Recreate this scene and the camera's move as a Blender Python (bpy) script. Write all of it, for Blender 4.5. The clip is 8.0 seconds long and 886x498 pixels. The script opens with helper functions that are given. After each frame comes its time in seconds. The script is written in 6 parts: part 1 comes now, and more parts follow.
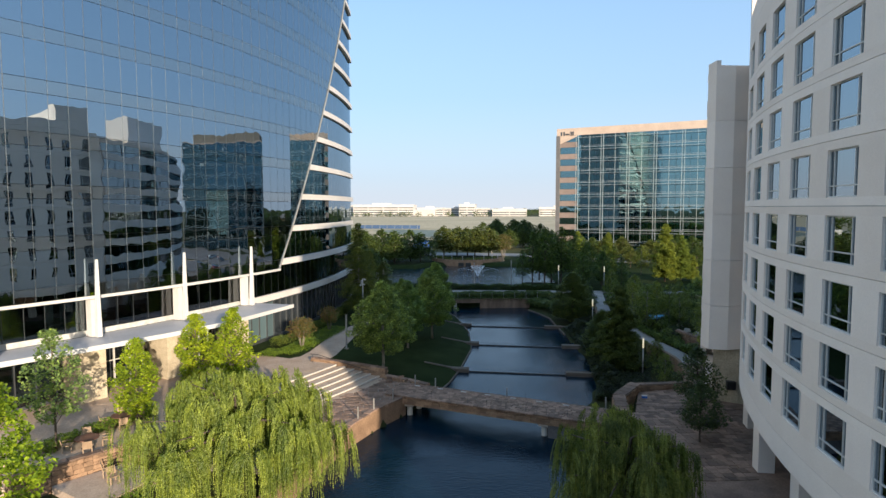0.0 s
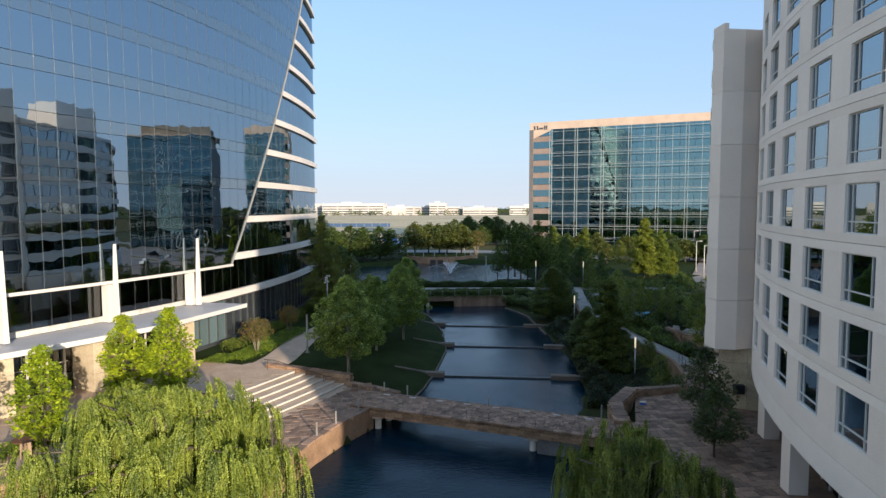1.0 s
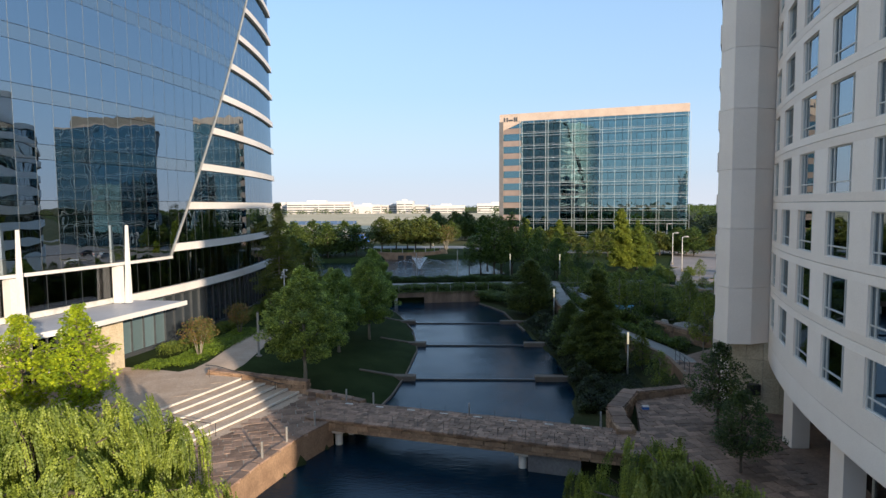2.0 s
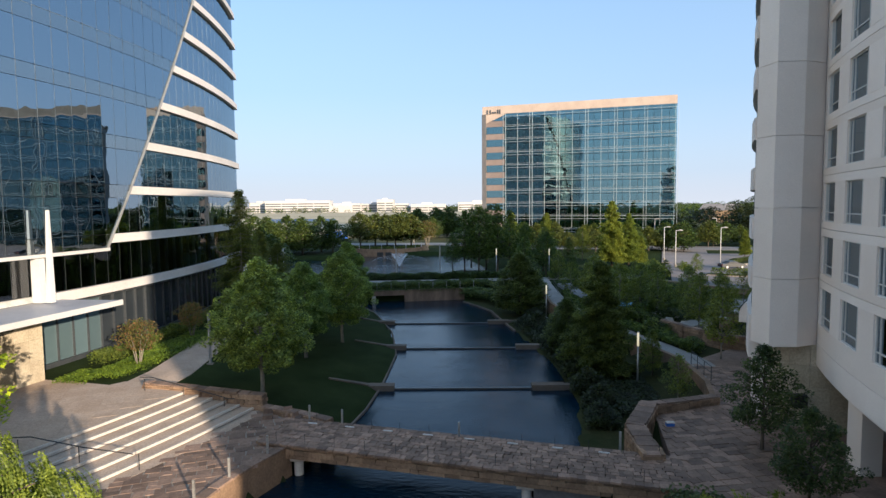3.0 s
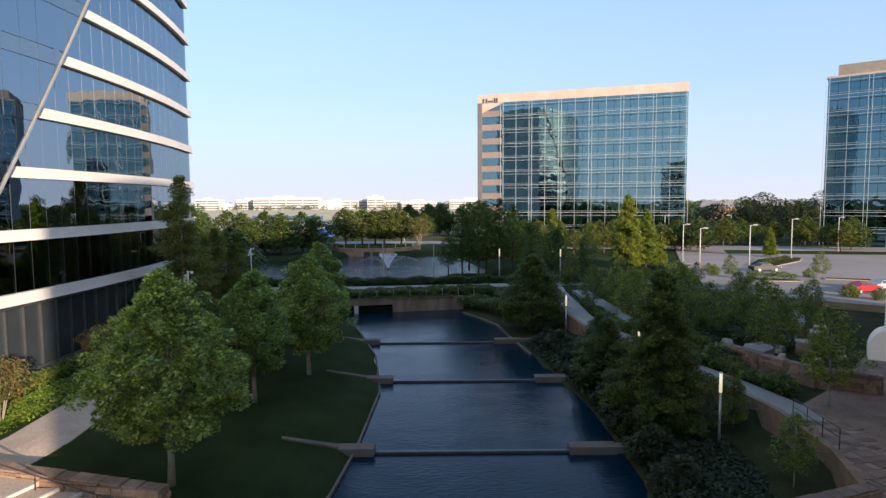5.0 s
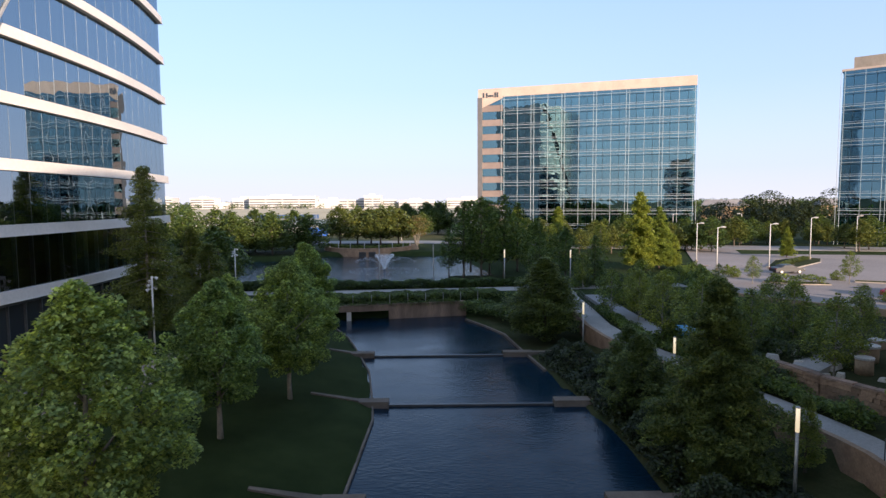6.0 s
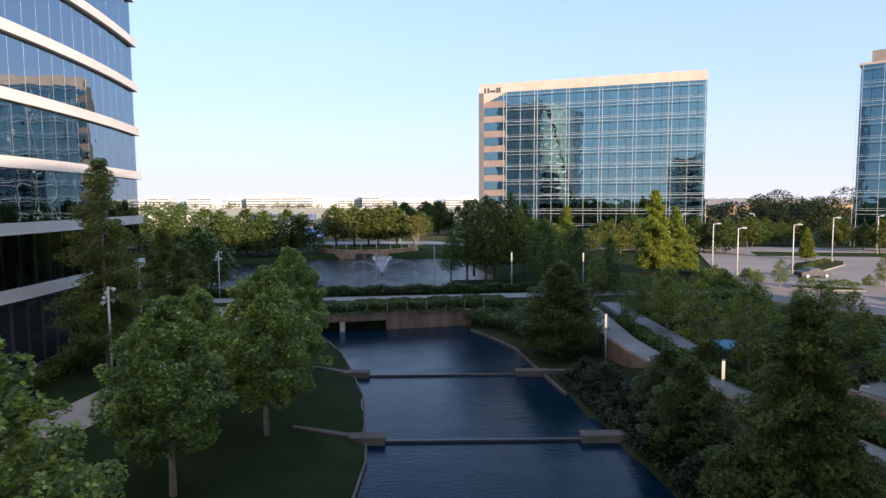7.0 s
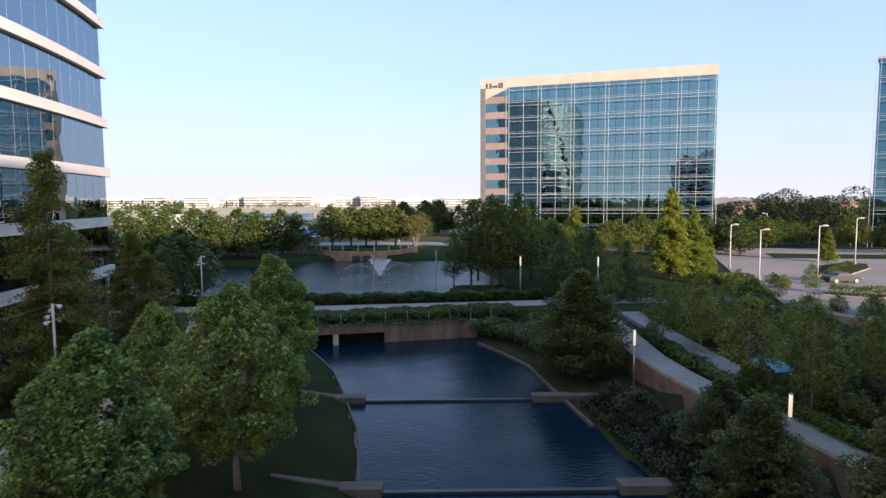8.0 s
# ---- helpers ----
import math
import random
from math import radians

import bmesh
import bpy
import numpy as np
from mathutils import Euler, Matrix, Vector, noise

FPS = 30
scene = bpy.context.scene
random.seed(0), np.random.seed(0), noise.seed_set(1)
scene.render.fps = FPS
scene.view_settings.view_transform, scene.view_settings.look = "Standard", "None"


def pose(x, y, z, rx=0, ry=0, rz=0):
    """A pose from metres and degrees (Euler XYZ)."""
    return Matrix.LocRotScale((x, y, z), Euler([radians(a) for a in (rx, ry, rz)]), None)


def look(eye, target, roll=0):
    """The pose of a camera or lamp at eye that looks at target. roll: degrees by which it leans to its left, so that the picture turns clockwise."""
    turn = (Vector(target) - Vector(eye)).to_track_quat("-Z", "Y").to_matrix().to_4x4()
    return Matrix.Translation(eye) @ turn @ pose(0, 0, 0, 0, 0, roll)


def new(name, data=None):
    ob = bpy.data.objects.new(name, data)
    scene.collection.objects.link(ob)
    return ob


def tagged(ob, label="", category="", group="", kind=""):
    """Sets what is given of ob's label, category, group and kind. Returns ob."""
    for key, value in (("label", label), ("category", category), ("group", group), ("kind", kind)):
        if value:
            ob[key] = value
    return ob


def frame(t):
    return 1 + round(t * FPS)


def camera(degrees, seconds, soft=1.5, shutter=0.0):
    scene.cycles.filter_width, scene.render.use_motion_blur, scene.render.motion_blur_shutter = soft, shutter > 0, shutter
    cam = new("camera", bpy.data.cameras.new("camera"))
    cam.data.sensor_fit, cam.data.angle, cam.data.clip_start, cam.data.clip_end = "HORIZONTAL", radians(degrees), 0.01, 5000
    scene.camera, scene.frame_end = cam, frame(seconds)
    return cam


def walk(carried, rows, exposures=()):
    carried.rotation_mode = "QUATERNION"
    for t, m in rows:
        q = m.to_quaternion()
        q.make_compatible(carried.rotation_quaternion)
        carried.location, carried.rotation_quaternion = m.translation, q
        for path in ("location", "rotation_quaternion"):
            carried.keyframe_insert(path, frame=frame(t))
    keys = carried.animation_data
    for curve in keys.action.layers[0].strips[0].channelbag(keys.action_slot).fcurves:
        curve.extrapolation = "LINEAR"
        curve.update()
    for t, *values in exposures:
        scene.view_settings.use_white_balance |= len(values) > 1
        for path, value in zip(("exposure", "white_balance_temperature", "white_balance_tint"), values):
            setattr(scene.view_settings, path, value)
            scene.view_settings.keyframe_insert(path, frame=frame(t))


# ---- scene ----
cam = camera(73.3, 8.0, 1.45)
# seconds, x, y, z, yaw, pitch, roll
ROWS = [
    (0.0, 0.000, 0.000, 18.810, 8.400, -3.986, 0.091),
    (0.5, -0.644, 3.231, 18.171, 7.335, -3.970, 0.002),
    (1.0, -1.123, 6.542, 17.523, 5.556, -4.043, 0.149),
    (1.5, -1.650, 9.856, 16.802, 3.819, -4.119, 0.297),
    (3.0, -2.460, 20.542, 14.633, 0.554, -4.245, 0.497),
    (3.5, -2.715, 24.108, 14.426, 0.066, -4.303, 0.442),
    (4.0, -2.831, 27.639, 14.256, -0.101, -4.343, 0.456),
    (4.5, -2.968, 31.092, 14.158, -0.191, -4.413, 0.419),
    (6.0, -3.576, 41.100, 13.729, -0.583, -4.585, 0.349),
    (6.5, -3.751, 44.318, 13.636, -0.653, -4.569, 0.342),
    (7.0, -3.973, 47.394, 13.640, -0.727, -4.628, 0.318),
    (7.5, -4.204, 50.371, 13.690, -0.843, -4.708, 0.287),
    (8.0, -4.410, 53.308, 13.732, -0.872, -4.737, 0.308),
]
walk(cam, [(t, pose(x, y, z, 90 + pitch, roll, yaw)) for t, x, y, z, yaw, pitch, roll in ROWS],
     [(0.0, 1.36, 6300, 8), (1.5, 1.37, 6350, 10), (3.5, 1.38, 6250, 10), (4.5, 1.45, 6350, 12), (6.0, 1.60, 6500, 19), (8.0, 1.65, 6450, 20)])

# ---- light ----
SUN_AZ = radians(147.0)
SUN_EL = radians(11.5)
world = bpy.data.worlds.new("world")
scene.world = world
world.use_nodes = True
wn = world.node_tree.nodes
sky = wn.new("ShaderNodeTexSky")
sky.sky_type = "NISHITA"
sky.sun_disc = False
sky.sun_elevation = SUN_EL
sky.sun_rotation = SUN_AZ
sky.air_density, sky.dust_density, sky.ozone_density = 1.0, 1.6, 2.2
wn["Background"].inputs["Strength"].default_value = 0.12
haze_fill = wn.new("ShaderNodeMix")  # fixed haze colours soften the clear sky, thicker and whiter towards the horizon
haze_fill.data_type = "RGBA"
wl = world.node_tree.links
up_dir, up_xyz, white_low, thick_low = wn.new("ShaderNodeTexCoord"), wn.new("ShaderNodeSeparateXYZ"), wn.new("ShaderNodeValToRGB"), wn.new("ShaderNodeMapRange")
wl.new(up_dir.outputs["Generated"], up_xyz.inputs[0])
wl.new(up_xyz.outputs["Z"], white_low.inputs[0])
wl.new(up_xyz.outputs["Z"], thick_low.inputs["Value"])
# colours made up to flatten the sky and add fill light in shade
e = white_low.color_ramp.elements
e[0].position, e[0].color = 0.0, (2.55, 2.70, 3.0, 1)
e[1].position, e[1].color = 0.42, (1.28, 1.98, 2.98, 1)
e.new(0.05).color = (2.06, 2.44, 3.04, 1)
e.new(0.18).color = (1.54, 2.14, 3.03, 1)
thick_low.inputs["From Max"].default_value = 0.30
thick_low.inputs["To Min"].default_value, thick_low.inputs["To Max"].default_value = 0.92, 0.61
wl.new(thick_low.outputs[0], haze_fill.inputs[0])
wl.new(white_low.outputs[0], haze_fill.inputs[7])
wl.new(sky.outputs[0], haze_fill.inputs[6])
wl.new(haze_fill.outputs[2], wn["Background"].inputs["Color"])
sun_dir = Vector((math.sin(SUN_AZ) * math.cos(SUN_EL), math.cos(SUN_AZ) * math.cos(SUN_EL), math.sin(SUN_EL)))
sun = new("sun", bpy.data.lights.new("sun", "SUN"))
sun.data.energy, sun.data.angle, sun.data.color = 3.3, radians(0.6), (1.0, 0.82, 0.62)
sun.matrix_world = look(sun_dir * 400, (0, 0, 0))


# ---- materials ----
def mat(name):
    m = bpy.data.materials.new(name)
    m.use_nodes = True
    nt = m.node_tree
    return m, nt, nt.nodes["Principled BSDF"]


def node(nt, kind, **inputs):
    n = nt.nodes.new(kind)
    for k, v in inputs.items():
        n.inputs[k].default_value = v
    return n


def coords(nt, scale=(1, 1, 1)):
    tc = nt.nodes.new("ShaderNodeNewGeometry")
    mp = nt.nodes.new("ShaderNodeMapping")
    mp.inputs["Scale"].default_value = scale
    nt.links.new(tc.outputs["Position"], mp.inputs["Vector"])
    return mp.outputs[0]


def ramp(nt, fac, stops):
    r = nt.nodes.new("ShaderNodeValToRGB")
    e = r.color_ramp.elements
    e[0].position, e[0].color = stops[0][0], (*stops[0][1], 1)
    e[1].position, e[1].color = stops[-1][0], (*stops[-1][1], 1)
    for p, c in stops[1:-1]:
        k = e.new(p)
        k.color = (*c, 1)
    nt.links.new(fac, r.inputs[0])
    return r.outputs[0]


def blend(nt, a, b, fac, mode="MULTIPLY"):
    m = nt.nodes.new("ShaderNodeMix")
    m.data_type, m.blend_type = "RGBA", mode
    for sock, v in ((m.inputs[0], fac), (m.inputs[6], a), (m.inputs[7], b)):
        if isinstance(v, bpy.types.NodeSocket):
            nt.links.new(v, sock)
        else:
            sock.default_value = v
    return m.outputs[2]


def rough(name, dark, light, scale=1.0, fine=12.0, roughness=0.85, bump=0.3, metallic=0.0, island=0.0, obj=0.0, stretch=(1, 1, 1), depth=0.02, grain=0.28, sheen=0.5):
    """A matt surface with stains at a large and grain at a small scale; island and obj vary it from piece to piece."""
    m, nt, b = mat(name)
    v = coords(nt, stretch)
    n1, n2 = node(nt, "ShaderNodeTexNoise", Scale=scale, Detail=5.0, Roughness=0.6), node(nt, "ShaderNodeTexNoise", Scale=fine, Detail=4.0, Roughness=0.65)
    for n in (n1, n2):
        nt.links.new(v, n.inputs["Vector"])
    col = ramp(nt, n1.outputs[0], [(0.3, dark), (0.72, light)])
    col = blend(nt, col, ramp(nt, n2.outputs[0], [(0.3, (1 - grain,) * 3), (0.7, (1 + grain * 0.43,) * 3)]), 1.0)
    for amount, kind, out in ((island, "ShaderNodeNewGeometry", "Random Per Island"), (obj, "ShaderNodeObjectInfo", "Random")):
        if amount:
            g = nt.nodes.new(kind)
            k = 1 - amount
            col = blend(nt, col, ramp(nt, g.outputs[out], [(0.0, (k, k * 0.97, k * 0.94)), (1.0, (1 + amount * 0.6, 1 + amount * 0.5, 1 + amount * 0.4))]), 1.0)
    nt.links.new(col, b.inputs["Base Color"])
    b.inputs["Roughness"].default_value, b.inputs["Metallic"].default_value = roughness, metallic
    b.inputs["Specular IOR Level"].default_value = sheen
    bp = node(nt, "ShaderNodeBump", Strength=bump, Distance=depth)
    nt.links.new(n2.outputs[0], bp.inputs["Height"])
    nt.links.new(bp.outputs[0], b.inputs["Normal"])
    return m


def leafy(name, dark, light, through_=0.35, roughness=0.55):
    m, nt, b = mat(name)
    g = nt.nodes.new("ShaderNodeNewGeometry")
    o = nt.nodes.new("ShaderNodeObjectInfo")
    col = ramp(nt, g.outputs["Random Per Island"], [(0.0, dark), (0.6, tuple((a + c) / 2 for a, c in zip(dark, light))), (1.0, light)])
    col = blend(nt, col, ramp(nt, o.outputs["Random"], [(0.0, (0.8, 0.86, 0.8)), (1.0, (1.2, 1.1, 0.95))]), 1.0)
    tn = node(nt, "ShaderNodeTexNoise", Scale=1.1, Detail=2.0)
    nt.links.new(coords(nt), tn.inputs["Vector"])
    col = blend(nt, col, ramp(nt, tn.outputs[0], [(0.32, (0.6, 0.66, 0.7)), (0.68, (1.45, 1.35, 1.15))]), 1.0)
    nt.links.new(col, b.inputs["Base Color"])
    b.inputs["Roughness"].default_value = roughness
    t = nt.nodes.new("ShaderNodeBsdfTranslucent")
    nt.links.new(blend(nt, col, (1.25, 1.2, 0.5, 1), 1.0), t.inputs["Color"])
    mx = nt.nodes.new("ShaderNodeMixShader")
    mx.inputs[0].default_value = through_
    nt.links.new(b.outputs[0], mx.inputs[1])
    nt.links.new(t.outputs[0], mx.inputs[2])
    nt.links.new(mx.outputs[0], nt.nodes["Material Output"].inputs["Surface"])
    return m


def glazing(name, tint, ior=2.2, wave=0.03, reflect=(0.92, 0.96, 1.0), wavescale=0.5):
    """Coated pane: reflects by its angle, lets tinted light through; panes differ and bow a little."""
    m, nt, b = mat(name)
    nt.nodes.remove(b)
    fr = node(nt, "ShaderNodeFresnel", IOR=ior)
    gl = nt.nodes.new("ShaderNodeBsdfGlossy")
    gl.inputs["Color"].default_value, gl.inputs["Roughness"].default_value = (*reflect, 1), 0.0
    tr = nt.nodes.new("ShaderNodeBsdfTransparent")
    o = nt.nodes.new("ShaderNodeObjectInfo")
    i = nt.nodes.new("ShaderNodeNewGeometry")
    col = blend(nt, (*tint, 1), ramp(nt, o.outputs["Random"], [(0.0, (0.75, 0.8, 0.8)), (1.0, (1.15, 1.1, 1.1))]), 1.0)
    nt.links.new(blend(nt, col, ramp(nt, i.outputs["Random Per Island"], [(0.0, (0.85, 0.85, 0.9)), (1.0, (1.1, 1.1, 1.1))]), 1.0), tr.inputs["Color"])
    n = node(nt, "ShaderNodeTexNoise", Scale=wavescale, Detail=1.5, Roughness=0.4)
    nt.links.new(coords(nt), n.inputs["Vector"])
    bp = node(nt, "ShaderNodeBump", Strength=1.0, Distance=wave)
    nt.links.new(n.outputs[0], bp.inputs["Height"])
    nt.links.new(bp.outputs[0], gl.inputs["Normal"])
    mx = nt.nodes.new("ShaderNodeMixShader")
    nt.links.new(fr.outputs[0], mx.inputs[0])
    nt.links.new(tr.outputs[0], mx.inputs[1])
    nt.links.new(gl.outputs[0], mx.inputs[2])
    nt.links.new(mx.outputs[0], nt.nodes["Material Output"].inputs["Surface"])
    return m


def water_mat(name, wave, scale, ior):
    m, nt, b = mat(name)
    b.inputs["Base Color"].default_value = (0.003, 0.016, 0.030, 1)
    b.inputs["Specular Tint"].default_value = (0.55, 0.80, 1.0, 1)
    b.inputs["Roughness"].default_value, b.inputs["IOR"].default_value = 0.04, ior
    n1, n2 = node(nt, "ShaderNodeTexNoise", Scale=scale, Detail=4.0, Roughness=0.6), node(nt, "ShaderNodeTexNoise", Scale=scale * 0.12, Detail=2.0)
    v = coords(nt, (1, 1.6, 1))
    nt.links.new(v, n1.inputs["Vector"])
    nt.links.new(v, n2.inputs["Vector"])
    mul = nt.nodes.new("ShaderNodeMath")
    mul.operation = "MULTIPLY"
    nt.links.new(n1.outputs[0], mul.inputs[0])
    nt.links.new(n2.outputs[0], mul.inputs[1])
    bp = node(nt, "ShaderNodeBump", Strength=1.0, Distance=wave)
    nt.links.new(mul.outputs[0], bp.inputs["Height"])
    nt.links.new(bp.outputs[0], b.inputs["Normal"])
    return m


WHITE = rough("white_metal", (0.56, 0.55, 0.53), (0.64, 0.63, 0.61), 0.3, 6, 0.5, 0.02, obj=0.04, grain=0.08)
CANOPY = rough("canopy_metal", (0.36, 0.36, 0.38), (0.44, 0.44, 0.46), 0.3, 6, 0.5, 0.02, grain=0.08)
BAND = rough("band_panel", (0.60, 0.56, 0.52), (0.69, 0.655, 0.615), 0.25, 5, 0.5, 0.02, obj=0.06, grain=0.1)
GLASS_LB = glazing("tower_glass", (0.22, 0.32, 0.40), 4.6, 0.010, (0.70, 0.86, 1.0))
GLASS_SP = glazing("spandrel_glass", (0.6, 0.66, 0.72), 4.2, 0.010, (0.84, 0.94, 1.0))
GLASS_LOW = glazing("lobby_glass", (0.52, 0.62, 0.62), 1.9, 0.004)
GLASS_FB = glazing("office_glass", (0.30, 0.52, 0.55), 3.2, 0.012, (0.58, 0.90, 0.97))
GLASS_EB = glazing("deep_teal_glass", (0.2, 0.42, 0.5), 2.9, 0.012, (0.42, 0.76, 0.9))
GLASS_HW = glazing("hotel_glass", (0.22, 0.26, 0.30), 4.2, 0.004, (0.80, 0.92, 1.0))
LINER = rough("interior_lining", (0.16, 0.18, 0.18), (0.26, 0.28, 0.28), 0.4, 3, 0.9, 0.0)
LINER_SP = rough("shadow_box", (0.62, 0.66, 0.7), (0.7, 0.74, 0.78), 0.4, 3, 0.9, 0.0)
TEAL = rough("teal_blind", (0.20, 0.27, 0.29), (0.27, 0.35, 0.37), 0.4, 3, 0.8, 0.0)
INNER = rough("interior_white", (0.5, 0.5, 0.48), (0.62, 0.62, 0.6), 0.3, 2, 0.9, 0.0)
MULL = rough("mullion", (0.10, 0.11, 0.12), (0.14, 0.15, 0.16), 1, 9, 0.45, 0.02, 0.6)
ALU = rough("light_mullion", (0.42, 0.47, 0.47), (0.54, 0.59, 0.59), 1, 9, 0.4, 0.02, 0.3)
PRECAST = rough("precast", (0.85, 0.755, 0.68), (0.91, 0.82, 0.745), 0.35, 22, 0.85, 0.12, obj=0.05, depth=0.006, grain=0.1)
STONE_BASE = rough("base_stone", (0.45, 0.38, 0.27), (0.62, 0.54, 0.4), 0.8, 9, 0.85, 0.3, obj=0.12)
PINK = rough("pink_granite", (0.46, 0.36, 0.29), (0.56, 0.45, 0.37), 0.3, 6, 0.7, 0.05, obj=0.05)
ROSE = rough("rose_granite", (0.22, 0.172, 0.15), (0.29, 0.23, 0.2), 0.3, 6, 0.6, 0.05, obj=0.05)
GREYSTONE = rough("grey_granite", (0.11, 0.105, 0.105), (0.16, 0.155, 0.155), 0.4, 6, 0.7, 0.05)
CONC = rough("concrete", (0.22, 0.19, 0.155), (0.34, 0.3, 0.25), 0.5, 14, 0.9, 0.25, obj=0.06)
WET = rough("wet_concrete", (0.03, 0.03, 0.03), (0.075, 0.07, 0.065), 0.6, 9, 0.4, 0.3)
PALE = rough("pale_concrete", (0.55, 0.5, 0.44), (0.66, 0.61, 0.54), 0.6, 14, 0.85, 0.2)
PAVE = rough("paving", (0.41, 0.305, 0.225), (0.52, 0.405, 0.315), 0.6, 10, 0.88, 0.2)
FLAG = rough("flagstone", (0.19, 0.125, 0.092), (0.35, 0.24, 0.18), 0.9, 9, 0.85, 0.5, obj=0.45)
BLOCK = rough("weir_concrete", (0.10, 0.078, 0.06), (0.20, 0.16, 0.125), 0.6, 12, 0.9, 0.3, obj=0.1)
PATHC = rough("path_concrete", (0.27, 0.25, 0.225), (0.36, 0.335, 0.305), 0.4, 12, 0.88, 0.2)
PANELG = rough("teal_panel", (0.085, 0.13, 0.145), (0.105, 0.155, 0.17), 0.2, 2, 0.12, 0.0, obj=0.15, grain=0.04)
# darker copy of the teal panel, with shadow and dark reflections put in
PANEL_SHADE = rough("teal_panel_shaded", (0.028, 0.034, 0.040), (0.040, 0.048, 0.055), 0.2, 2, 0.08, 0.0, obj=0.15, grain=0.04)
RUBBLE = rough("rubble_stone", (0.22, 0.14, 0.09), (0.40, 0.275, 0.18), 0.9, 8, 0.9, 0.6, island=0.3, obj=0.35)
TAN = rough("tan_wall", (0.3, 0.2, 0.12), (0.42, 0.29, 0.18), 0.4, 9, 0.9, 0.35)
RUSTY = rough("stained_concrete", (0.11, 0.075, 0.05), (0.32, 0.215, 0.15), 0.25, 5, 0.9, 0.25, stretch=(2.5, 2.5, 0.35))
GRASS = rough("grass", (0.020, 0.032, 0.010), (0.037, 0.054, 0.018), 0.35, 30, 0.95, 0.6, depth=0.06, sheen=0.06)
BEDDING = rough("planting_soil", (0.024, 0.034, 0.012), (0.055, 0.055, 0.024), 0.6, 8, 0.95, 0.5, sheen=0.06)
ASPHALT = rough("asphalt", (0.19, 0.18, 0.175), (0.26, 0.25, 0.24), 0.15, 16, 0.9, 0.2)
LOT = rough("concrete_lot", (0.205, 0.175, 0.16), (0.285, 0.245, 0.225), 0.1, 10, 0.9, 0.15)
FIELD = rough("dry_field", (0.42, 0.34, 0.20), (0.58, 0.48, 0.30), 0.01, 0.3, 0.95, 0.2)
FARLAND = rough("far_ground", (0.05, 0.06, 0.02), (0.11, 0.10, 0.045), 0.02, 0.4, 0.95, 0.3, sheen=0.1)
BARK = rough("bark", (0.07, 0.05, 0.035), (0.15, 0.12, 0.09), 2, 14, 0.95, 0.8, stretch=(1, 1, 0.3))
PALEBARK = rough("pale_bark", (0.22, 0.19, 0.155), (0.33, 0.29, 0.235), 2, 14, 0.9, 0.4)
POLE = rough("pole_metal", (0.32, 0.31, 0.29), (0.42, 0.41, 0.39), 1, 10, 0.45, 0.03, 0.4)
DARKM = rough("dark_metal", (0.03, 0.03, 0.03), (0.06, 0.06, 0.06), 1, 12, 0.5, 0.05, 0.3)
WATER = water_mat("canal_water", 0.055, 2.4, 1.22)
WATER2 = water_mat("pond_water", 0.30, 1.3, 1.33)
MAPLE = leafy("maple_leaf", (0.085, 0.15, 0.055), (0.42, 0.54, 0.19), 0.45)
YELLOWG = leafy("lime_leaf", (0.13, 0.215, 0.013), (0.40, 0.50, 0.035), 0.42)
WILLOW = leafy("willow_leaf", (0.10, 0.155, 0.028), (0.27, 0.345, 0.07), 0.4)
# darker copy of the willow leaf, with the tree's shade put into the colour
WILLOW_SHADE = leafy("willow_leaf_shaded", (0.075, 0.115, 0.035), (0.20, 0.25, 0.075), 0.42)
CYPR = leafy("cypress_needle", (0.045, 0.078, 0.022), (0.16, 0.205, 0.06), 0.42)
CYPRO = leafy("bronze_needle", (0.085, 0.12, 0.032), (0.25, 0.28, 0.075), 0.4)
OAK = leafy("oak_leaf", (0.035, 0.058, 0.02), (0.11, 0.15, 0.045), 0.35)
DARKLEAF = leafy("wood_leaf", (0.018, 0.03, 0.01), (0.06, 0.08, 0.024), 0.25)
# near-black leaf colour that carries the hotel's shadow over the bank
BANKLEAF_SHADE = leafy("bank_leaf_shaded", (0.013, 0.022, 0.007), (0.042, 0.062, 0.018), 0.3)
IVYDARK = leafy("hedge_leaf", (0.03, 0.055, 0.014), (0.10, 0.15, 0.035), 0.35)
POND = leafy("pond_tree_leaf", (0.045, 0.085, 0.025), (0.14, 0.21, 0.055), 0.4)
# brighter needle colour, with the low sun on these cypresses put into it
SUNLIT_LEAF = leafy("sunlit_needle", (0.10, 0.15, 0.028), (0.27, 0.33, 0.065), 0.4)
FARLEAF = leafy("far_leaf", (0.04, 0.075, 0.02), (0.125, 0.175, 0.045), 0.35)
LIT = leafy("olive_leaf", (0.055, 0.08, 0.022), (0.165, 0.19, 0.05), 0.35)
REDLEAF = leafy("crape_leaf", (0.09, 0.16, 0.04), (0.31, 0.15, 0.085), 0.35)
SHRUB = leafy("shrub_leaf", (0.065, 0.11, 0.025), (0.19, 0.25, 0.06), 0.4)
FLAG_REST = rough("flagstone_rest", (0.19, 0.125, 0.092), (0.35, 0.24, 0.18), 0.9, 9, 0.85, 0.5, island=0.45)
BIRCH = leafy("birch_leaf", (0.09, 0.135, 0.03), (0.27, 0.31, 0.07), 0.42)
IVY = leafy("ground_cover_leaf", (0.08, 0.14, 0.015), (0.2, 0.29, 0.035), 0.3)
LAMPGLASS, _nt, _b = mat("lamp_diffuser")
_b.inputs["Base Color"].default_value = (0.8, 0.72, 0.55, 1)
_b.inputs["Roughness"].default_value = 0.35
_b.inputs["Emission Color"].default_value = (1.0, 0.82, 0.5, 1)
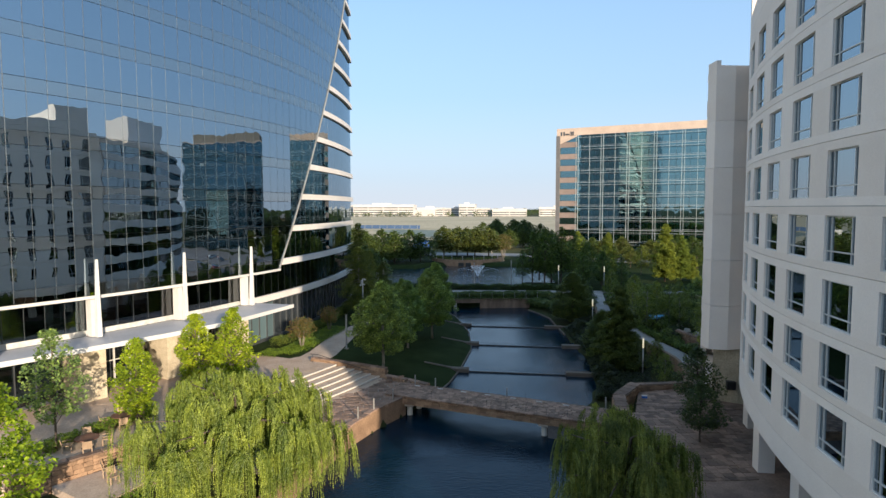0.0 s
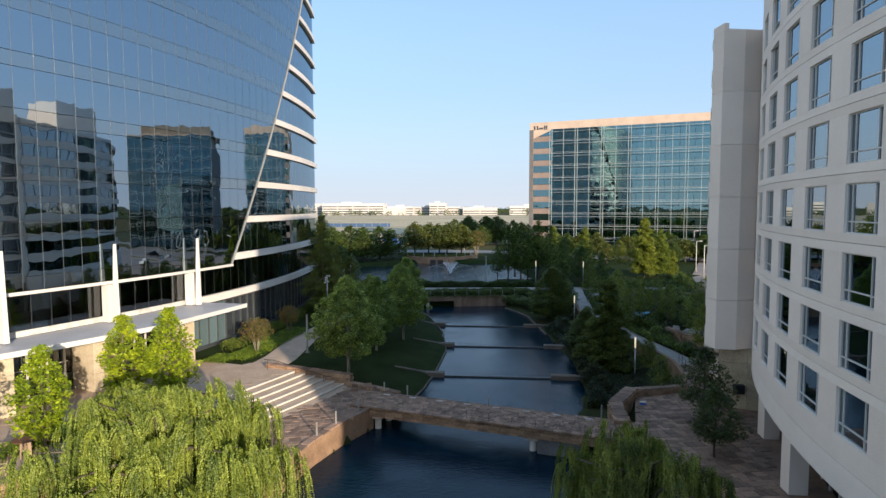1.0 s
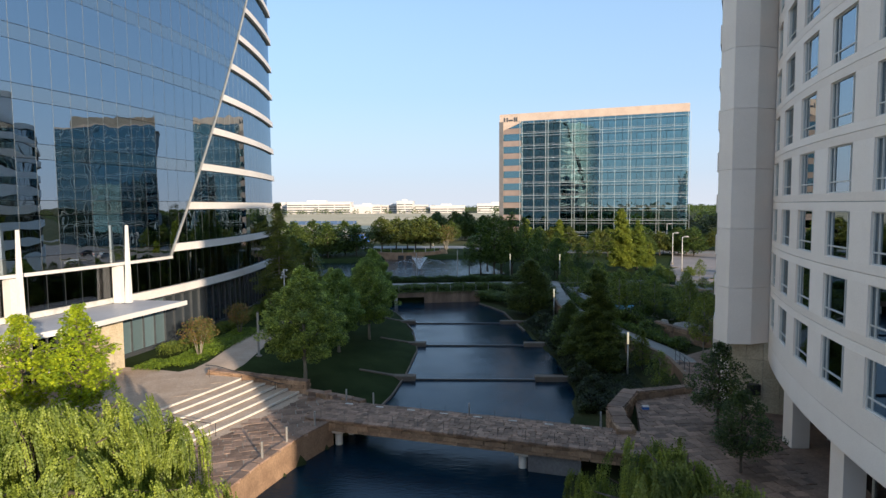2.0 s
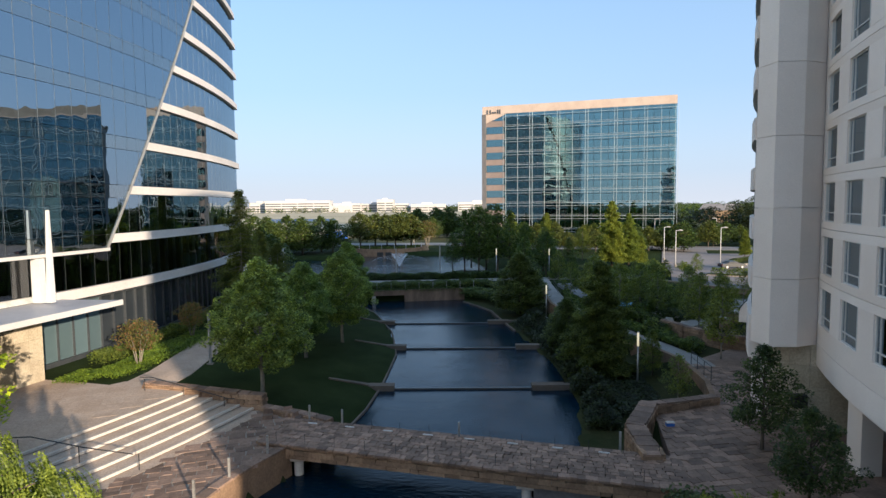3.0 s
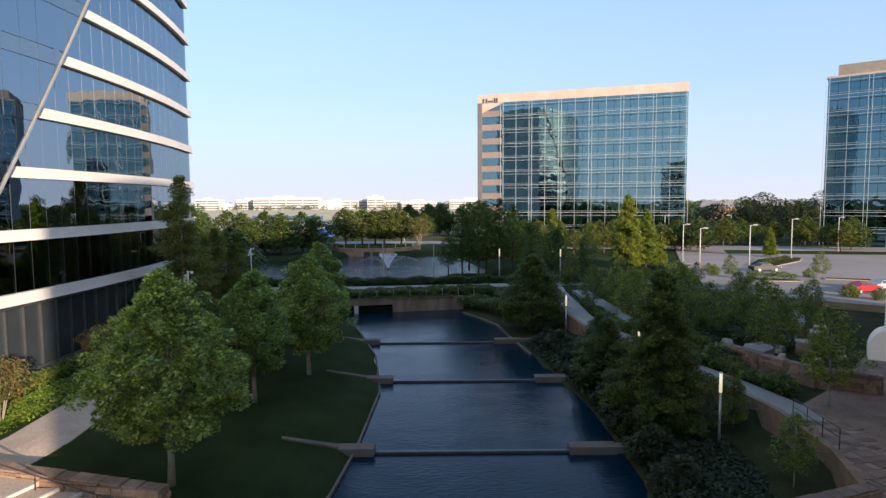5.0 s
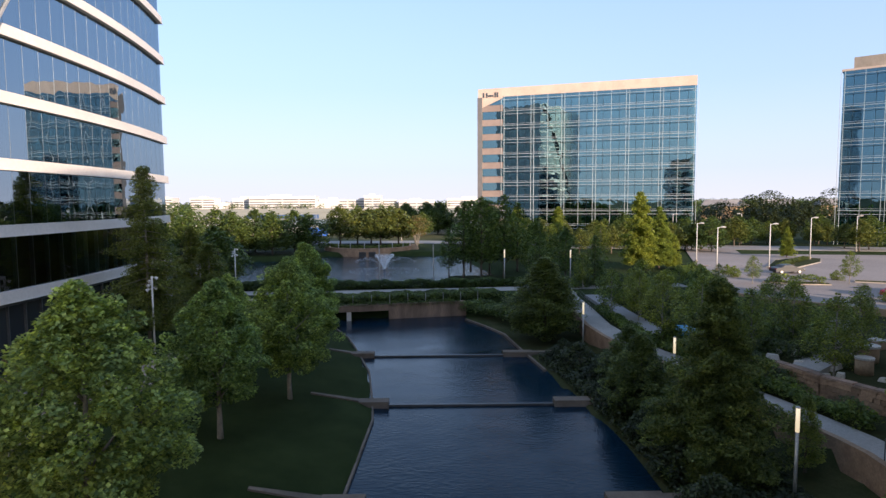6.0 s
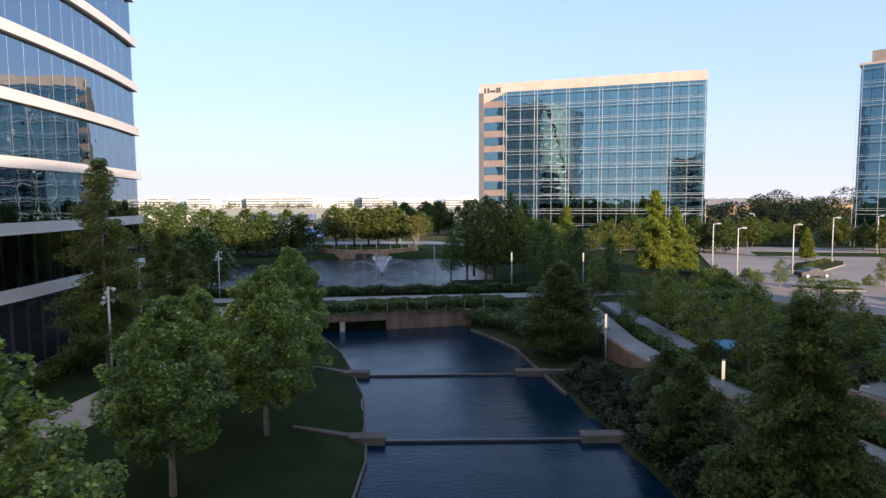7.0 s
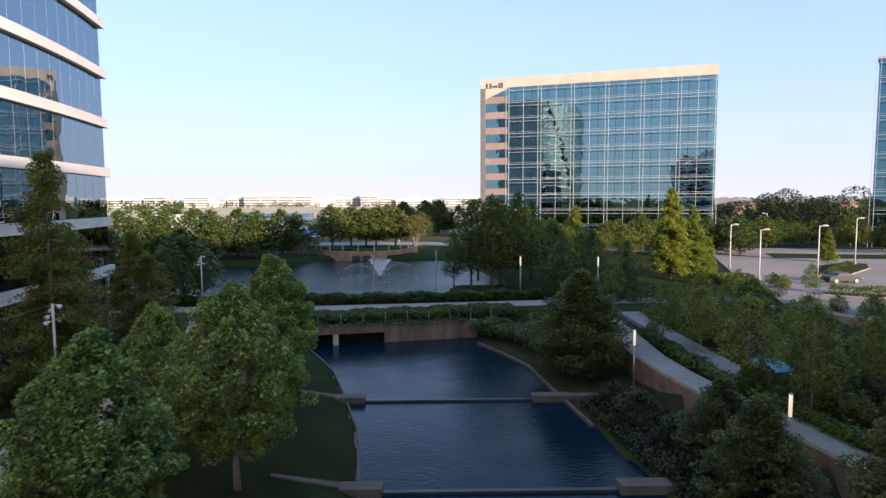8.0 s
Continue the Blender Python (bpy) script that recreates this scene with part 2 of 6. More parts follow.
_b.inputs["Emission Strength"].default_value = 0.25


# ---- mesh building ----
class M:
    """Collects vertices and faces of one mesh."""

    def __init__(self):
        self.v, self.f = [], []

    def add(self, verts, faces):
        k = len(self.v)
        self.v += [tuple(p) for p in verts]
        self.f += [tuple(i + k for i in fc) for fc in faces]
        return self

    def hexa(self, p):
        """Eight corners: four below, four above, in the same turn (counter-clockwise from above)."""
        return self.add(p, [(3, 2, 1, 0), (4, 5, 6, 7), (0, 1, 5, 4), (1, 2, 6, 5), (2, 3, 7, 6), (3, 0, 4, 7)])

    def box(self, x0, x1, y0, y1, z0, z1):
        return self.hexa([(x0, y0, z0), (x1, y0, z0), (x1, y1, z0), (x0, y1, z0), (x0, y0, z1), (x1, y0, z1), (x1, y1, z1), (x0, y1, z1)])

    def prism(self, poly, z0, z1):
        n = len(poly)
        a = z0 if isinstance(z0, (list, tuple)) else [z0] * n
        b = z1 if isinstance(z1, (list, tuple)) else [z1] * n
        area = sum(poly[i][0] * poly[(i + 1) % n][1] - poly[(i + 1) % n][0] * poly[i][1] for i in range(n))
        if area < 0:
            poly, a, b = poly[::-1], a[::-1], b[::-1]
        vs = [(p[0], p[1], h) for p, h in zip(poly, a)] + [(p[0], p[1], h) for p, h in zip(poly, b)]
        fs = [tuple(range(n - 1, -1, -1)), tuple(range(n, 2 * n))] + [(i, (i + 1) % n, n + (i + 1) % n, n + i) for i in range(n)]
        return self.add(vs, fs)

    def tube(self, pts, radii, n=8, caps=True):
        pts = [Vector(p) for p in pts]
        if not isinstance(radii, (list, tuple)):
            radii = [radii] * len(pts)
        vs, fs = [], []
        for i, p in enumerate(pts):
            d = (pts[min(i + 1, len(pts) - 1)] - pts[max(i - 1, 0)]).normalized()
            s = d.cross(Vector((0, 1, 0.01)) if abs(d.y) < 0.9 else Vector((1, 0, 0))).normalized()
            t = d.cross(s)
            vs += [p + (s * math.cos(2 * math.pi * k / n) + t * math.sin(2 * math.pi * k / n)) * radii[i] for k in range(n)]
        for i in range(len(pts) - 1):
            fs += [(i * n + k, (i + 1) * n + k, (i + 1) * n + (k + 1) % n, i * n + (k + 1) % n) for k in range(n)]
        if caps:
            fs += [tuple(range(n)), tuple(range((len(pts) - 1) * n, len(pts) * n))[::-1]]
        return self.add(vs, fs)

    def wall(self, pts, width, z0, z1):
        """A wall along a plan line; z0 and z1 may be lists."""
        a = z0 if isinstance(z0, (list, tuple)) else [z0] * len(pts)
        b = z1 if isinstance(z1, (list, tuple)) else [z1] * len(pts)
        ps = [Vector((p[0], p[1])) for p in pts]
        ls, rs = [], []
        for i, p in enumerate(ps):
            d = (ps[min(i + 1, len(ps) - 1)] - ps[max(i - 1, 0)]).normalized()
            nrm = Vector((-d.y, d.x)) * width / 2
            ls.append(p + nrm)
            rs.append(p - nrm)
        vs = []
        for l, r, lo, hi in zip(ls, rs, a, b):
            vs += [(r.x, r.y, lo), (l.x, l.y, lo), (l.x, l.y, hi), (r.x, r.y, hi)]
        fs = [(0, 1, 2, 3)[::-1]]
        for i in range(len(ps) - 1):
            k = 4 * i
            fs += [(k + j, k + (j + 1) % 4, k + 4 + (j + 1) % 4, k + 4 + j)[::-1] for j in range(4)]
        k = 4 * (len(ps) - 1)
        fs.append((k, k + 1, k + 2, k + 3))
        return self.add(vs, fs)

    def knit(self):
        """Ties each limb to the nearest corner of the stem, so that both are one piece."""
        up = list(range(len(self.v)))

        def root(i):
            while up[i] != i:
                up[i] = up[up[i]]
                i = up[i]
            return i

        for f in self.f:
            for j in f[1:]:
                up[root(j)] = root(f[0])
        stem = [i for i in range(len(self.v)) if root(i) == root(0)]
        pts = np.array([self.v[i] for i in stem])
        ends = {}
        for i in range(len(self.v)):
            ends.setdefault(root(i), []).append(i)
        for r, ids in ends.items():
            if r != root(0):
                k = int(np.argmin(((pts - np.array(self.v[ids[0]])) ** 2).sum(1)))
                self.f.append((stem[k], ids[0], ids[1]))

    def mesh(self, name, material, smooth=False):
        if name == "trunk":
            self.knit()
        me = bpy.data.meshes.new(name)
        me.from_pydata(self.v, [], self.f)
        me.materials.append(material)
        if smooth:
            me.shade_smooth()
        me.update()
        return me


def thing(name, at=(0, 0, 0), label="", category="", group="", kind="", turn=0.0):
    ob = new(name)
    ob.empty_display_size = 0.2
    ob.matrix_basis = pose(*at, 0, 0, turn)
    return tagged(ob, label, category, group, kind)


def part(name, m, material, parent, label="", smooth=False):
    me = m if isinstance(m, bpy.types.Mesh) else m.mesh(name, material, smooth)
    ob = new(name, me)
    ob.parent = parent
    if label:
        ob["label"] = label
    return ob


def solid(name, m, material, label="", category="", group="", kind="", smooth=False):
    return tagged(new(name, m.mesh(name, material, smooth)), label, category, group, kind)


# ---- ground ----
LEFT_BANK = [(-60, -22.0), (20, -16.5), (40, -14.8), (45.3, -13.8), (48, -12.6), (52, -10.9), (58.9, -9.2), (62, -8.6), (67.5, -8.1), (77.5, -7.8), (81, -8.2), (88, -9.2), (96, -11.4), (100, -12.6), (104, -14.4), (109, -17.0)]
RIGHT_BANK = [(-60, 2.0), (20, 2.0), (40, 2.6), (48, 3.6), (56, 5.4), (63.4, 6.8), (72, 6.9), (80, 6.2), (88, 5.0), (95.5, 3.9), (101, 3.2), (105, 1.6), (109, -0.4)]
LOW, HIGH = 1.75, 2.75


def along(table, y):
    if y <= table[0][0]:
        return table[0][1]
    for (a, b), (c, d) in zip(table, table[1:]):
        if y <= c:
            return b + (d - b) * (y - a) / (c - a)
    return table[-1][1]


def smooth01(t):
    t = min(max(t, 0.0), 1.0)
    return t * t * (3 - 2 * t)


WALK_EDGE = [(50, 8.8), (56, 9.7), (57.6, 14.2), (62, 15.6), (67.4, 16.2), (69.3, 16.0), (73, 15.2), (77.5, 13.9), (82.3, 13.0), (87.7, 11.4), (92, 10.8), (96.4, 10.5), (104, 11.0), (112, 11.2)]


def land(x, y):
    """The height of the ground."""
    if y > 109.8 + 0.203 * (min(max(x, -17.0), 2.0) + 17):  # promenade, pond and the country beyond
        shore = 168.5 + 10.0 * smooth01((x + 33) / 4)
        near = 122.5 + 11.0 * smooth01((x + 5) / 4)
        pond = min(smooth01((y - near) / 2.5), smooth01((shore - y) / 2.0)) * min(smooth01((x + 58) / 4), smooth01((9.0 - 0.16 * (y - 122) - x) / 4 + 0.5))
        return 2.15 - 2.45 * pond
    l, r = along(LEFT_BANK, y), along(RIGHT_BANK, y)
    if l < x < r:
        return max(-1.4, -min(x - l, r - x) * 0.9)
    if x <= l:
        d = l - x
        lawn = min(0.25 + 0.17 * d, HIGH - 0.1)
        if y > 59.5:
            return lawn
        t = smooth01((y - 58.0) / 1.5)
        flat = -0.6 if d < 0.5 else (LOW - 0.5 if x > step_x(y, 0) - 1.2 else HIGH - 0.12)
        return flat + (lawn - flat) * t
    d = x - r
    e = along(WALK_EDGE, y)
    if x > e:
        return 1.74 + 0.16 * smooth01((y - 80) / 4) + 0.3 * smooth01((x - 22) / 14) * smooth01((y - 80) / 4)
    return 0.12 + 0.05 * d


def step_x(y, k):
    """Plan line of the nosing of step k (0 to 5), which bows a little."""
    return -21.7 + 0.40 * (y - 52.6) + 0.98 * k - 0.006 * (y - 52.6) ** 2


def lines(lo, hi, step, far):
    mid = [lo + step * i for i in range(int((hi - lo) / step) + 1)]
    return [-f for f in reversed(far) if -f < lo] + mid + [f for f in far if f > hi]


gx = lines(-60, 34, 0.8, [46, 60, 80, 110, 160, 240, 400, 700, 1200, 2400, 4500])
gy = lines(-40, 182, 0.8, [195, 215, 240, 300, 400, 550, 800, 1300, 2400, 4500])
vs = [(x, y, land(x, y)) for y in gy for x in gx]
nx = len(gx)
fs = [(j * nx + i, j * nx + i + 1, (j + 1) * nx + i + 1, (j + 1) * nx + i) for j in range(len(gy) - 1) for i in range(nx - 1)]
gm = M().add(vs, fs).mesh("ground", GRASS)
for extra in (BEDDING, FARLAND, PAVE):
    gm.materials.append(extra)
for p in gm.polygons:
    c = p.center
    e = along(WALK_EDGE, c.y)
    if c.y > 215 or abs(c.x) > 130 or c.y < -41:
        p.material_index = 2
    elif c.y < 58 and c.x < -9.2:
        p.material_index = 1
    elif c.y < 109.5 and c.x > 0:
        p.material_index = 1
gm.shade_smooth()
tagged(new("ground", gm), "mown lawn and planted banks round the canal", "ground", kind="structure")


def strip(name, pts, width, material, label, category, lift=0.04, step=0.8, nw=6, kind="structure"):
    """A path or road laid over the ground along a plan line, with its edges."""
    ps = [Vector(p) for p in pts]
    dense = []
    for a, b in zip(ps, ps[1:]):
        n = max(1, int((b - a).length / step))
        dense += [a + (b - a) * i / n for i in range(n)]
    dense.append(ps[-1])
    m, rows = M(), []
    for i, p in enumerate(dense):
        d = (dense[min(i + 3, len(dense) - 1)] - dense[max(i - 3, 0)]).normalized()
        nrm = Vector((-d.y, d.x))
        row = []
        for k in range(nw + 1):
            q = p + nrm * width * (k / nw - 0.5)
            row.append((q.x, q.y, land(q.x, q.y) + lift))
        rows.append([(row[0][0], row[0][1], row[0][2] - 0.3)] + row + [(row[-1][0], row[-1][1], row[-1][2] - 0.3)])
    n = len(rows[0])
    m.add([v for r in rows for v in r], [(i * n + k + 1, i * n + k, (i + 1) * n + k, (i + 1) * n + k + 1) for i in range(len(rows) - 1) for k in range(n - 1)])
    return solid(name, m, material, label, category, kind=kind)


# water
m = M()
ys = [-60 + 2.0 * i for i in range(87)]
m.add([(x, y, 0.0) for y in ys for x in (-26, 9)], [(2 * i, 2 * i + 1, 2 * i + 3, 2 * i + 2) for i in range(len(ys) - 1)])
solid("water", m, WATER, "dark blue rippled canal water between weirs", "water", kind="structure")
solid("pond_water", M().add([(-64, 121, 1.15), (12, 121, 1.15), (12, 181, 1.15), (-64, 181, 1.15)], [(0, 1, 2, 3)]), WATER2, "bright rippled water of the fountain pond", "water", kind="structure")


def ribbon(m, rings, flip=False):
    """One connected block from four-cornered rings."""
    n = len(rings)
    fs = [(4 * i + j, 4 * i + (j + 1) % 4, 4 * i + 4 + (j + 1) % 4, 4 * i + 4 + j) for i in range(n - 1) for j in range(4)]
    fs += [(3, 2, 1, 0), tuple(4 * n - 4 + j for j in range(4))]
    return m.add([p for r in rings for p in r], [f if flip else f[::-1] for f in fs])


# ---- curved glass office tower ----
LBX, LBY, LBR = -132.6, 84.0, 103.0
LIP0, STOREY = 7.65, 4.11
TOP = LIP0 + STOREY * 13


def lb(r, y_on=None, th=None):
    """A plan point of the tower's curve; y_on is read on the main radius."""
    th = math.asin((y_on - LBY) / LBR) if th is None else th
    return LBX + r * math.cos(th), LBY + r * math.sin(th)


def theta(y):
    return math.asin((y - LBY) / LBR)


def arc_box(m, r0, r1, y0, y1, z0, z1, step=1.6):
    """A curved block of the tower between two radii."""
    a, b = theta(y0), theta(y1)
    n = max(1, int(abs(b - a) * LBR / step))
    return ribbon(m, [[(*lb(r, th=a + (b - a) * i / n), z) for r, z in ((r0, z0), (r1, z0), (r1, z1), (r0, z1))] for i in range(n + 1)])


def diag_y(z):
    return 69.2 + (z - 11.5) * 0.645


def clip_left(poly, f):
    """Keeps the part of a polygon in (y, z) where f is negative."""
    out = []
    for a, b in zip(poly, poly[1:] + poly[:1]):
        fa, fb = f(a), f(b)
        if fa <= 0:
            out.append(a)
        if fa * fb < 0:
            t = fa / (fa - fb)
            out.append((a[0] + (b[0] - a[0]) * t, a[1] + (b[1] - a[1]) * t))
    return out


TOWER_START = 8.0
TOWER_END = 104.8
tower = thing("office_tower", (-31.5, 70, 2.8), "tall curved office tower of blue reflective glass with white bands", "building")
INV = tower.matrix_basis.inverted()


def tpart(name, m, material, label="", parent=None, smooth=False):
    ob = part(name, m, material, parent or tower, label, smooth)
    ob.matrix_parent_inverse = (parent or tower).matrix_basis.inverted()
    return ob


PW = 1.52 / LBR  # angle of one pane
pane_cache = {}


def pane_obj(th, r, z0, z1, material, name="pane", gap=0.02):
    key = (round(z1 - z0, 3), material.name, gap)
    if key not in pane_cache:
        w = PW * r / 2 - gap
        pane_cache[key] = M().box(-0.03, 0.03, -w, w, 0.0 + gap, z1 - z0 - gap).mesh(name, material)
    x, y = lb(r, th=th)
    ob = new(name, pane_cache[key])
    ob.parent = tower
    ob.matrix_parent_inverse = INV
    ob.matrix_basis = pose(x, y, z0, 0, 0, math.degrees(th))
    return ob


def build_tower():
    # floors, lining and columns behind the glass
    for k in range(-1, 14):
        z = LIP0 + STOREY * k
        tpart("floor_slab", arc_box(M(), 92, 102.0, TOWER_START, TOWER_END - 0.2, z + 0.12, z + 0.6, 3), INNER)
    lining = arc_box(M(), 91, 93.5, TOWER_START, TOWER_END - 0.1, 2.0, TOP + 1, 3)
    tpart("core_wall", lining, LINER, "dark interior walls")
    y = TOWER_START + 3
    while y < TOWER_END - 2:
        x, yy = lb(100.4, y)
        tpart("column", M().tube([(x, yy, 2.6), (x, yy, TOP)], 0.38, 10), INNER, "", None, True)
        y += 8.1
    # partitions and desks inside the first floor
    y = 38.0
    while y < TOWER_END - 6:
        tpart("partition", arc_box(M(), 98.4, 98.6, y, y + 3.4, LIP0 + 0.62, LIP0 + STOREY + 0.1), TEAL)
        tpart("desk", arc_box(M(), 100.2, 101.0, y + 3.9, y + 6.3, LIP0 + 1.3, LIP0 + 1.36), INNER)
        y += 7.2
    # far end wall and roof
    x0, y0 = lb(102.3, TOWER_END)
    m = M().prism([(x0, y0), (x0 - 24, y0 + 2.0), (x0 - 24, y0 + 1.7), (x0, y0 - 0.3)], 2.5, TOP + 1.2)
    tpart("end_wall", m, BAND, "pale end wall")
    m = arc_box(M(), 80, 102.0, TOWER_START, TOWER_END, TOP + 0.6, TOP + 1.2, 3)
    tpart("roof", m, BAND)
    # white bands
    for k in range(0, 14):
        z = LIP0 + STOREY * k
        start = 63.5 if k == 0 else (69.0 if k == 1 else max(diag_y(z) - 2.5, 60))
        if start > TOWER_END - 0.5:
            continue
        b = arc_box(M(), 102.0, 102.72, start, TOWER_END + 0.25, z, z + 0.66, 1.5)
        q = tpart("band", b, BAND, "off-white metal spandrel band")
        tpart("drip_edge", arc_box(M(), 102.0, 102.78, start, TOWER_END + 0.28, z - 0.07, z - 0.002, 1.5), BAND, "", q)
    # glass between the bands
    end_t = theta(TOWER_END)
    for k in range(0, 13):
        z0, z1 = LIP0 + STOREY * k + 0.66, LIP0 + STOREY * (k + 1) - 0.07
        lo = theta(max(diag_y(z1) - 3.0, 63.0) if k else 36.0)
        th = end_t - PW / 2
        while th > lo:
            if k == 0 or th > theta(min(diag_y(z0), 102)) - 2 * PW:
                pane_obj(th, 102.35, z0, z1, GLASS_LB if k else GLASS_LOW)
            th -= PW
    # mullions of the banded part
    mu = M()
    for k in range(0, 13):
        z0, z1 = LIP0 + STOREY * k + 0.66, LIP0 + STOREY * (k + 1) - 0.07
        lo = theta(max(diag_y(z1) - 3.0, 63.0) if k else 36.0)
        th = end_t
        while th > lo:
            a = [lb(r, th=th + s * 0.0003) for r, s in ((102.2, -1), (102.37, -1), (102.37, 1), (102.2, 1))]
            mu.prism(a, z0, z1)
            th -= PW
    tpart("mullion", mu, MULL, "dark glazing mullions")["kind"] = "stuff"
    # ground floor glass wall beyond the canopy
    mu = M()
    th = end_t - PW
    while th > theta(36):
        # panes past 69.5 take the darkened copy, where the wall lies in shadow
        pane_obj(th, 102.0, 3.0, 7.3, PANEL_SHADE if th > theta(69.5) else PANELG if th > theta(61) else GLASS_LOW)
        a = [lb(r, th=th + PW / 2 + s * 0.0003) for r, s in ((101.9, -1), (102.2, -1), (102.2, 1), (101.9, 1))]
        mu.prism(a, 2.8, 7.5)
        th -= PW
    tpart("blind", arc_box(M(), 100.9, 101.0, 62.0, TOWER_END - 0.3, 2.7, 7.4), TEAL, "grey-green lining close behind the lobby glass")
    arc_box(mu, 101.9, 102.2, 36, TOWER_END, 2.6, 3.0)
    arc_box(mu, 101.9, 102.25, 36, TOWER_END, 7.3, 7.6)
    tpart("lobby_frame", mu, MULL, "dark metal lobby glazing frame")
    # hung glass curtain with its slanting end
    stuff_v, stuff_s = M(), M()
    BASE = 11.35
    th0 = theta(69.9)
    shadow = M()
    for k in range(0, 13):
        zb = BASE + STOREY * k
        for z0, z1, mt in ((zb, zb + 1.1, GLASS_SP), (zb + 1.1, zb + STOREY, GLASS_LB)):
            if z0 > TOP:
                continue
            z1 = min(z1, TOP + 1.0)
            j = int((theta(min(diag_y(z1), 101)) - th0) / PW) + 2
            th = th0 + j * PW
            while th > theta(TOWER_START):
                y0, y1 = LBY + LBR * math.sin(th - PW / 2), LBY + LBR * math.sin(th + PW / 2)
                if diag_y(z0) > y1 + 0.02 and diag_y(z1) > y1 + 0.02:
                    if y0 > 40 and z0 < 30:
                        pane_obj(th, 103.1, z0, z1, mt)
                    else:
                        g = 0.02
                        dst = stuff_s if mt is GLASS_SP else stuff_v
                        a, b = lb(103.1, th=th - PW / 2 + g / 103), lb(103.1, th=th + PW / 2 - g / 103)
                        c, d = lb(103.04, th=th - PW / 2 + g / 103), lb(103.04, th=th + PW / 2 - g / 103)
                        dst.hexa([(*c, z0 + g), (*a, z0 + g), (*b, z0 + g), (*d, z0 + g), (*c, z1 - g), (*a, z1 - g), (*b, z1 - g), (*d, z1 - g)])
                else:
                    poly = clip_left([(y0 + 0.02, z0 + 0.02), (y1 - 0.02, z0 + 0.02), (y1 - 0.02, z1 - 0.02), (y0 + 0.02, z1 - 0.02)], lambda q: q[0] - diag_y(q[1]))
                    if len(poly) > 2:
                        out = [(*lb(103.1, q[0]), q[1]) for q in poly]
                        inn = [(*lb(103.04, q[0]), q[1]) for q in poly]
                        c = len(poly)
                        (stuff_s if mt is GLASS_SP else stuff_v).add(out + inn, [tuple(range(c)), tuple(range(2 * c - 1, c - 1, -1))] + [(i, c + i, c + (i + 1) % c, (i + 1) % c) for i in range(c)])
                th -= PW
        yd = diag_y(zb)
        arc_box(shadow, 102.75, 102.9, TOWER_START, min(yd, 101), zb + 0.05, zb + 1.05, 2)
    ob = tpart("pane", stuff_v, GLASS_LB)
    ob["kind"] = "stuff"
    ob = tpart("pane", stuff_s, GLASS_SP)
    ob["kind"] = "stuff"
    tpart("spandrel_backing", shadow, LINER_SP, "grey backing behind the spandrel glass")
    fins = M()
    th = th0 + 30 * PW
    while th > theta(TOWER_START):
        t = th + PW / 2
        y = LBY + LBR * math.sin(t)
        z0 = 11.35 if y < 69.2 else 11.5 + (y - 69.2) / 0.645 + 0.1
        if z0 < TOP:
            a = [lb(r, th=t + s * 0.00022) for r, s in ((102.95, -1), (103.105, -1), (103.105, 1), (102.95, 1))]
            fins.prism(a, z0, TOP + 1)
        th -= PW
    tpart("joint", fins, MULL, "thin dark joints between panes")["kind"] = "stuff"
    # white edge beams
    m = arc_box(M(), 102.7, 103.25, TOWER_START, 69.3, 11.1, 11.35)
    tpart("base_beam", m, WHITE, "white beam under the glass curtain")
    rings = []
    for i in range(25):
        z = 11.1 + (TOP - 10.5) * i / 24
        y = min(diag_y(z), 102.8)
        rings.append([(*lb(r, y + dy), z) for r, dy in ((102.75, 0), (103.22, 0), (103.22, 0.15), (102.75, 0.15))])
    m = ribbon(M(), rings)
    tpart("slanting_beam", m, POLE, "white slanting edge of the glass curtain")
    # pylons with tapering fins
    for y in (62.7, 53.6, 45.5, 38.6, 31.0):
        th = theta(y)
        ob = tpart("pylon", M().box(-0.9, -0.15, -0.24, 0.24, 0, 3.2), WHITE, "white pylon carrying the canopy")
        ob.matrix_basis = pose(*lb(103.4, th=th), 7.85, 0, 0, math.degrees(th))
        m = M().hexa([(-0.1, -0.2, 0), (0.34, -0.2, 0), (0.34, 0.2, 0), (-0.1, 0.2, 0), (0.12, -0.08, 6.6), (0.3, -0.08, 6.6), (0.3, 0.08, 6.6), (0.12, 0.08, 6.6)])
        ob = tpart("fin", m, WHITE, "white tapering metal fin")
        ob.matrix_basis = pose(*lb(103.75, th=th), 7.9, 0, 0, math.degrees(th))
    # canopy
    outer = [(-26.75, 64.1), (-28.2, 57.0), (-29.0, 53.2), (-31.4, 47.8), (-33.7, 43.4), (-37.4, 36.8), (-44.0, 26.0)]
    inner_ = [lb(102.3, y) for y in (27.0, 36.0, 43.0, 50.0, 58.0, 64.6)]
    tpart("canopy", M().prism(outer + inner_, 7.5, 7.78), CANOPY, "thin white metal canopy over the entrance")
    tpart("canopy_edge", M().wall(outer, 0.16, 7.46, 7.84), WHITE, "white canopy fascia")
    # stone piers under the canopy
    for y in (60.2, 52.0, 44.6, 37.2):
        n = 0
        for z0, z1 in ((2.7, 4.2), (4.215, 5.7), (5.715, 7.48)):
            for a, b in ((y - 1.0, y - 0.01), (y + 0.01, y + 1.0)):
                tpart("stone_slab", arc_box(M(), 101.0, 104.6, a, b, z0, z1, 3), STONE_BASE, "pale limestone cladding slab" if n == 0 else "")
                n += 1
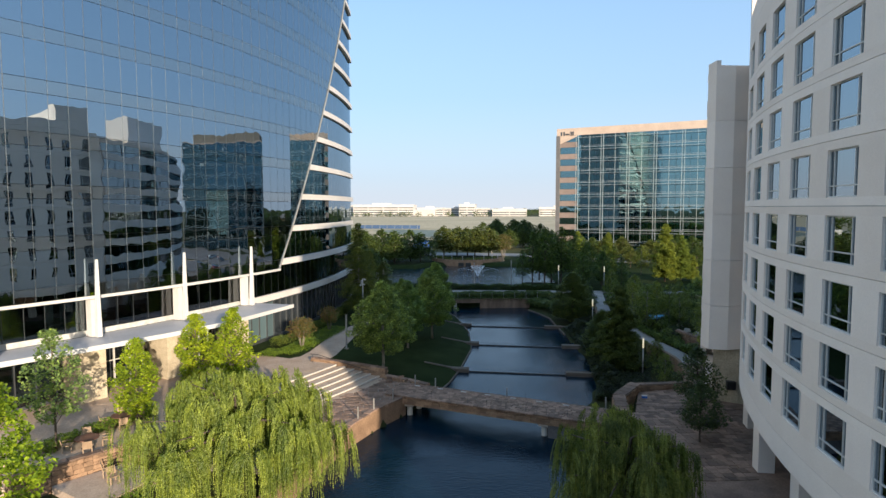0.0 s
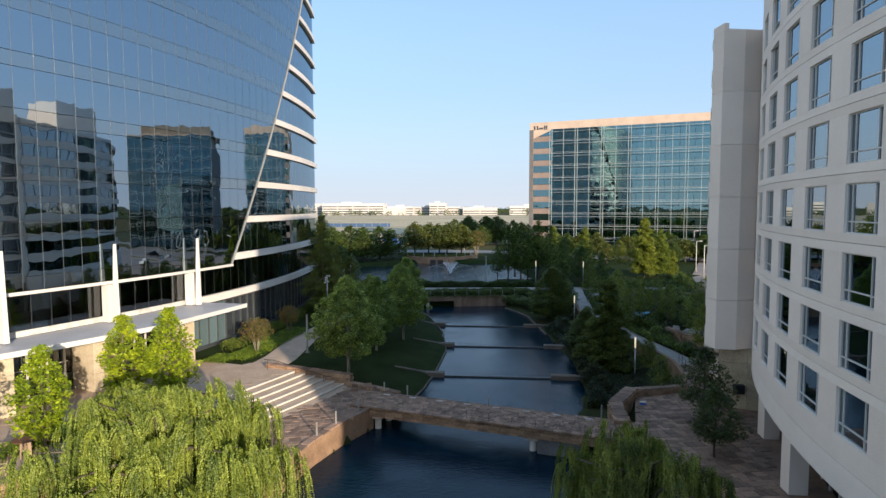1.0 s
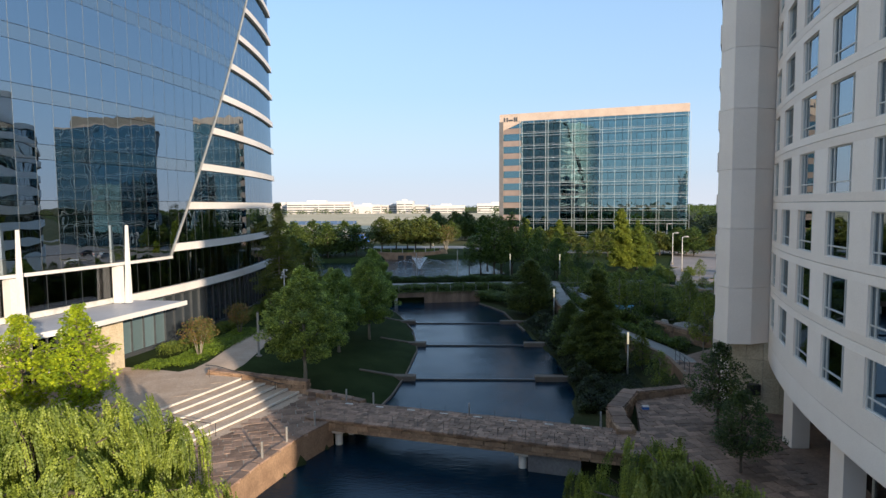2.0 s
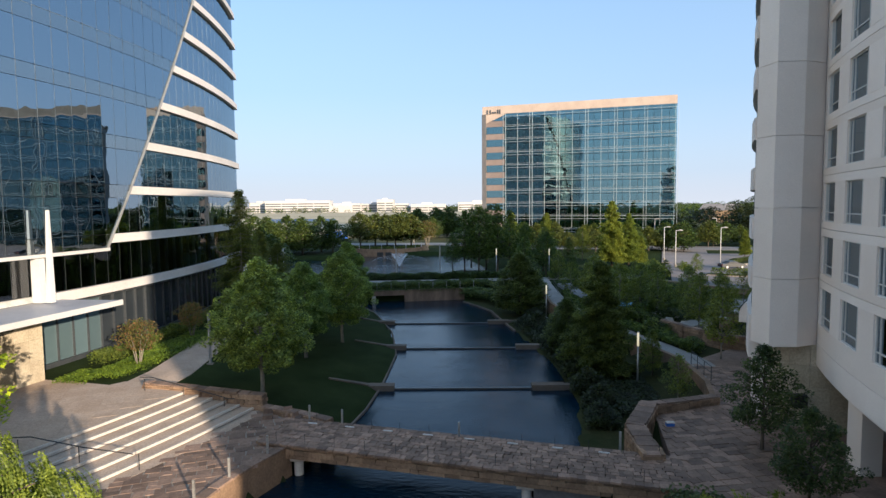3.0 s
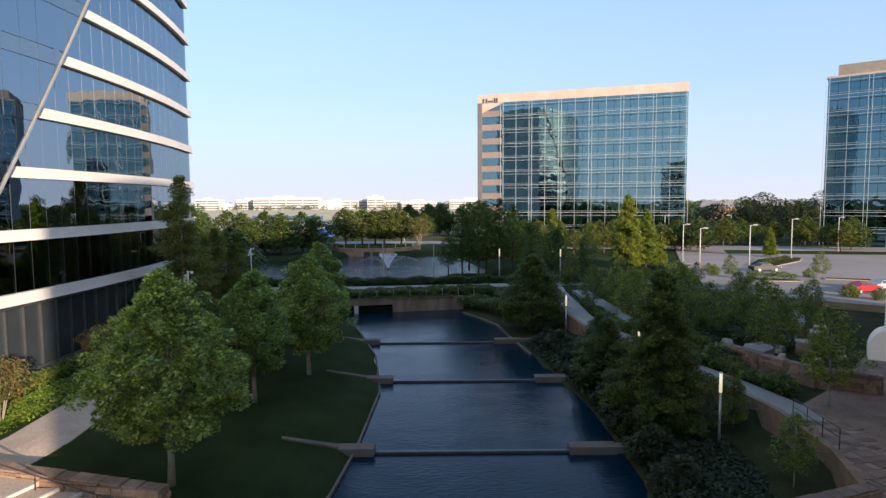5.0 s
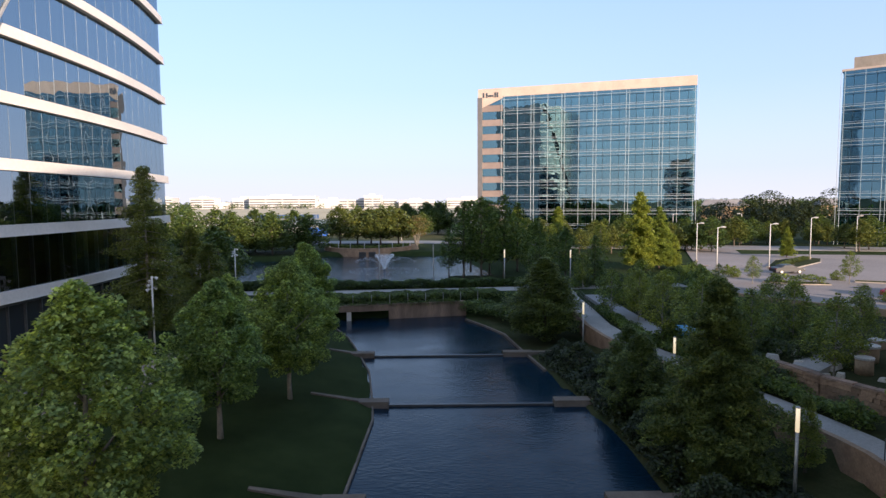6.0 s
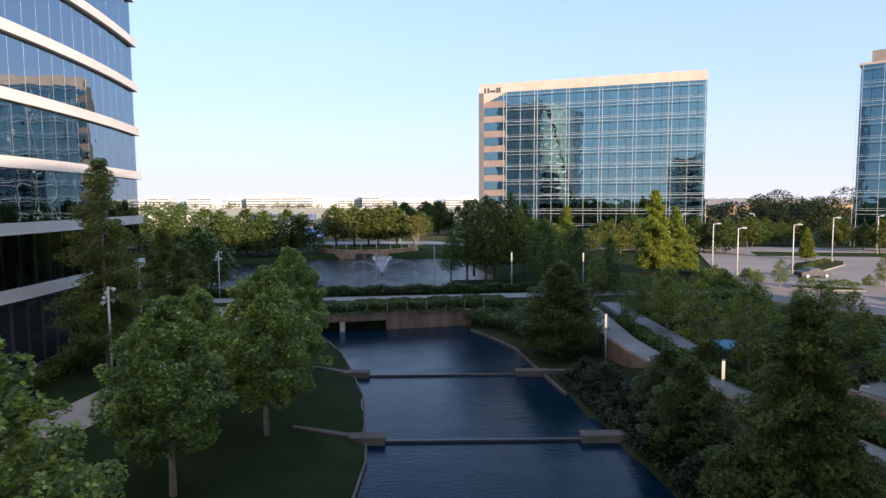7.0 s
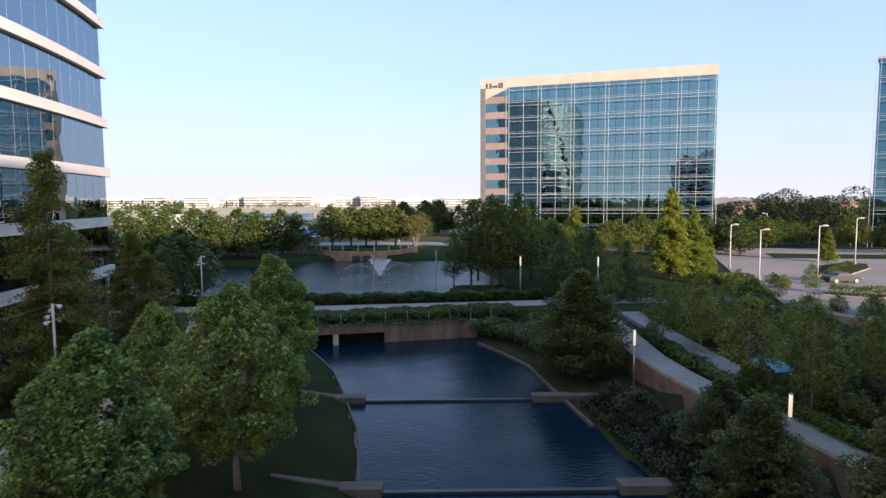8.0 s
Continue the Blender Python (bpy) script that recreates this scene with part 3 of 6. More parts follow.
    # entrance door frames
    for y in (55.2, 56.4, 57.6, 47.5, 48.9, 50.2):
        tpart("door_jamb", arc_box(M(), 102.25, 102.4, y - 0.05, y + 0.05, 2.8, 7.3), WHITE, "white entrance door jamb")
    for y0, y1, z in ((54.2, 58.4, 5.2), (54.2, 58.4, 6.3), (46.6, 50.4, 5.2)):
        tpart("door_rail", arc_box(M(), 102.25, 102.38, y0, y1, z, z + 0.08), WHITE)


build_tower()


# ---- hotel ----
HX, HY, HR = 78.03, 28.1, 65.16
HS, HP, HW = 0.47, 4.19, 2.48  # window position, pitch and width along the curve
SILL0, HEAD0, HSTOREY = 7.9, 9.95, 2.83
ROOF, LOWROOF = 34.4, 32.3
hotel = thing("hotel", (30, 30, 1.8), "pale precast hotel with a curved front and square windows", "building")


def hp(r, s):
    a = s / HR
    return HX - r * math.cos(a), HY + r * math.sin(a)


def h_box(m, r0, r1, s0, s1, z0, z1, step=2.2):
    """A curved block of the hotel; r0 < r1, the outer face is r1."""
    n = max(1, int((s1 - s0) / step))
    return ribbon(m, [[(*hp(r, s0 + (s1 - s0) * i / n), z) for r, z in ((r0, z0), (r1, z0), (r1, z1), (r0, z1))] for i in range(n + 1)], True)


def hpart(name, m, material, label="", smooth=False, parent=None):
    ob = part(name, m, material, parent or hotel, label, smooth)
    ob.matrix_parent_inverse = hotel.matrix_basis.inverted()
    return ob


def build_hotel():
    first, last = -17, 6
    s_lo, s_hi = HS + HP * first - HW - 1.2, HS + HP * last + 0.55
    rows = 8
    s_step = HS + HP * 5 - HW - 0.86
    # spandrels in two courses with an open joint, piers, and the wall behind
    for k in range(-1, rows):
        lo = 5.55 if k < 0 else HEAD0 + HSTOREY * k
        hi = SILL0 + HSTOREY * (k + 1) if k < rows - 1 else LOWROOF
        mid = lo + (hi - lo) * 0.52
        m = h_box(M(), HR - 0.35, HR, s_lo, s_hi, lo, mid - 0.012)
        hpart("spandrel", m, PRECAST, "pale precast concrete spandrel course")
        hpart("spandrel", h_box(M(), HR - 0.35, HR, s_lo, s_hi, mid + 0.012, hi), PRECAST)
    hpart("parapet", h_box(M(), HR - 0.35, HR, s_step, s_hi, LOWROOF + 0.012, ROOF), PRECAST, "raised precast parapet of the stair end")
    # backing wall coloured dark grey to stand for unlit rooms behind the windows
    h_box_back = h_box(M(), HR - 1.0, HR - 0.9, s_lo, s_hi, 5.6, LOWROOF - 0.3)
    hpart("inner_wall", h_box_back, LINER, "dark grey backing wall in place of dim rooms")
    pier = M().box(0, 0.35, -0.5, 0.5, 0.001, HEAD0 - SILL0 - 0.001).mesh("pier", PRECAST)
    edges = [s_lo] + [e for c in range(first, last + 1) for e in (HS + HP * c - HW, HS + HP * c)] + [s_hi]
    for k in range(rows):
        for a, b in zip(edges[::2], edges[1::2]):
            ob = hpart("pier", pier, PRECAST)
            ob.matrix_basis = pose(*hp(HR, (a + b) / 2), SILL0 + HSTOREY * k, 0, 0, -math.degrees((a + b) / 2 / HR)) @ Matrix.Diagonal((1, b - a, 1, 1))
    soffit = h_box(M(), HR - 9, HR - 0.05, s_lo, s_hi, 5.45, 5.6)
    hpart("soffit", soffit, PRECAST)
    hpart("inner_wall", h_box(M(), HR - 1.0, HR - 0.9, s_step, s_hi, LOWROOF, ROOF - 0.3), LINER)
    hpart("end_wall", h_box(M(), HR - 20, HR - 0.36, s_step + 0.01, s_step + 0.3, LOWROOF, ROOF), PRECAST)
    hpart("roof", h_box(M(), HR - 22, HR - 0.36, s_lo, s_step - 0.01, LOWROOF - 0.8, LOWROOF - 0.4), PRECAST)
    hpart("roof", h_box(M(), HR - 22, HR, s_step, s_hi, ROOF, ROOF + 0.5), PRECAST)
    # windows
    w, h = HW, HEAD0 - SILL0
    t = 0.055
    o, i_ = [(-w / 2, 0), (w / 2, 0), (w / 2, h), (-w / 2, h)], [(-w / 2 + t, t), (w / 2 - t, t), (w / 2 - t, h - t), (-w / 2 + t, h - t)]
    fme = M().add([(x, y, z) for x in (-0.06, 0.04) for q in (o, i_) for y, z in q],
                  [f for j in range(4) for k_ in ((j + 1) % 4,) for f in ((j, 4 + j, 4 + k_, k_), (8 + j, 8 + k_, 12 + k_, 12 + j), (j, k_, 8 + k_, 8 + j), (4 + j, 12 + j, 12 + k_, 4 + k_))]).mesh("window", WHITE)
    vme = M().box(-0.055, 0.035, -t / 2, t / 2, t, h - t).mesh("mullion", WHITE)
    bme = M().box(-0.05, 0.03, -w / 2 + t, w / 2 - t, 0.46, 0.46 + t).mesh("transom", WHITE)
    pme = M().box(0.0, 0.012, -w / 2 + 0.03, w / 2 - 0.03, 0.03, h - 0.03).mesh("pane", GLASS_HW)
    cme = M().box(0.10, 0.13, -w / 2, w / 2, 0.0, h).mesh("curtain", rough("curtain_cloth", (0.05, 0.06, 0.07), (0.22, 0.23, 0.25), 0.5, 7, 0.95, 0.2, stretch=(1, 1, 0.1)))
    for k in range(rows):
        for c in range(first, last + 1):
            s = HS + HP * c - HW / 2
            x, y = hp(HR - 0.16, s)
            ob = hpart("window", fme, WHITE)
            ob.matrix_basis = pose(x, y, SILL0 + HSTOREY * k, 0, 0, -math.degrees(s / HR))
            for nm, me, dx, dy in (("pane", pme, 0, 0), ("curtain", cme, 0.05, 0), ("mullion", vme, 0, -w * 0.33), ("mullion", vme, 0, w * 0.33), ("transom", bme, 0, 0)):
                q = new(nm, me)
                q.parent = ob
                q.location = (dx, dy, 0)
    # projecting tower
    pts = [(15.16, 53.13), (16.63, 53.02), (18.35, 53.75), (26.0, 56.5), (24.0, 62.0), (14.93, 54.66)]
    zs = [6.65, 10.4, 14.3, 18.2, 22.1, 26.0, 30.4]
    for i, (a, b) in enumerate(zip(zs, zs[1:])):
        hpart("tower_panel", M().prism(pts, a + (0.012 if i else 0), b - 0.012), PRECAST, "smooth pale precast tower panel")
    hpart("tower_core", M().prism([(15.3, 53.3), (18.3, 53.95), (25.5, 56.6), (23.8, 61.8), (15.1, 54.6)], 6.7, 30.6), PRECAST)
    hpart("tower_cap", M().prism([(15.16, 53.13), (14.93, 54.66), (15.3, 54.7), (15.5, 53.13)], 30.4, 30.95), PRECAST)
    # northern curved wing with white bands
    s0, s1 = HR * 0.398, HR * 1.2
    R2 = 68.55
    for k in range(0, 8):
        top = 8.1 + HSTOREY * k
        m = h_box(M(), R2 - 0.5, R2, s0 + 0.4, s1, 5.6 if k == 0 else top - 1.25, top, 1.5)
        hpart("band", m, PRECAST, "pale curved band of the hotel wing")
        m = M()
        n = int((s1 - s0) / 1.4)
        for i in range(n):
            a, b = s0 + 0.4 + (s1 - s0 - 0.4) * i / n, s0 + 0.4 + (s1 - s0 - 0.4) * (i + 1) / n
            h_box(m, R2 - 0.3, R2 - 0.27, a + 0.03, b - 0.03, top, top + HSTOREY - 1.25, 3)
        hpart("ribbon_window", m, GLASS_HW, "dark curved ribbon window")["kind"] = "stuff"
        m = M()
        for i in range(n):
            a = s0 + 0.4 + (s1 - s0 - 0.4) * i / n
            h_box(m, R2 - 0.34, R2 - 0.24, a - 0.03, a + 0.03, top, top + HSTOREY - 1.25, 3)
        hpart("mullion", m, MULL)["kind"] = "stuff"
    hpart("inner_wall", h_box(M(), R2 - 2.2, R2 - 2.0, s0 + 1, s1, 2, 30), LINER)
    hpart("roof", h_box(M(), R2 - 18, R2, s0 + 0.4, s1, 29.5, 30.2), PRECAST)
    base = M()
    h_box(base, R2 - 1.6, R2 - 0.9, s0 + 1.0, s1, 1.7, 5.6, 2)
    hpart("base_wall", base, PRECAST, "pale ground-floor wall of the wing")
    for i in range(7):
        s = s0 + 1.2 + i * 3.1
        hpart("pilaster", h_box(M(), R2 - 0.95, R2 - 0.35, s, s + 0.9, 1.7, 5.6), PRECAST, "pale pilaster")
    # quarter-round door canopy
    m = M()
    x, y = hp(R2, s0 + 11.5)
    prof = [(-1.9 * math.sin(t * math.pi / 16), 1.35 * math.cos(t * math.pi / 16)) for t in range(9)]
    side = prof + [(0.0, 0.0)]
    k = len(side)
    m.add([(u, y_, v_) for y_ in (-0.9, 0.9) for u, v_ in side], [tuple(range(k)), tuple(range(2 * k - 1, k - 1, -1))] + [(j, k + j, k + (j + 1) % k, (j + 1) % k) for j in range(k)])
    m.box(-1.9, 0, -0.95, 0.95, -0.55, -0.002)
    ob = hpart("door_canopy", m, PRECAST, "white quarter-round canopy over a side door")
    ob.matrix_basis = pose(x, y, 6.1, 0, 0, -math.degrees((s0 + 11.5) / HR)) @ Matrix.Diagonal((0.45, 0.8, 0.85, 1))
    # recessed ground floor: stone wall under the tower, glass and columns further on
    n = 0
    for z0, z1 in ((1.75, 2.95), (2.97, 4.2), (4.22, 5.4), (5.42, 6.65)):
        for i in range(5):
            a = Vector((15.9, 54.4)).lerp(Vector((20.6, 52.4)), i / 5)
            b = Vector((15.9, 54.4)).lerp(Vector((20.6, 52.4)), (i + 1) / 5 - 0.004)
            hpart("stone_slab", M().prism([a, b, b + Vector((0.2, 0.5)), a + Vector((0.2, 0.5))], z0, z1), STONE_BASE, "pale limestone base slab" if n == 0 else "")
            n += 1
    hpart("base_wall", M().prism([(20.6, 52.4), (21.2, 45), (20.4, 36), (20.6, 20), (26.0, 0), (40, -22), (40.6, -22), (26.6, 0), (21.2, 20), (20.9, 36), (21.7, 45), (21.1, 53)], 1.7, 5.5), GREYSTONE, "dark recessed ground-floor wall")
    for s in (20.6, 12.2, 3.9, -4.5, -13, -21):
        x, y = hp(HR - 1.0, s)
        hpart("column", M().box(x - 0.5, x + 0.5, y - 0.5, y + 0.5, 1.7, 5.5), PRECAST, "square pale column under the curved front")
    for s in [2.0 + 1.55 * i for i in range(14)]:
        hpart("shopfront_post", h_box(M(), HR - 3.0, HR - 2.88, s - 0.05, s + 0.05, 1.8, 5.4), WHITE)
        hpart("shopfront_glass", h_box(M(), HR - 2.98, HR - 2.95, s + 0.05, s + 1.5, 1.9, 5.4), GLASS_LOW, "dark ground-floor pane")
    # blocks behind, closing the building
    hpart("rear_block", M().prism([(52, -40), (70, -40), (66, 40), (44, 58), (29, 54), (32, 20), (36, -4)], 1.7, 31.2), PRECAST, "plain rear block")
    hpart("penthouse", M().prism([(31, 66), (40, 60), (50, 72), (40, 80)], 29.0, 36.0), PRECAST, "rooftop plant room")


build_hotel()


# ---- office block across the pond ----
def slab_office(name, corner, direction, length, depth, z0, z1, glass0, label, bays, floors, stone_left, cap, glass):
    """A glass-fronted office block: corner is its front left one."""
    u = Vector(direction).normalized()
    turn = math.degrees(math.atan2(u.y, u.x))
    th = thing(name, (*corner, z0), label, "building", turn=turn)
    H = z1 - z0
    part("body", M().box(0.4, length - 0.4, 1.2, depth, 0, H - 0.3), LINER, th, "dark interior and rear walls")
    ch = H - cap
    part("parapet", M().box(0, length, -0.12, depth + 0.1, ch, H), PINK, th, "pinkish granite parapet")
    bw = (length - glass0) / bays
    fh = ch / floors
    for i in range(floors):
        part("floor_slab", M().box(0.5, length - 0.5, 0.35, 1.25, i * fh - 0.25, i * fh + 0.2), INNER, th)
    if stone_left:
        part("corner_pier", M().box(-0.1, 1.3, -0.5, depth, 0, ch), GREYSTONE, th, "grey granite corner pier")
        for i in range(floors):
            zb = i * fh
            part("band", M().box(1.3, glass0, -0.05, 1.0, zb, zb + fh * 0.44), ROSE, th, "pinkish granite spandrel" if i == 0 else "")
            part("ribbon_window", M().box(1.3, glass0, 0.15, 0.2, zb + fh * 0.46, zb + fh), glass, th)
        part("header", M().prism([(1.3, -0.06), (glass0, -0.06), (glass0, 0.5), (1.3, 0.5)], [ch - 3.0, ch - 0.4, ch - 0.4, ch - 3.0], ch), PINK, th)
    me_v = M().box(0.04, bw / 4 - 0.04, 0.0, 0.04, 0.03, fh * 0.66).mesh("pane", glass)
    me_s = M().box(0.04, bw / 4 - 0.04, 0.0, 0.04, fh * 0.69, fh - 0.03).mesh("pane", glass)
    for i in range(floors):
        for j in range(bays * 4):
            for me in (me_v, me_s):
                ob = new("pane", me)
                ob.parent = th
                ob.location = (glass0 + j * bw / 4, 0.02, i * fh)
    for j in range(bays * 2 + 1):
        x = glass0 + j * bw / 2
        big = j % 2 == 0
        if big:
            for d in (-0.42, 0.42):
                part("mullion", M().box(x + d - 0.045, x + d + 0.045, -0.22, 0.02, 0, ch), ALU, th, "pale vertical mullion" if j == 0 and d < 0 else "")
        else:
            part("mullion", M().box(x - 0.04, x + 0.04, -0.16, 0.02, 0, ch), ALU, th)
    for i in range(1, floors + 1):
        for dz, hgt in ((-0.95, 0.08), (-0.05, 0.1), (0.45, 0.05)):
            z = i * fh + dz
            if z < ch - 0.2:
                part("transom", M().box(glass0, length, -0.16, 0.02, z, z + hgt), ALU, th)
    return th


far_office = slab_office("office_block", (9.14, 224.6), (0.948, -0.319), 61.4, 32, 2.2, 47.4, 7.6, "nine-storey teal glass office block with a pink granite cap", 6, 10, True, 2.6, GLASS_FB)
# sign on the parapet, as plain bars
for i, (x, w, h) in enumerate(((1.6, 0.4, 1.4), (2.6, 0.4, 1.4), (3.3, 1.5, 0.5), (5.2, 0.4, 1.4), (5.9, 0.4, 1.4))):
    part("sign_bar", M().box(x, x + w, -0.3, -0.12, 42.6 + (0.2 if h < 1 else 0), 42.6 + h + (0.2 if h < 1 else 0)), MULL, far_office)
east_office = slab_office("office_block", (97.0, 190.6), (0.78, -0.626), 73.6, 30, 2.2, 45.6, 0.3, "dark teal glass office block with pale mullions", 8, 10, False, 0.5, GLASS_EB)
part("penthouse", M().box(2.2, 66, 3, 24, 43.4, 46.6), CONC, east_office, "brown ribbed roof screen")


# ---- weirs ----
for y, x_l, x_r in ((66.9, -6.9, 4.0), (80.2, -6.9, 4.2), (93.0, -9.2, 2.2)):
    w = thing("weir", (x_l, y, 0), "low concrete weir across the canal between two stone blocks", "weir", "weirs in the canal")
    part("sill", M().box(0, x_r - x_l, -0.14, 0.14, -1.2, 0.14), WET, w, "thin dark wet concrete sill")
    part("block", M().box(-2.0, 0, -0.42, 0.42, -1.2, 0.44), BLOCK, w, "pale concrete end block")
    part("block", M().box(x_r - x_l, x_r - x_l + 2.6, -0.42, 0.42, -1.2, 0.44), BLOCK, w)
    part("curb", M().prism([(-2.0, -0.25), (-2.0, 0.25), (-5.2, 0.12), (-5.2, -0.12)], -0.6, [0.48, 0.48, land(x_l - 5.2, y) + 0.1, land(x_l - 5.2, y) + 0.1]), BLOCK, w)
    part("curb", M().box(x_r - x_l + 2.6, 12.0 - x_l, -0.3, 0.3, -0.6, 0.40), BLOCK, w)

# canal edging on both banks
m = M().wall([(x + 0.10, y) for y, x in LEFT_BANK if y >= 58.9], 0.13, -0.8, 0.16)
solid("canal_edging", m, BLOCK, "thin concrete edging along the canal", "edging", kind="structure")
m = M().wall([(x + 0.05, y) for y, x in RIGHT_BANK if y >= 88], 0.2, -0.8, 0.2)
solid("canal_edging", m, BLOCK, "thin concrete edging along the canal", "edging", kind="structure")

# ---- culvert under the promenade ----
cul = thing("culvert", (-17.0, 108.5, 0), "stained concrete culvert wall with two dark openings", "culvert", kind="structure", turn=11.5)
part("wall", M().box(7.9, 17.2, 0, 0.7, -1.2, 1.76), RUSTY, cul, "rust-stained concrete wall")
part("lintel", M().box(-3.5, 7.9, -0.15, 0.9, 1.05, 1.75), RUSTY, cul, "concrete lintel over the openings")
part("pier", M().box(3.0, 3.5, -0.1, 6, -1.2, 1.05), PALE, cul, "pale middle pier")
part("pier", M().box(-3.9, -3.4, -0.1, 6, -1.2, 1.05), RUSTY, cul)
part("back_wall", M().box(-4, 8, 6, 6.3, -1.2, 1.8), LINER, cul)

# ---- stone bridge and plaza walls ----
bridge = thing("bridge", (-12.0, 53.45, 0), "low flagstone footbridge on round concrete piers", "bridge", turn=-15.2)
part("deck", M().box(-0.6, 21.5, -1.55, 1.55, 1.15, 1.85), CONC, bridge, "concrete deck")
for i, x in enumerate((1.55, 14.0)):
    for y in (-1.0, 0.9):
        part("pier", M().tube([(x, y, -1.3), (x, y, 0.95)], 0.25, 14), PALE, bridge, "round pale concrete pier" if i == 0 else "", True)
    part("pier_cap", M().box(x - 0.45, x + 0.45, -1.4, 1.4, 0.85, 1.15), PALE, bridge)
part("abutment", M().box(14.4, 17.5, -1.5, 1.5, -1.3, 1.15), GREYSTONE, bridge, "dark stone abutment")

m = M().wall([(-15.2, 36.0), (-16.5, 20), (-20, -20)], 0.5, -1.3, 1.85)
solid("quay_wall", m, RUBBLE, "rough brown stone quay wall along the water", "wall", kind="structure")
m = M().wall([(14.4, 57.9), (15.7, 62), (16.2, 67.4), (16.0, 69.3), (15.2, 73), (13.9, 77.5), (13.0, 82.3), (11.4, 87.7), (10.8, 92), (10.5, 96.4), (11.0, 104), (11.1, 108)], 0.35, -0.2, 2.08)
solid("walk_wall", m, RUBBLE, "tan retaining wall of the waterside walk", "wall", kind="structure")

# left plaza and steps
up = [(step_x(y, 0) - 0.0, y) for y in (30, 36, 42, 46, 50, 53, 56, 58.9)]
plaza_outline = up + [(-21.9, 59.6), (-24.8, 60.4), (-25.4, 59.6), (-29.2, 60.7)] + [lb(101.7, y) for y in (61, 58, 50, 42, 34, 27)]
m = M().prism(plaza_outline, HIGH - 0.5, HIGH - 0.012)
solid("upper_plaza", m, PAVE, "warm beige paved entrance plaza", "pavement", kind="structure")
for k in range(6):
    a, b = [(step_x(y, k), y) for y in (40, 43, 46, 49, 52, 55, 57.9)], [(step_x(y, k + 1), y) for y in (40, 43, 46, 49, 52, 55, 57.9)]
    z = HIGH - (k + 1) * (HIGH - LOW) / 6
    st = thing("step", (a[3][0], a[3][1], z), "broad paved step with a white nosing", "step", "steps down to the canal")
    q = part("tread", M().prism(a + b[::-1], LOW - 0.4, z - 0.004 if k < 5 else z - 0.01), PAVE, st)
    q.matrix_parent_inverse = st.matrix_basis.inverted()
    q = part("nosing", M().wall([(x + 0.06, y) for x, y in a], 0.11, z + 0.04, z + (HIGH - LOW) / 6 + 0.012), PALE, st, "white stone nosing")
    q.matrix_parent_inverse = st.matrix_basis.inverted()
lowp = [(step_x(y, 6) - 0.3, y) for y in (36, 40, 44, 48, 52, 55, 57.6)]
m = M().prism(lowp + [(-14.3, 57.3), (-11.0, 54.6), (-11.9, 51.6), (-13.2, 48.2), (-14.2, 45.0), (-14.9, 40.9), (-15.5, 36)], LOW - 0.6, LOW - 0.03)
solid("lower_plaza", m, CONC, "lower terrace bed under flagstones", "pavement", kind="structure")
m = M().prism([(8.6, 30), (8.4, 48.6), (9.9, 55.8), (14.5, 57.8), (15.8, 62), (16.3, 67.4), (22, 72), (32, 82), (36, 76), (24, 58), (24, 30)], 1.2, 1.86)
solid("right_plaza", m, FLAG, "brown stone plaza beside the hotel", "pavement", kind="structure")
strip("garden_path", [(-23.3, 59.0), (-22.9, 63), (-23.1, 67), (-23.4, 72), (-22.6, 78), (-21.6, 86), (-22, 96), (-25, 106), (-27, 112)], 3.1, PAVE, "pale concrete path across the lawn", "path")
strip("promenade", [(-70, 119), (-40, 116.6), (-17, 116.6), (0, 118.3), (12, 119.6), (30, 121)], 3.2, PATHC, "pale concrete promenade over the culvert", "path")
strip("waterside_walk", [(16.9, 62), (17.4, 67.5), (17.2, 69.5), (16.4, 73.2), (15.1, 77.8), (14.2, 82.7), (12.6, 88.0), (12.0, 92.2), (11.7, 96.5), (12.2, 104), (12.8, 118.4)], 2.0, PATHC, "pale concrete waterside walk", "path", 0.14)


# ---- plants ----
def leaves(rng, pts, size, droop=0.0, narrow=1.0, spread=0.9):
    """Small folded leaf blades at the given points."""
    n = len(pts)
    pts = np.asarray(pts, float)
    a = rng.uniform(0, 2 * np.pi, n)
    tilt = rng.uniform(-spread, spread, n) - droop
    d = np.stack([np.cos(a) * np.cos(tilt), np.sin(a) * np.cos(tilt), np.sin(tilt)], 1)
    s = np.stack([-np.sin(a), np.cos(a), rng.uniform(-0.5, 0.5, n)], 1)
    s /= np.linalg.norm(s, axis=1)[:, None]
    sz = size * rng.uniform(0.6, 1.35, n)[:, None]
    up = np.cross(d, s)
    p0, p1 = pts - d * sz * 0.5, pts + d * sz * 0.5
    l, r = pts + s * sz * 0.42 * narrow + up * sz * 0.12, pts - s * sz * 0.42 * narrow + up * sz * 0.12
    v = np.stack([p0, l, p1, r], 1).reshape(-1, 3)
    f = [(4 * i, 4 * i + 1, 4 * i + 2, 4 * i + 3) for i in range(n)]
    m = M()
    m.v, m.f = v.tolist(), f
    return m


def clumps(rng, centres, radii, per, flat=0.75):
    out = []
    for c, r in zip(centres, radii):
        n = max(3, int(per * r * r))
        q = rng.normal(size=(n, 3))
        q /= np.linalg.norm(q, axis=1)[:, None]
        q *= (rng.uniform(0.45, 1.0, n) ** 0.5)[:, None] * r
        q[:, 2] *= flat
        out.append(q + np.asarray(c))
    return np.concatenate(out)


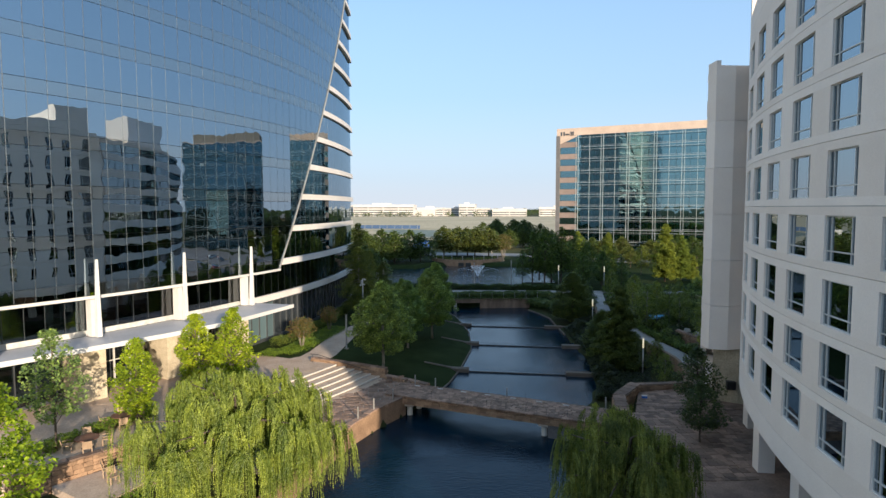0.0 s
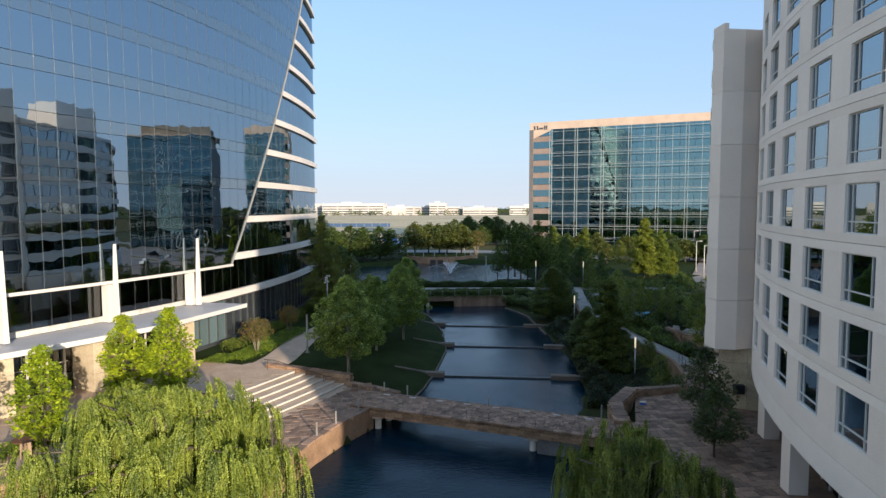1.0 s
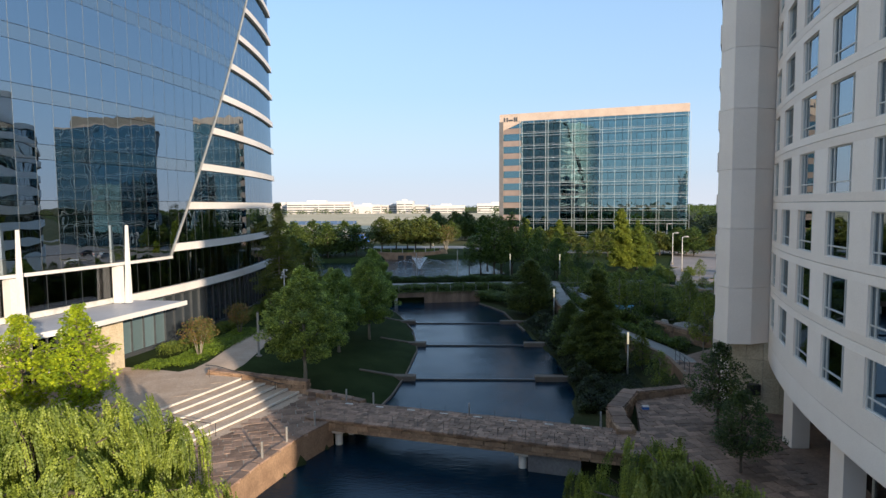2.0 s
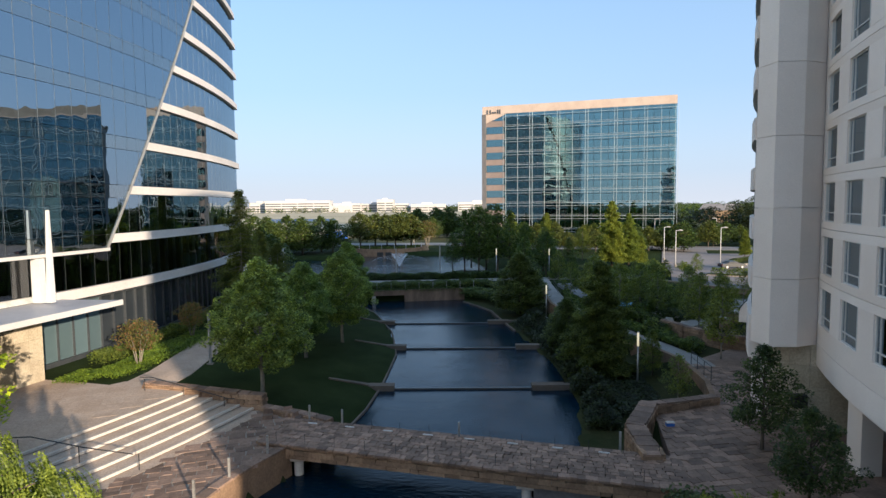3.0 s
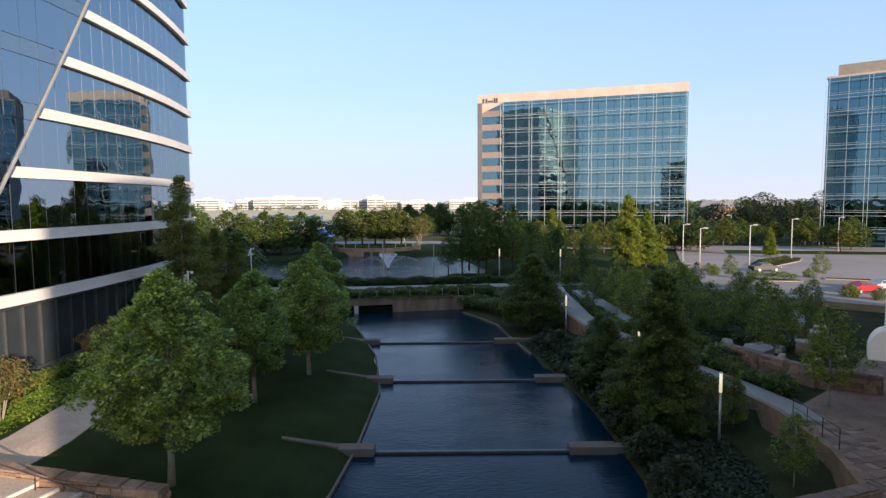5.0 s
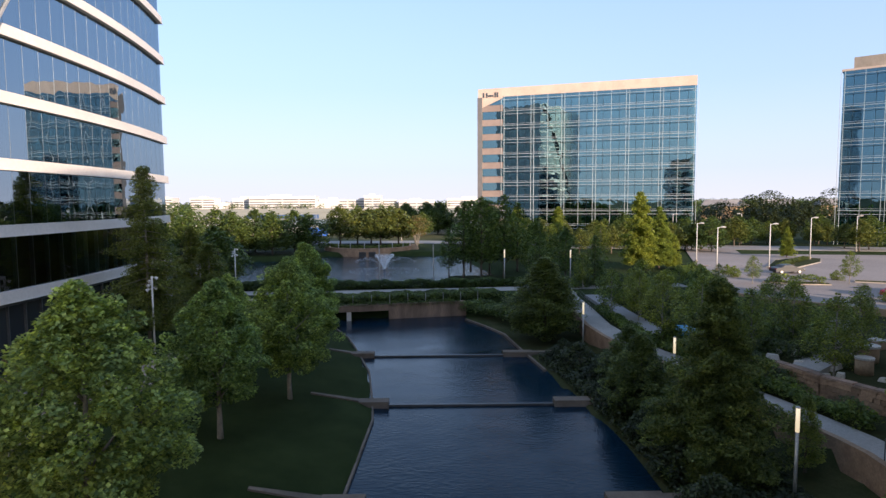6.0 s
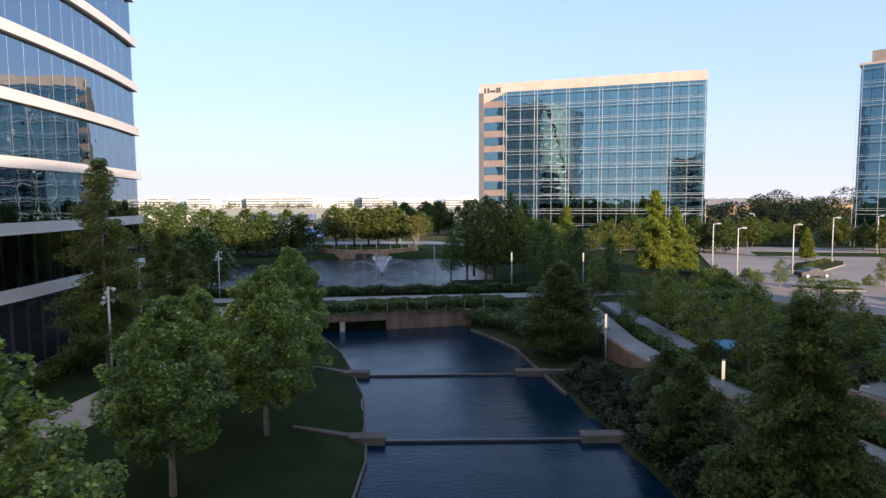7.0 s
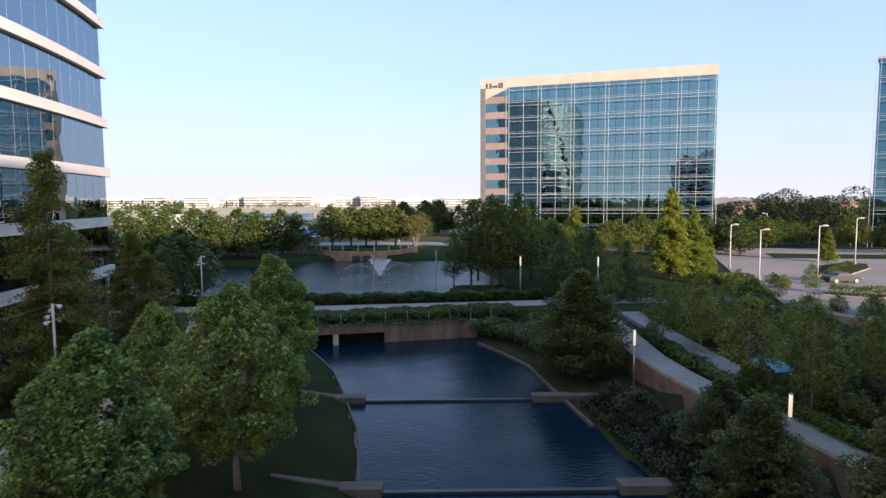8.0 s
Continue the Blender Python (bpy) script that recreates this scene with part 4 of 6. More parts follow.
def limbs(m, rng, base, tips, r):
    for t in tips:
        a, b = Vector(base), Vector(t)
        mid = a.lerp(b, 0.5) + Vector(rng.uniform(-0.15, 0.15, 3).tolist()) + Vector((0, 0, 0.2))
        m.tube([a, mid, b], [r, r * 0.6, r * 0.2], 5, False)


def broadleaf_meshes(seed, h, rad, clear, material, n_clumps, per, leaf, bark, shape=1.0, trunk=0.13, clump=0.34, inner=0.4):
    """Trunk and crown of a rounded tree, h high, its crown starting at clear."""
    rng = np.random.default_rng(seed)
    ch = h - clear
    cen, rr = [], []
    lobes = [(rng.uniform(0, 6.28), rng.uniform(0.8, 1.12)) for _ in range(5)]
    for i in range(n_clumps):
        t = (i + 0.5) / n_clumps
        a = i * 2.4 + rng.uniform(-0.5, 0.5)
        prof = math.sin(math.pi * min(1, (0.06 + 0.94 * t) ** (0.72 * shape))) ** 0.75
        k = max(c * (0.6 + 0.4 * math.cos(a - b)) for b, c in lobes)
        q = rad * prof * k * rng.uniform(inner, 1.02)
        cen.append((q * math.cos(a), q * math.sin(a), clear + ch * (0.04 + 0.90 * t) + rng.uniform(-0.2, 0.2)))
        rr.append(rad * clump * rng.uniform(0.6, 1.2) * (1 - 0.35 * t))
    crown = leaves(rng, clumps(rng, cen, rr, per), leaf).mesh("crown", material)
    m = M()
    m.tube([(0, 0, -0.2), (0.03, 0.02, clear * 0.5), (0, 0, clear), (0.05, 0, clear + ch * 0.45), (0, 0, clear + ch * 0.8)], [trunk * 1.35, trunk, trunk * 0.9, trunk * 0.5, 0.03], 9)
    pick = [cen[i] for i in range(0, n_clumps, max(1, n_clumps // 14))]
    for t in pick:
        limbs(m, rng, (0, 0, max(clear * 0.8, t[2] - math.hypot(t[0], t[1]) * 0.9)), [t], trunk * 0.4)
    return m.mesh("trunk", bark, True), crown


def conifer_meshes(seed, h, rad, clear, material, tiers, per, leaf, bark):
    """Trunk and feathery cone-shaped crown with uneven boughs."""
    rng = np.random.default_rng(seed)
    cen, rr = [], []
    m = M()
    m.tube([(0, 0, -0.2), (0.02, 0.03, h * 0.5), (0, 0, h * 0.97)], [0.17, 0.1, 0.02], 8)
    for i in range(tiers):
        t = i / (tiers - 1)
        z = clear + (h - clear) * t
        reach = rad * (1 - t) ** 0.6 * (0.7 + 0.3 * min(1.0, t * 5)) * rng.uniform(0.72, 1.12) + 0.15
        for k in range(max(3, int(7 * (1 - t) + 2))):
            a = rng.uniform(0, 6.28)
            L = reach * rng.uniform(0.6, 1.0)
            tip = (L * math.cos(a), L * math.sin(a), z - 0.18 * L + rng.uniform(-0.1, 0.3))
            m.tube([(0, 0, z), tip], [0.035, 0.01], 4, False)
            for q in (0.35, 0.6, 0.82, 1.0):
                cen.append((tip[0] * q, tip[1] * q, z + (tip[2] - z) * q))
                rr.append(0.2 + 0.42 * rad / 2.6 * (1 - 0.4 * t) * (1.1 - 0.35 * q) * rng.uniform(0.7, 1.2))
    crown = leaves(rng, clumps(rng, cen, rr, per, 0.6), leaf, 0.2, 0.6).mesh("crown", material)
    return m.mesh("trunk", bark, True), crown


def willow_meshes(seed, h, rad, material, strands, leaf):
    """Weeping crown: boughs arch out and strands hang from them."""
    rng = np.random.default_rng(seed)
    m = M()
    m.tube([(0, 0, -0.3), (0.1, 0, h * 0.25), (0, 0.1, h * 0.5)], [0.42, 0.32, 0.25], 9)
    crown = M()
    lobes = [(0.1 * rad, i * 2.1, rng.uniform(0.9, 1.0)) for i in range(3)]
    lobes += [(rng.uniform(0.36, 0.5) * rad, i * 0.785 + rng.uniform(-0.25, 0.25), rng.uniform(0.76, 0.98)) for i in range(8)]
    lobes += [(rng.uniform(0.66, 0.84) * rad, i * 0.483 + rng.uniform(-0.2, 0.2), rng.uniform(0.50, 0.76)) for i in range(13)]
    tassels = max(8, strands // (len(lobes) * 14))
    for dist, a, high in lobes:
        cx, cy, crest = dist * math.cos(a), dist * math.sin(a), high * h
        m.tube([(0, 0.05, h * 0.38), (cx * 0.5, cy * 0.5, h * 0.38 + (crest - h * 0.38) * 0.75), (cx, cy, crest - 0.35)], [0.13, 0.08, 0.02], 5, False)
        wide = rad * rng.uniform(0.2, 0.3)
        for c in range(tassels):
            b = rng.uniform(0, 6.283)
            rho = math.sqrt(rng.uniform(0, 1))
            way = np.array([math.cos(b), math.sin(b)])
            along_ = np.array([math.cos(a), math.sin(a)])
            foot = np.array([cx, cy]) + way * wide * 0.72 * rho + along_ * wide * rng.uniform(-0.5, 0.4)
            z0 = crest - 0.5 * rho ** 2 - rng.uniform(0, 0.6)
            b += rng.normal(0, 0.7)
            way = np.array([math.cos(b), math.sin(b)])
            length = min(rng.uniform(0.36, 0.78) * h, z0 - 0.35)
            throw = wide * 0.3 * rho * rng.uniform(0.5, 1.3) + 0.1
            lean = rng.normal(0, 0.035, 2)
            for k in range(14):
                L = length * rng.uniform(0.55, 1.05)
                n = max(5, int(L / leaf))
                t = np.linspace(0, 1, n)
                drop = L * t ** 1.12
                arch = 1 - np.exp(-drop / 0.6)
                start = foot + rng.normal(0, 0.085, 2)
                xy = start + (way * throw + rng.normal(0, 0.05, 2)) * arch[:, None] + lean * drop[:, None] + rng.normal(0, 0.012, (n, 2))
                q = np.column_stack([xy, z0 + rng.uniform(-0.15, 0.15) - drop])
                face = rng.uniform(0, 6.283) + rng.normal(0, 0.7, n - 1)
                half = rng.uniform(0.026, 0.044, n - 1)[:, None] * np.linspace(1.15, 0.6, n - 1)[:, None]
                off = np.column_stack([np.cos(face), np.sin(face), rng.uniform(-0.9, -0.1, n - 1)]) * half
                mid = (q[:-1] + q[1:]) / 2
                j = len(crown.v)
                crown.v += np.concatenate([q, mid + off, mid + off * np.array([-1, -1, 1])]).tolist()
                crown.f += [(j + i, j + n + i, j + i + 1, j + 2 * n - 1 + i) for i in range(n - 1)]
    return m.mesh("trunk", BARK, True), crown.mesh("crown", material)


def multi_trunk_meshes(seed, h, rad, material, per, leaf, bark):
    rng = np.random.default_rng(seed)
    m, cen, rr = M(), [], []
    for i in range(6):
        a = i * 1.05 + rng.uniform(-0.2, 0.2)
        tip = (rad * 0.55 * math.cos(a), rad * 0.55 * math.sin(a), h * 0.7)
        m.tube([(0.08 * math.cos(a), 0.08 * math.sin(a), -0.1), (rad * 0.22 * math.cos(a), rad * 0.22 * math.sin(a), h * 0.35), tip], [0.04, 0.03, 0.012], 6)
    for i in range(40):
        a, t = i * 2.4, (i + 0.5) / 40
        q = rad * math.sin(math.pi * (0.15 + 0.8 * t)) ** 0.7 * rng.uniform(0.3, 0.95)
        cen.append((q * math.cos(a), q * math.sin(a), h * (0.42 + 0.52 * t)))
        rr.append(rad * rng.uniform(0.2, 0.36))
    return m.mesh("trunk", bark, True), leaves(rng, clumps(rng, cen, rr, per), leaf).mesh("crown", material)


def plant(name, meshes, at, label, group="", turn=0.0, size=1.0, tall=1.0, category="tree"):
    th = new(name)
    th.empty_display_size = 0.3
    th.matrix_basis = Matrix.Translation(at) @ Matrix.Rotation(turn, 4, "Z") @ Matrix.Diagonal((size, size, size * tall, 1))
    tagged(th, label, category, group)
    for nm, me in zip(("trunk", "crown"), meshes):
        ob = new(nm, me)
        ob.parent = th
    return th


rng = np.random.default_rng(5)
maple_a = broadleaf_meshes(1, 8.4, 2.9, 2.0, MAPLE, 340, 760, 0.145, PALEBARK, 0.85, 0.13, 0.185, 0.46)
maple_b = broadleaf_meshes(2, 8.4, 2.8, 2.0, MAPLE, 340, 760, 0.145, PALEBARK, 0.9, 0.13, 0.185, 0.46)
for i, (x, y, h, r) in enumerate(((-15.4, 60.6, 9.9, 0.95), (-15.0, 71.5, 8.5, 1.0), (-13.1, 78.6, 9.2, 0.95), (-14.6, 90.5, 9.5, 0.95), (-18.0, 82.0, 7.0, 0.9), (-17.2, 99, 7.6, 1.0))):
    plant("maple", (maple_a, maple_b)[i % 2], (x, y, land(x, y)), "dense green maple standing on the lawn", "maples on the lawn", i * 1.3, h / 8.4 * r, 1 / r)
# entrance trees lit by the sun
lime_a = broadleaf_meshes(3, 7.4, 2.0, 1.2, YELLOWG, 130, 260, 0.21, BARK, 1.0, 0.08, 0.26)
lime_b = broadleaf_meshes(33, 7.4, 2.2, 1.9, MAPLE, 90, 230, 0.2, BARK, 0.9, 0.08, 0.24)
for i, (x, y, h, w) in enumerate(((-28.3, 46.6, 7.4, 1.0), (-25.2, 47.2, 7.9, 1.0), (-28.4, 39.0, 6.9, 1.0), (-31.0, 34.3, 8.6, 0.8), (-25.2, 24.2, 9.8, 0.85))):
    plant("lime_tree", lime_b if i == 3 else lime_a, (x, y, 1.2 if y < 30 else HIGH - 0.05), "young bright yellow-green tree on the entrance plaza", "young trees on the plaza", i * 1.7, h / 7.4 * w, 1 / w)
willow = willow_meshes(4, 7.6, 6.0, WILLOW, 8600, 0.11)
plant("willow", willow, (-17.6, 33.4, 1.6), "large weeping willow in full sun at the canal", "willows", 0.3, 1.06, 0.92)
willow_shaded = willow_meshes(6, 6.9, 3.7, WILLOW_SHADE, 3800, 0.11)
plant("willow", willow_shaded, (5.2, 33.0, 1.0), "smaller shaded weeping willow at the canal", "willows", 1.0, 1.1, 0.95)
cyp_a = conifer_meshes(7, 9.5, 3.2, 0.5, CYPR, 32, 760, 0.16, BARK)
cyp_b = conifer_meshes(8, 13.5, 3.5, 1.8, CYPRO, 30, 240, 0.17, PALEBARK)
bank_b = broadleaf_meshes(52, 8.0, 2.3, 0.9, BIRCH, 190, 260, 0.17, BARK, 0.8, 0.12, 0.24)
bank_a = broadleaf_meshes(51, 9.5, 3.1, 0.7, CYPR, 300, 420, 0.15, BARK, 0.72, 0.14, 0.21)
for i, (x, y, h, w) in enumerate(((10.1, 69.5, 9.2, 1.12), (9.6, 81.4, 4.9, 0.8), (6.8, 98.0, 8.2, 1.4), (14.2, 68.9, 4.7, 0.5), (10.8, 77.6, 4.0, 0.55), (9.0, 106.0, 6.0, 1.0), (8.8, 76.6, 5.6, 0.8))):
    plant("bald_cypress", cyp_a if i == 0 else bank_b if i in (3, 4) else bank_a, (x, y, land(x, y)), "dark green bald cypress on the canal bank", "cypresses on the bank", i * 2.1, w, h / 9.5 / w)
for i, (x, y, h) in enumerate(((-25.6, 86.2, 13.4), (-27.5, 99.0, 8.5), (-23.5, 93.0, 7.5))):
    plant("bald_cypress", cyp_b, (x, y, land(x, y)), "tall bronze-green cypress beside the tower", "cypresses by the tower", i * 2.0, 1.0 if i == 0 else 0.9, h / 13.5 / (1.0 if i == 0 else 0.9))
oak_a = broadleaf_meshes(9, 5.6, 2.1, 1.3, OAK, 190, 420, 0.13, BARK, 0.85, 0.08, 0.2)
for i, (x, y, h) in enumerate(((13.6, 50.6, 5.7), (12.2, 44.2, 4.6))):
    plant("live_oak", oak_a, (x, y, 1.85), "small dark live oak on the hotel plaza", "oaks on the plaza", i * 2.0, h / 5.6)
crape = multi_trunk_meshes(10, 3.7, 1.6, REDLEAF, 420, 0.13, PALEBARK)
plant("crape_myrtle", crape, (-26.0, 64.6, HIGH - 0.12), "crape myrtle with reddish leaves and pale stems", "", 0.4)
plant("crape_myrtle", crape, (-26.0, 74.0, 2.7), "crape myrtle with reddish leaves in the shade", "", 2.4, 0.9)
thin = broadleaf_meshes(11, 6.2, 2.1, 1.5, BIRCH, 110, 240, 0.16, PALEBARK, 1.0, 0.06, 0.24)
for i, (x, y, h) in enumerate(((19.7, 68.7, 6.2), (22.0, 78.5, 6.0), (15.9, 84.3, 6.4), (14.6, 88.6, 6.2), (15.6, 97.0, 5.4), (13.8, 99.8, 5.2), (18.4, 90.5, 5.4), (20.5, 92.0, 5.6), (25.0, 88.0, 5.5), (16.8, 100, 6.0), (21.0, 104, 4.6), (28.0, 96.0, 4.8), (13.5, 61.6, 3.7), (52.5, 121, 4.6))):
    plant("river_birch", thin, (x, y, land(x, y)), "slender green tree with pale stems beside the walk", "slender trees beside the walk", i * 1.9, h / 6.2)
far_a = broadleaf_meshes(12, 8.0, 3.9, 1.1, FARLEAF, 100, 42, 0.44, BARK, 0.85, 0.13, 0.28)
far_b = broadleaf_meshes(13, 7.0, 3.7, 1.8, LIT, 90, 45, 0.44, BARK, 0.9, 0.13, 0.3)
far_c = conifer_meshes(14, 11.0, 3.3, 1.3, SUNLIT_LEAF, 26, 110, 0.34, BARK)
# trees round the pond and the car park
pond_a = broadleaf_meshes(31, 10.0, 2.6, 1.9, POND, 110, 80, 0.3, BARK, 0.85, 0.13, 0.27)
pond_b = broadleaf_meshes(32, 10.0, 2.9, 2.1, POND, 110, 80, 0.3, BARK, 0.9, 0.13, 0.27)
for i, (x, y, h) in enumerate(((0.4, 130.5, 11.8), (3.0, 129.6, 12.6), (6.6, 131, 12.8), (11, 128, 8.6), (9.5, 138, 11.6), (15, 131, 7.6), (2.0, 140, 12.0), (13, 140, 9.0), (-1.8, 132, 7.6), (4.6, 134, 12.0), (10.5, 122.5, 7.5), (14.5, 124.5, 8.0), (18, 122, 7.0))):
    plant("bald_cypress", (pond_a, pond_b)[i % 2], (x, y, 2.1), "dark green tree between pond and car park", "trees by the pond", i * 1.2, h / 10.0)
for i, (x, y, h) in enumerate(((-70, 178, 9.6), (-65, 180, 9.4), (-60, 177, 9.8), (-55, 180, 10), (-50.5, 177, 9.6), (-46, 180, 9.8), (-41.5, 178, 9.4), (-37, 181, 9.6), (-33.5, 179, 8.8), (-75, 180, 9.4), (-80, 178, 9.0), (-86, 181, 9.4), (-58, 170.5, 8.6), (-48, 171.5, 8.4), (-40, 172.5, 8.6), (-68, 168, 8.4), (-74, 160, 8.2), (-72, 148, 8.0), (-37, 130, 8.0), (-33, 121, 7.5), (-44, 126, 8), (-52, 134, 8))):
    plant("shade_tree", far_a, (x, y, 2.2), "round shade tree beside the pond", "shade trees beside the pond", i * 1.4, h / 8.0 * 1.12, 0.92)
for i, (x, y, h) in enumerate(((-27.6, 188.5, 9.6), (-24, 194, 9.4), (-17.6, 189, 9.4), (-13.4, 192, 9.2), (-21, 198, 9.0))):
    plant("shade_tree", far_b, (x, y, 2.6), "olive-green shade tree on the terrace by the fountain", "shade trees on the terrace", i * 1.4, h / 7.0 * 1.15, 0.9)
plant("crape_myrtle", crape, (-8.8, 192, 2.2), "bare reddish young tree by the road", "", 1.0, 2.2)
for i, (x, y, h) in enumerate(((19, 110, 3.4), (15.5, 118.5, 4.2), (28, 118, 2.8), (23, 112, 2.8), (32.5, 116.7, 3.0), (17, 142, 7), (13, 149, 7.5), (6, 150, 8), (27, 152, 6.5), (24, 98, 4.2), (20.5, 86, 5.2), (26, 82, 5.4), (32, 90, 4.6), (39.5, 121.5, 3.5))):
    plant("river_birch", thin, (x, y, land(x, y)), "leafy green tree between walk and car park", "trees between walk and car park", i * 1.3, h / 6.2 * (1.15 if y > 105 else 1.0))
for i, (x, y, h) in enumerate(((29.8, 138.6, 12.4), (33.6, 140.2, 10.0), (36.4, 141.0, 5.6), (19, 152, 10), (65.5, 157.7, 5.9), (12, 158, 10))):
    plant("cypress", far_c, (x, y, 2.2), "sunlit yellow-green conical cypress", "sunlit conical cypresses", i * 1.1, h / 11.0)
for i in range(48):
    x, y = 10 + rng.uniform(0, 85), 168 + rng.uniform(0, 34)
    if abs(x - 75) < 12 and y < 182:
        continue
    plant("shade_tree", (far_a, far_b)[i % 2], (x, y, 2.2), "round shade tree in front of the offices", "shade trees before the offices", i * 1.1, rng.uniform(0.7, 1.05))

for i in range(16):
    x, y = -22 + rng.uniform(0, 27), 236 + rng.uniform(0, 60)
    plant("shade_tree", far_a, (x, y, 2.2), "dark shade tree beyond the pond road", "shade trees beyond the road", i * 1.7, rng.uniform(1.0, 1.55))

# distant country: woods, field and low white buildings
pts, cen, rr = [], [], []
for i in range(1500):
    x, y = rng.uniform(-900, 900), rng.uniform(330, 1500)
    if -900 < x < 40 and y < 1120 and not (-560 < x < -330 and 620 < y < 800):
        continue
    cen.append((x, y, rng.uniform(4.0, 8.5) + 0.003 * (y - 330)))
    rr.append(rng.uniform(5, 9))
for i in range(46):
    cen.append((rng.uniform(-182, -146), rng.uniform(388, 412), rng.uniform(4.5, 12)))
    rr.append(rng.uniform(3, 5))
for i in range(60):
    cen.append((rng.uniform(-500, -60), rng.uniform(1070, 1095), rng.uniform(3, 9)))
    rr.append(rng.uniform(4, 7))
solid("far_woods", leaves(rng, clumps(rng, cen, rr, 1.6), 2.0), FARLEAF, "dark distant woods along the horizon", "woods", kind="stuff")
cen = [(62 + rng.uniform(0, 190), 240 + rng.uniform(0, 80), rng.uniform(3, 10)) for _ in range(300)]
cen += [(cx + rng.uniform(-6, 6), 262 + rng.uniform(-8, 8), rng.uniform(6, top)) for cx, top in ((68, 12), (84, 14), (122, 13), (140, 15), (160, 12)) for _ in range(9)]
cen += [(123 + rng.uniform(-8, 8), 270 + rng.uniform(-6, 6), rng.uniform(7, 14)) for _ in range(22)]
solid("far_woods", leaves(rng, clumps(rng, cen, [rng.uniform(2.6, 5) for _ in cen], 14.0), 0.8), DARKLEAF, "dark woods behind the offices", "woods", kind="stuff")
solid("field", M().box(-900, 60, 250, 1080, 2.2, 2.35), FIELD, "dry open field beyond the road", "field", kind="structure")
CREAM = rough("cream_wall", (0.54, 0.52, 0.50), (0.66, 0.64, 0.61), 0.05, 1.0, 0.8, 0.02, obj=0.12)
for i, (x, w, h, wing) in enumerate(((-492, 38, 27, 0), (-425, 44, 26, 22), (-356, 40, 25, 0), (-278, 118, 29, 40), (-190, 50, 21, 0), (-128, 100, 20, 30), (-118, 30, 30, 0), (-40, 64, 18, 0), (60, 90, 22, 30), (180, 70, 20, 0), (300, 120, 24, 0), (-560, 60, 20, 0))):
    y, h = 1105 + 14 * (i % 3), h * 0.72
    b = thing("office_building", (x, y, 2.2), "low cream distant office building with rows of windows", "building", "distant cream buildings")
    part("body", M().box(-w / 2, w / 2, 0, 30, 0, h), CREAM, b)
    part("parapet", M().box(-w / 2 - 0.5, w / 2 + 0.5, -0.5, 30.5, h, h + 1.0), CREAM, b)
    if wing:
        part("wing", M().box(w / 2 + 0.02, w / 2 + wing, 3, 28, 0, h * 0.62), CREAM, b)
    part("plant_room", M().box(-w * 0.2, w * 0.1, 8, 20, h + 1.0, h + 4.0), CREAM, b)
    for k in range(int(h / 4.6)):
        z = 2.0 + k * 4.4
        n = max(2, int(w / 24))
        for j in range(n):
            a = -w / 2 + w * j / n
            part("window", M().box(a + 0.8, a + w / n - 0.8, -0.25, 0.02, z, z + 1.9), MULL, b)
# plain block for a low cream building whose base trees hide
solid("far_wall", M().box(-123, -109, 296, 304, 2.2, 8.2), CREAM, "low cream building at the field's edge", "wall")

ROOFT = rough("roof_shingle", (0.16, 0.15, 0.15), (0.24, 0.23, 0.22), 0.4, 4, 0.9, 0.2)
for i, (x, y, w) in enumerate(((168, 408, 16), (186, 420, 14), (205, 415, 18), (226, 432, 15), (250, 424, 17))):
    hs = thing("house", (x, y, 2.2), "distant house with a grey shingle roof behind the trees", "house", "distant houses", turn=-20 + 17 * (i % 3))
    part("wall", M().box(-w / 2, w / 2, -5, 5, 0, 7.4), TAN, hs)
    part("roof", M().add([(-w / 2 - 0.6, -5.6, 7.4), (w / 2 + 0.6, -5.6, 7.4), (w / 2 + 0.6, 5.6, 7.4), (-w / 2 - 0.6, 5.6, 7.4), (-w / 2 + 2.5, 0, 11.6), (w / 2 - 2.5, 0, 11.6)], [(0, 1, 5, 4), (2, 3, 4, 5), (1, 2, 5), (3, 0, 4), (3, 2, 1, 0)]), ROOFT, hs, "grey hipped roof")

# ---- lamps ----
def glow_post(x, y, z0, top):
    """A slim square post whose upper end is a glowing diffuser."""
    h = top - z0
    t = thing("path_lamp", (x, y, z0), "slim grey metal post with a glowing frosted top", "lamp", "slim lamp posts")
    part("foot", M().box(-0.16, 0.16, -0.16, 0.16, 0, 0.08), POLE, t)
    part("post", M().tube([(0, 0, 0.05), (0, 0, h - 1.15)], 0.075, 10), POLE, t, "", True)
    part("diffuser", M().tube([(0, 0, h - 1.13), (0, 0, h - 0.05)], 0.085, 10), LAMPGLASS, t, "warm frosted diffuser", True)
    part("cap", M().tube([(0, 0, h - 0.05), (0, 0, h)], 0.09, 10), POLE, t)
    return t


for x, y, z0, top in ((12.2, 66.4, 0.42, 4.65), (12.45, 80.6, 0.42, 4.5), (9.6, 94.2, 0.42, 4.6), (14.5, 121.4, 2.2, 7.1), (5.6, 122.0, 2.2, 7.15)):
    glow_post(x, y, z0, top)
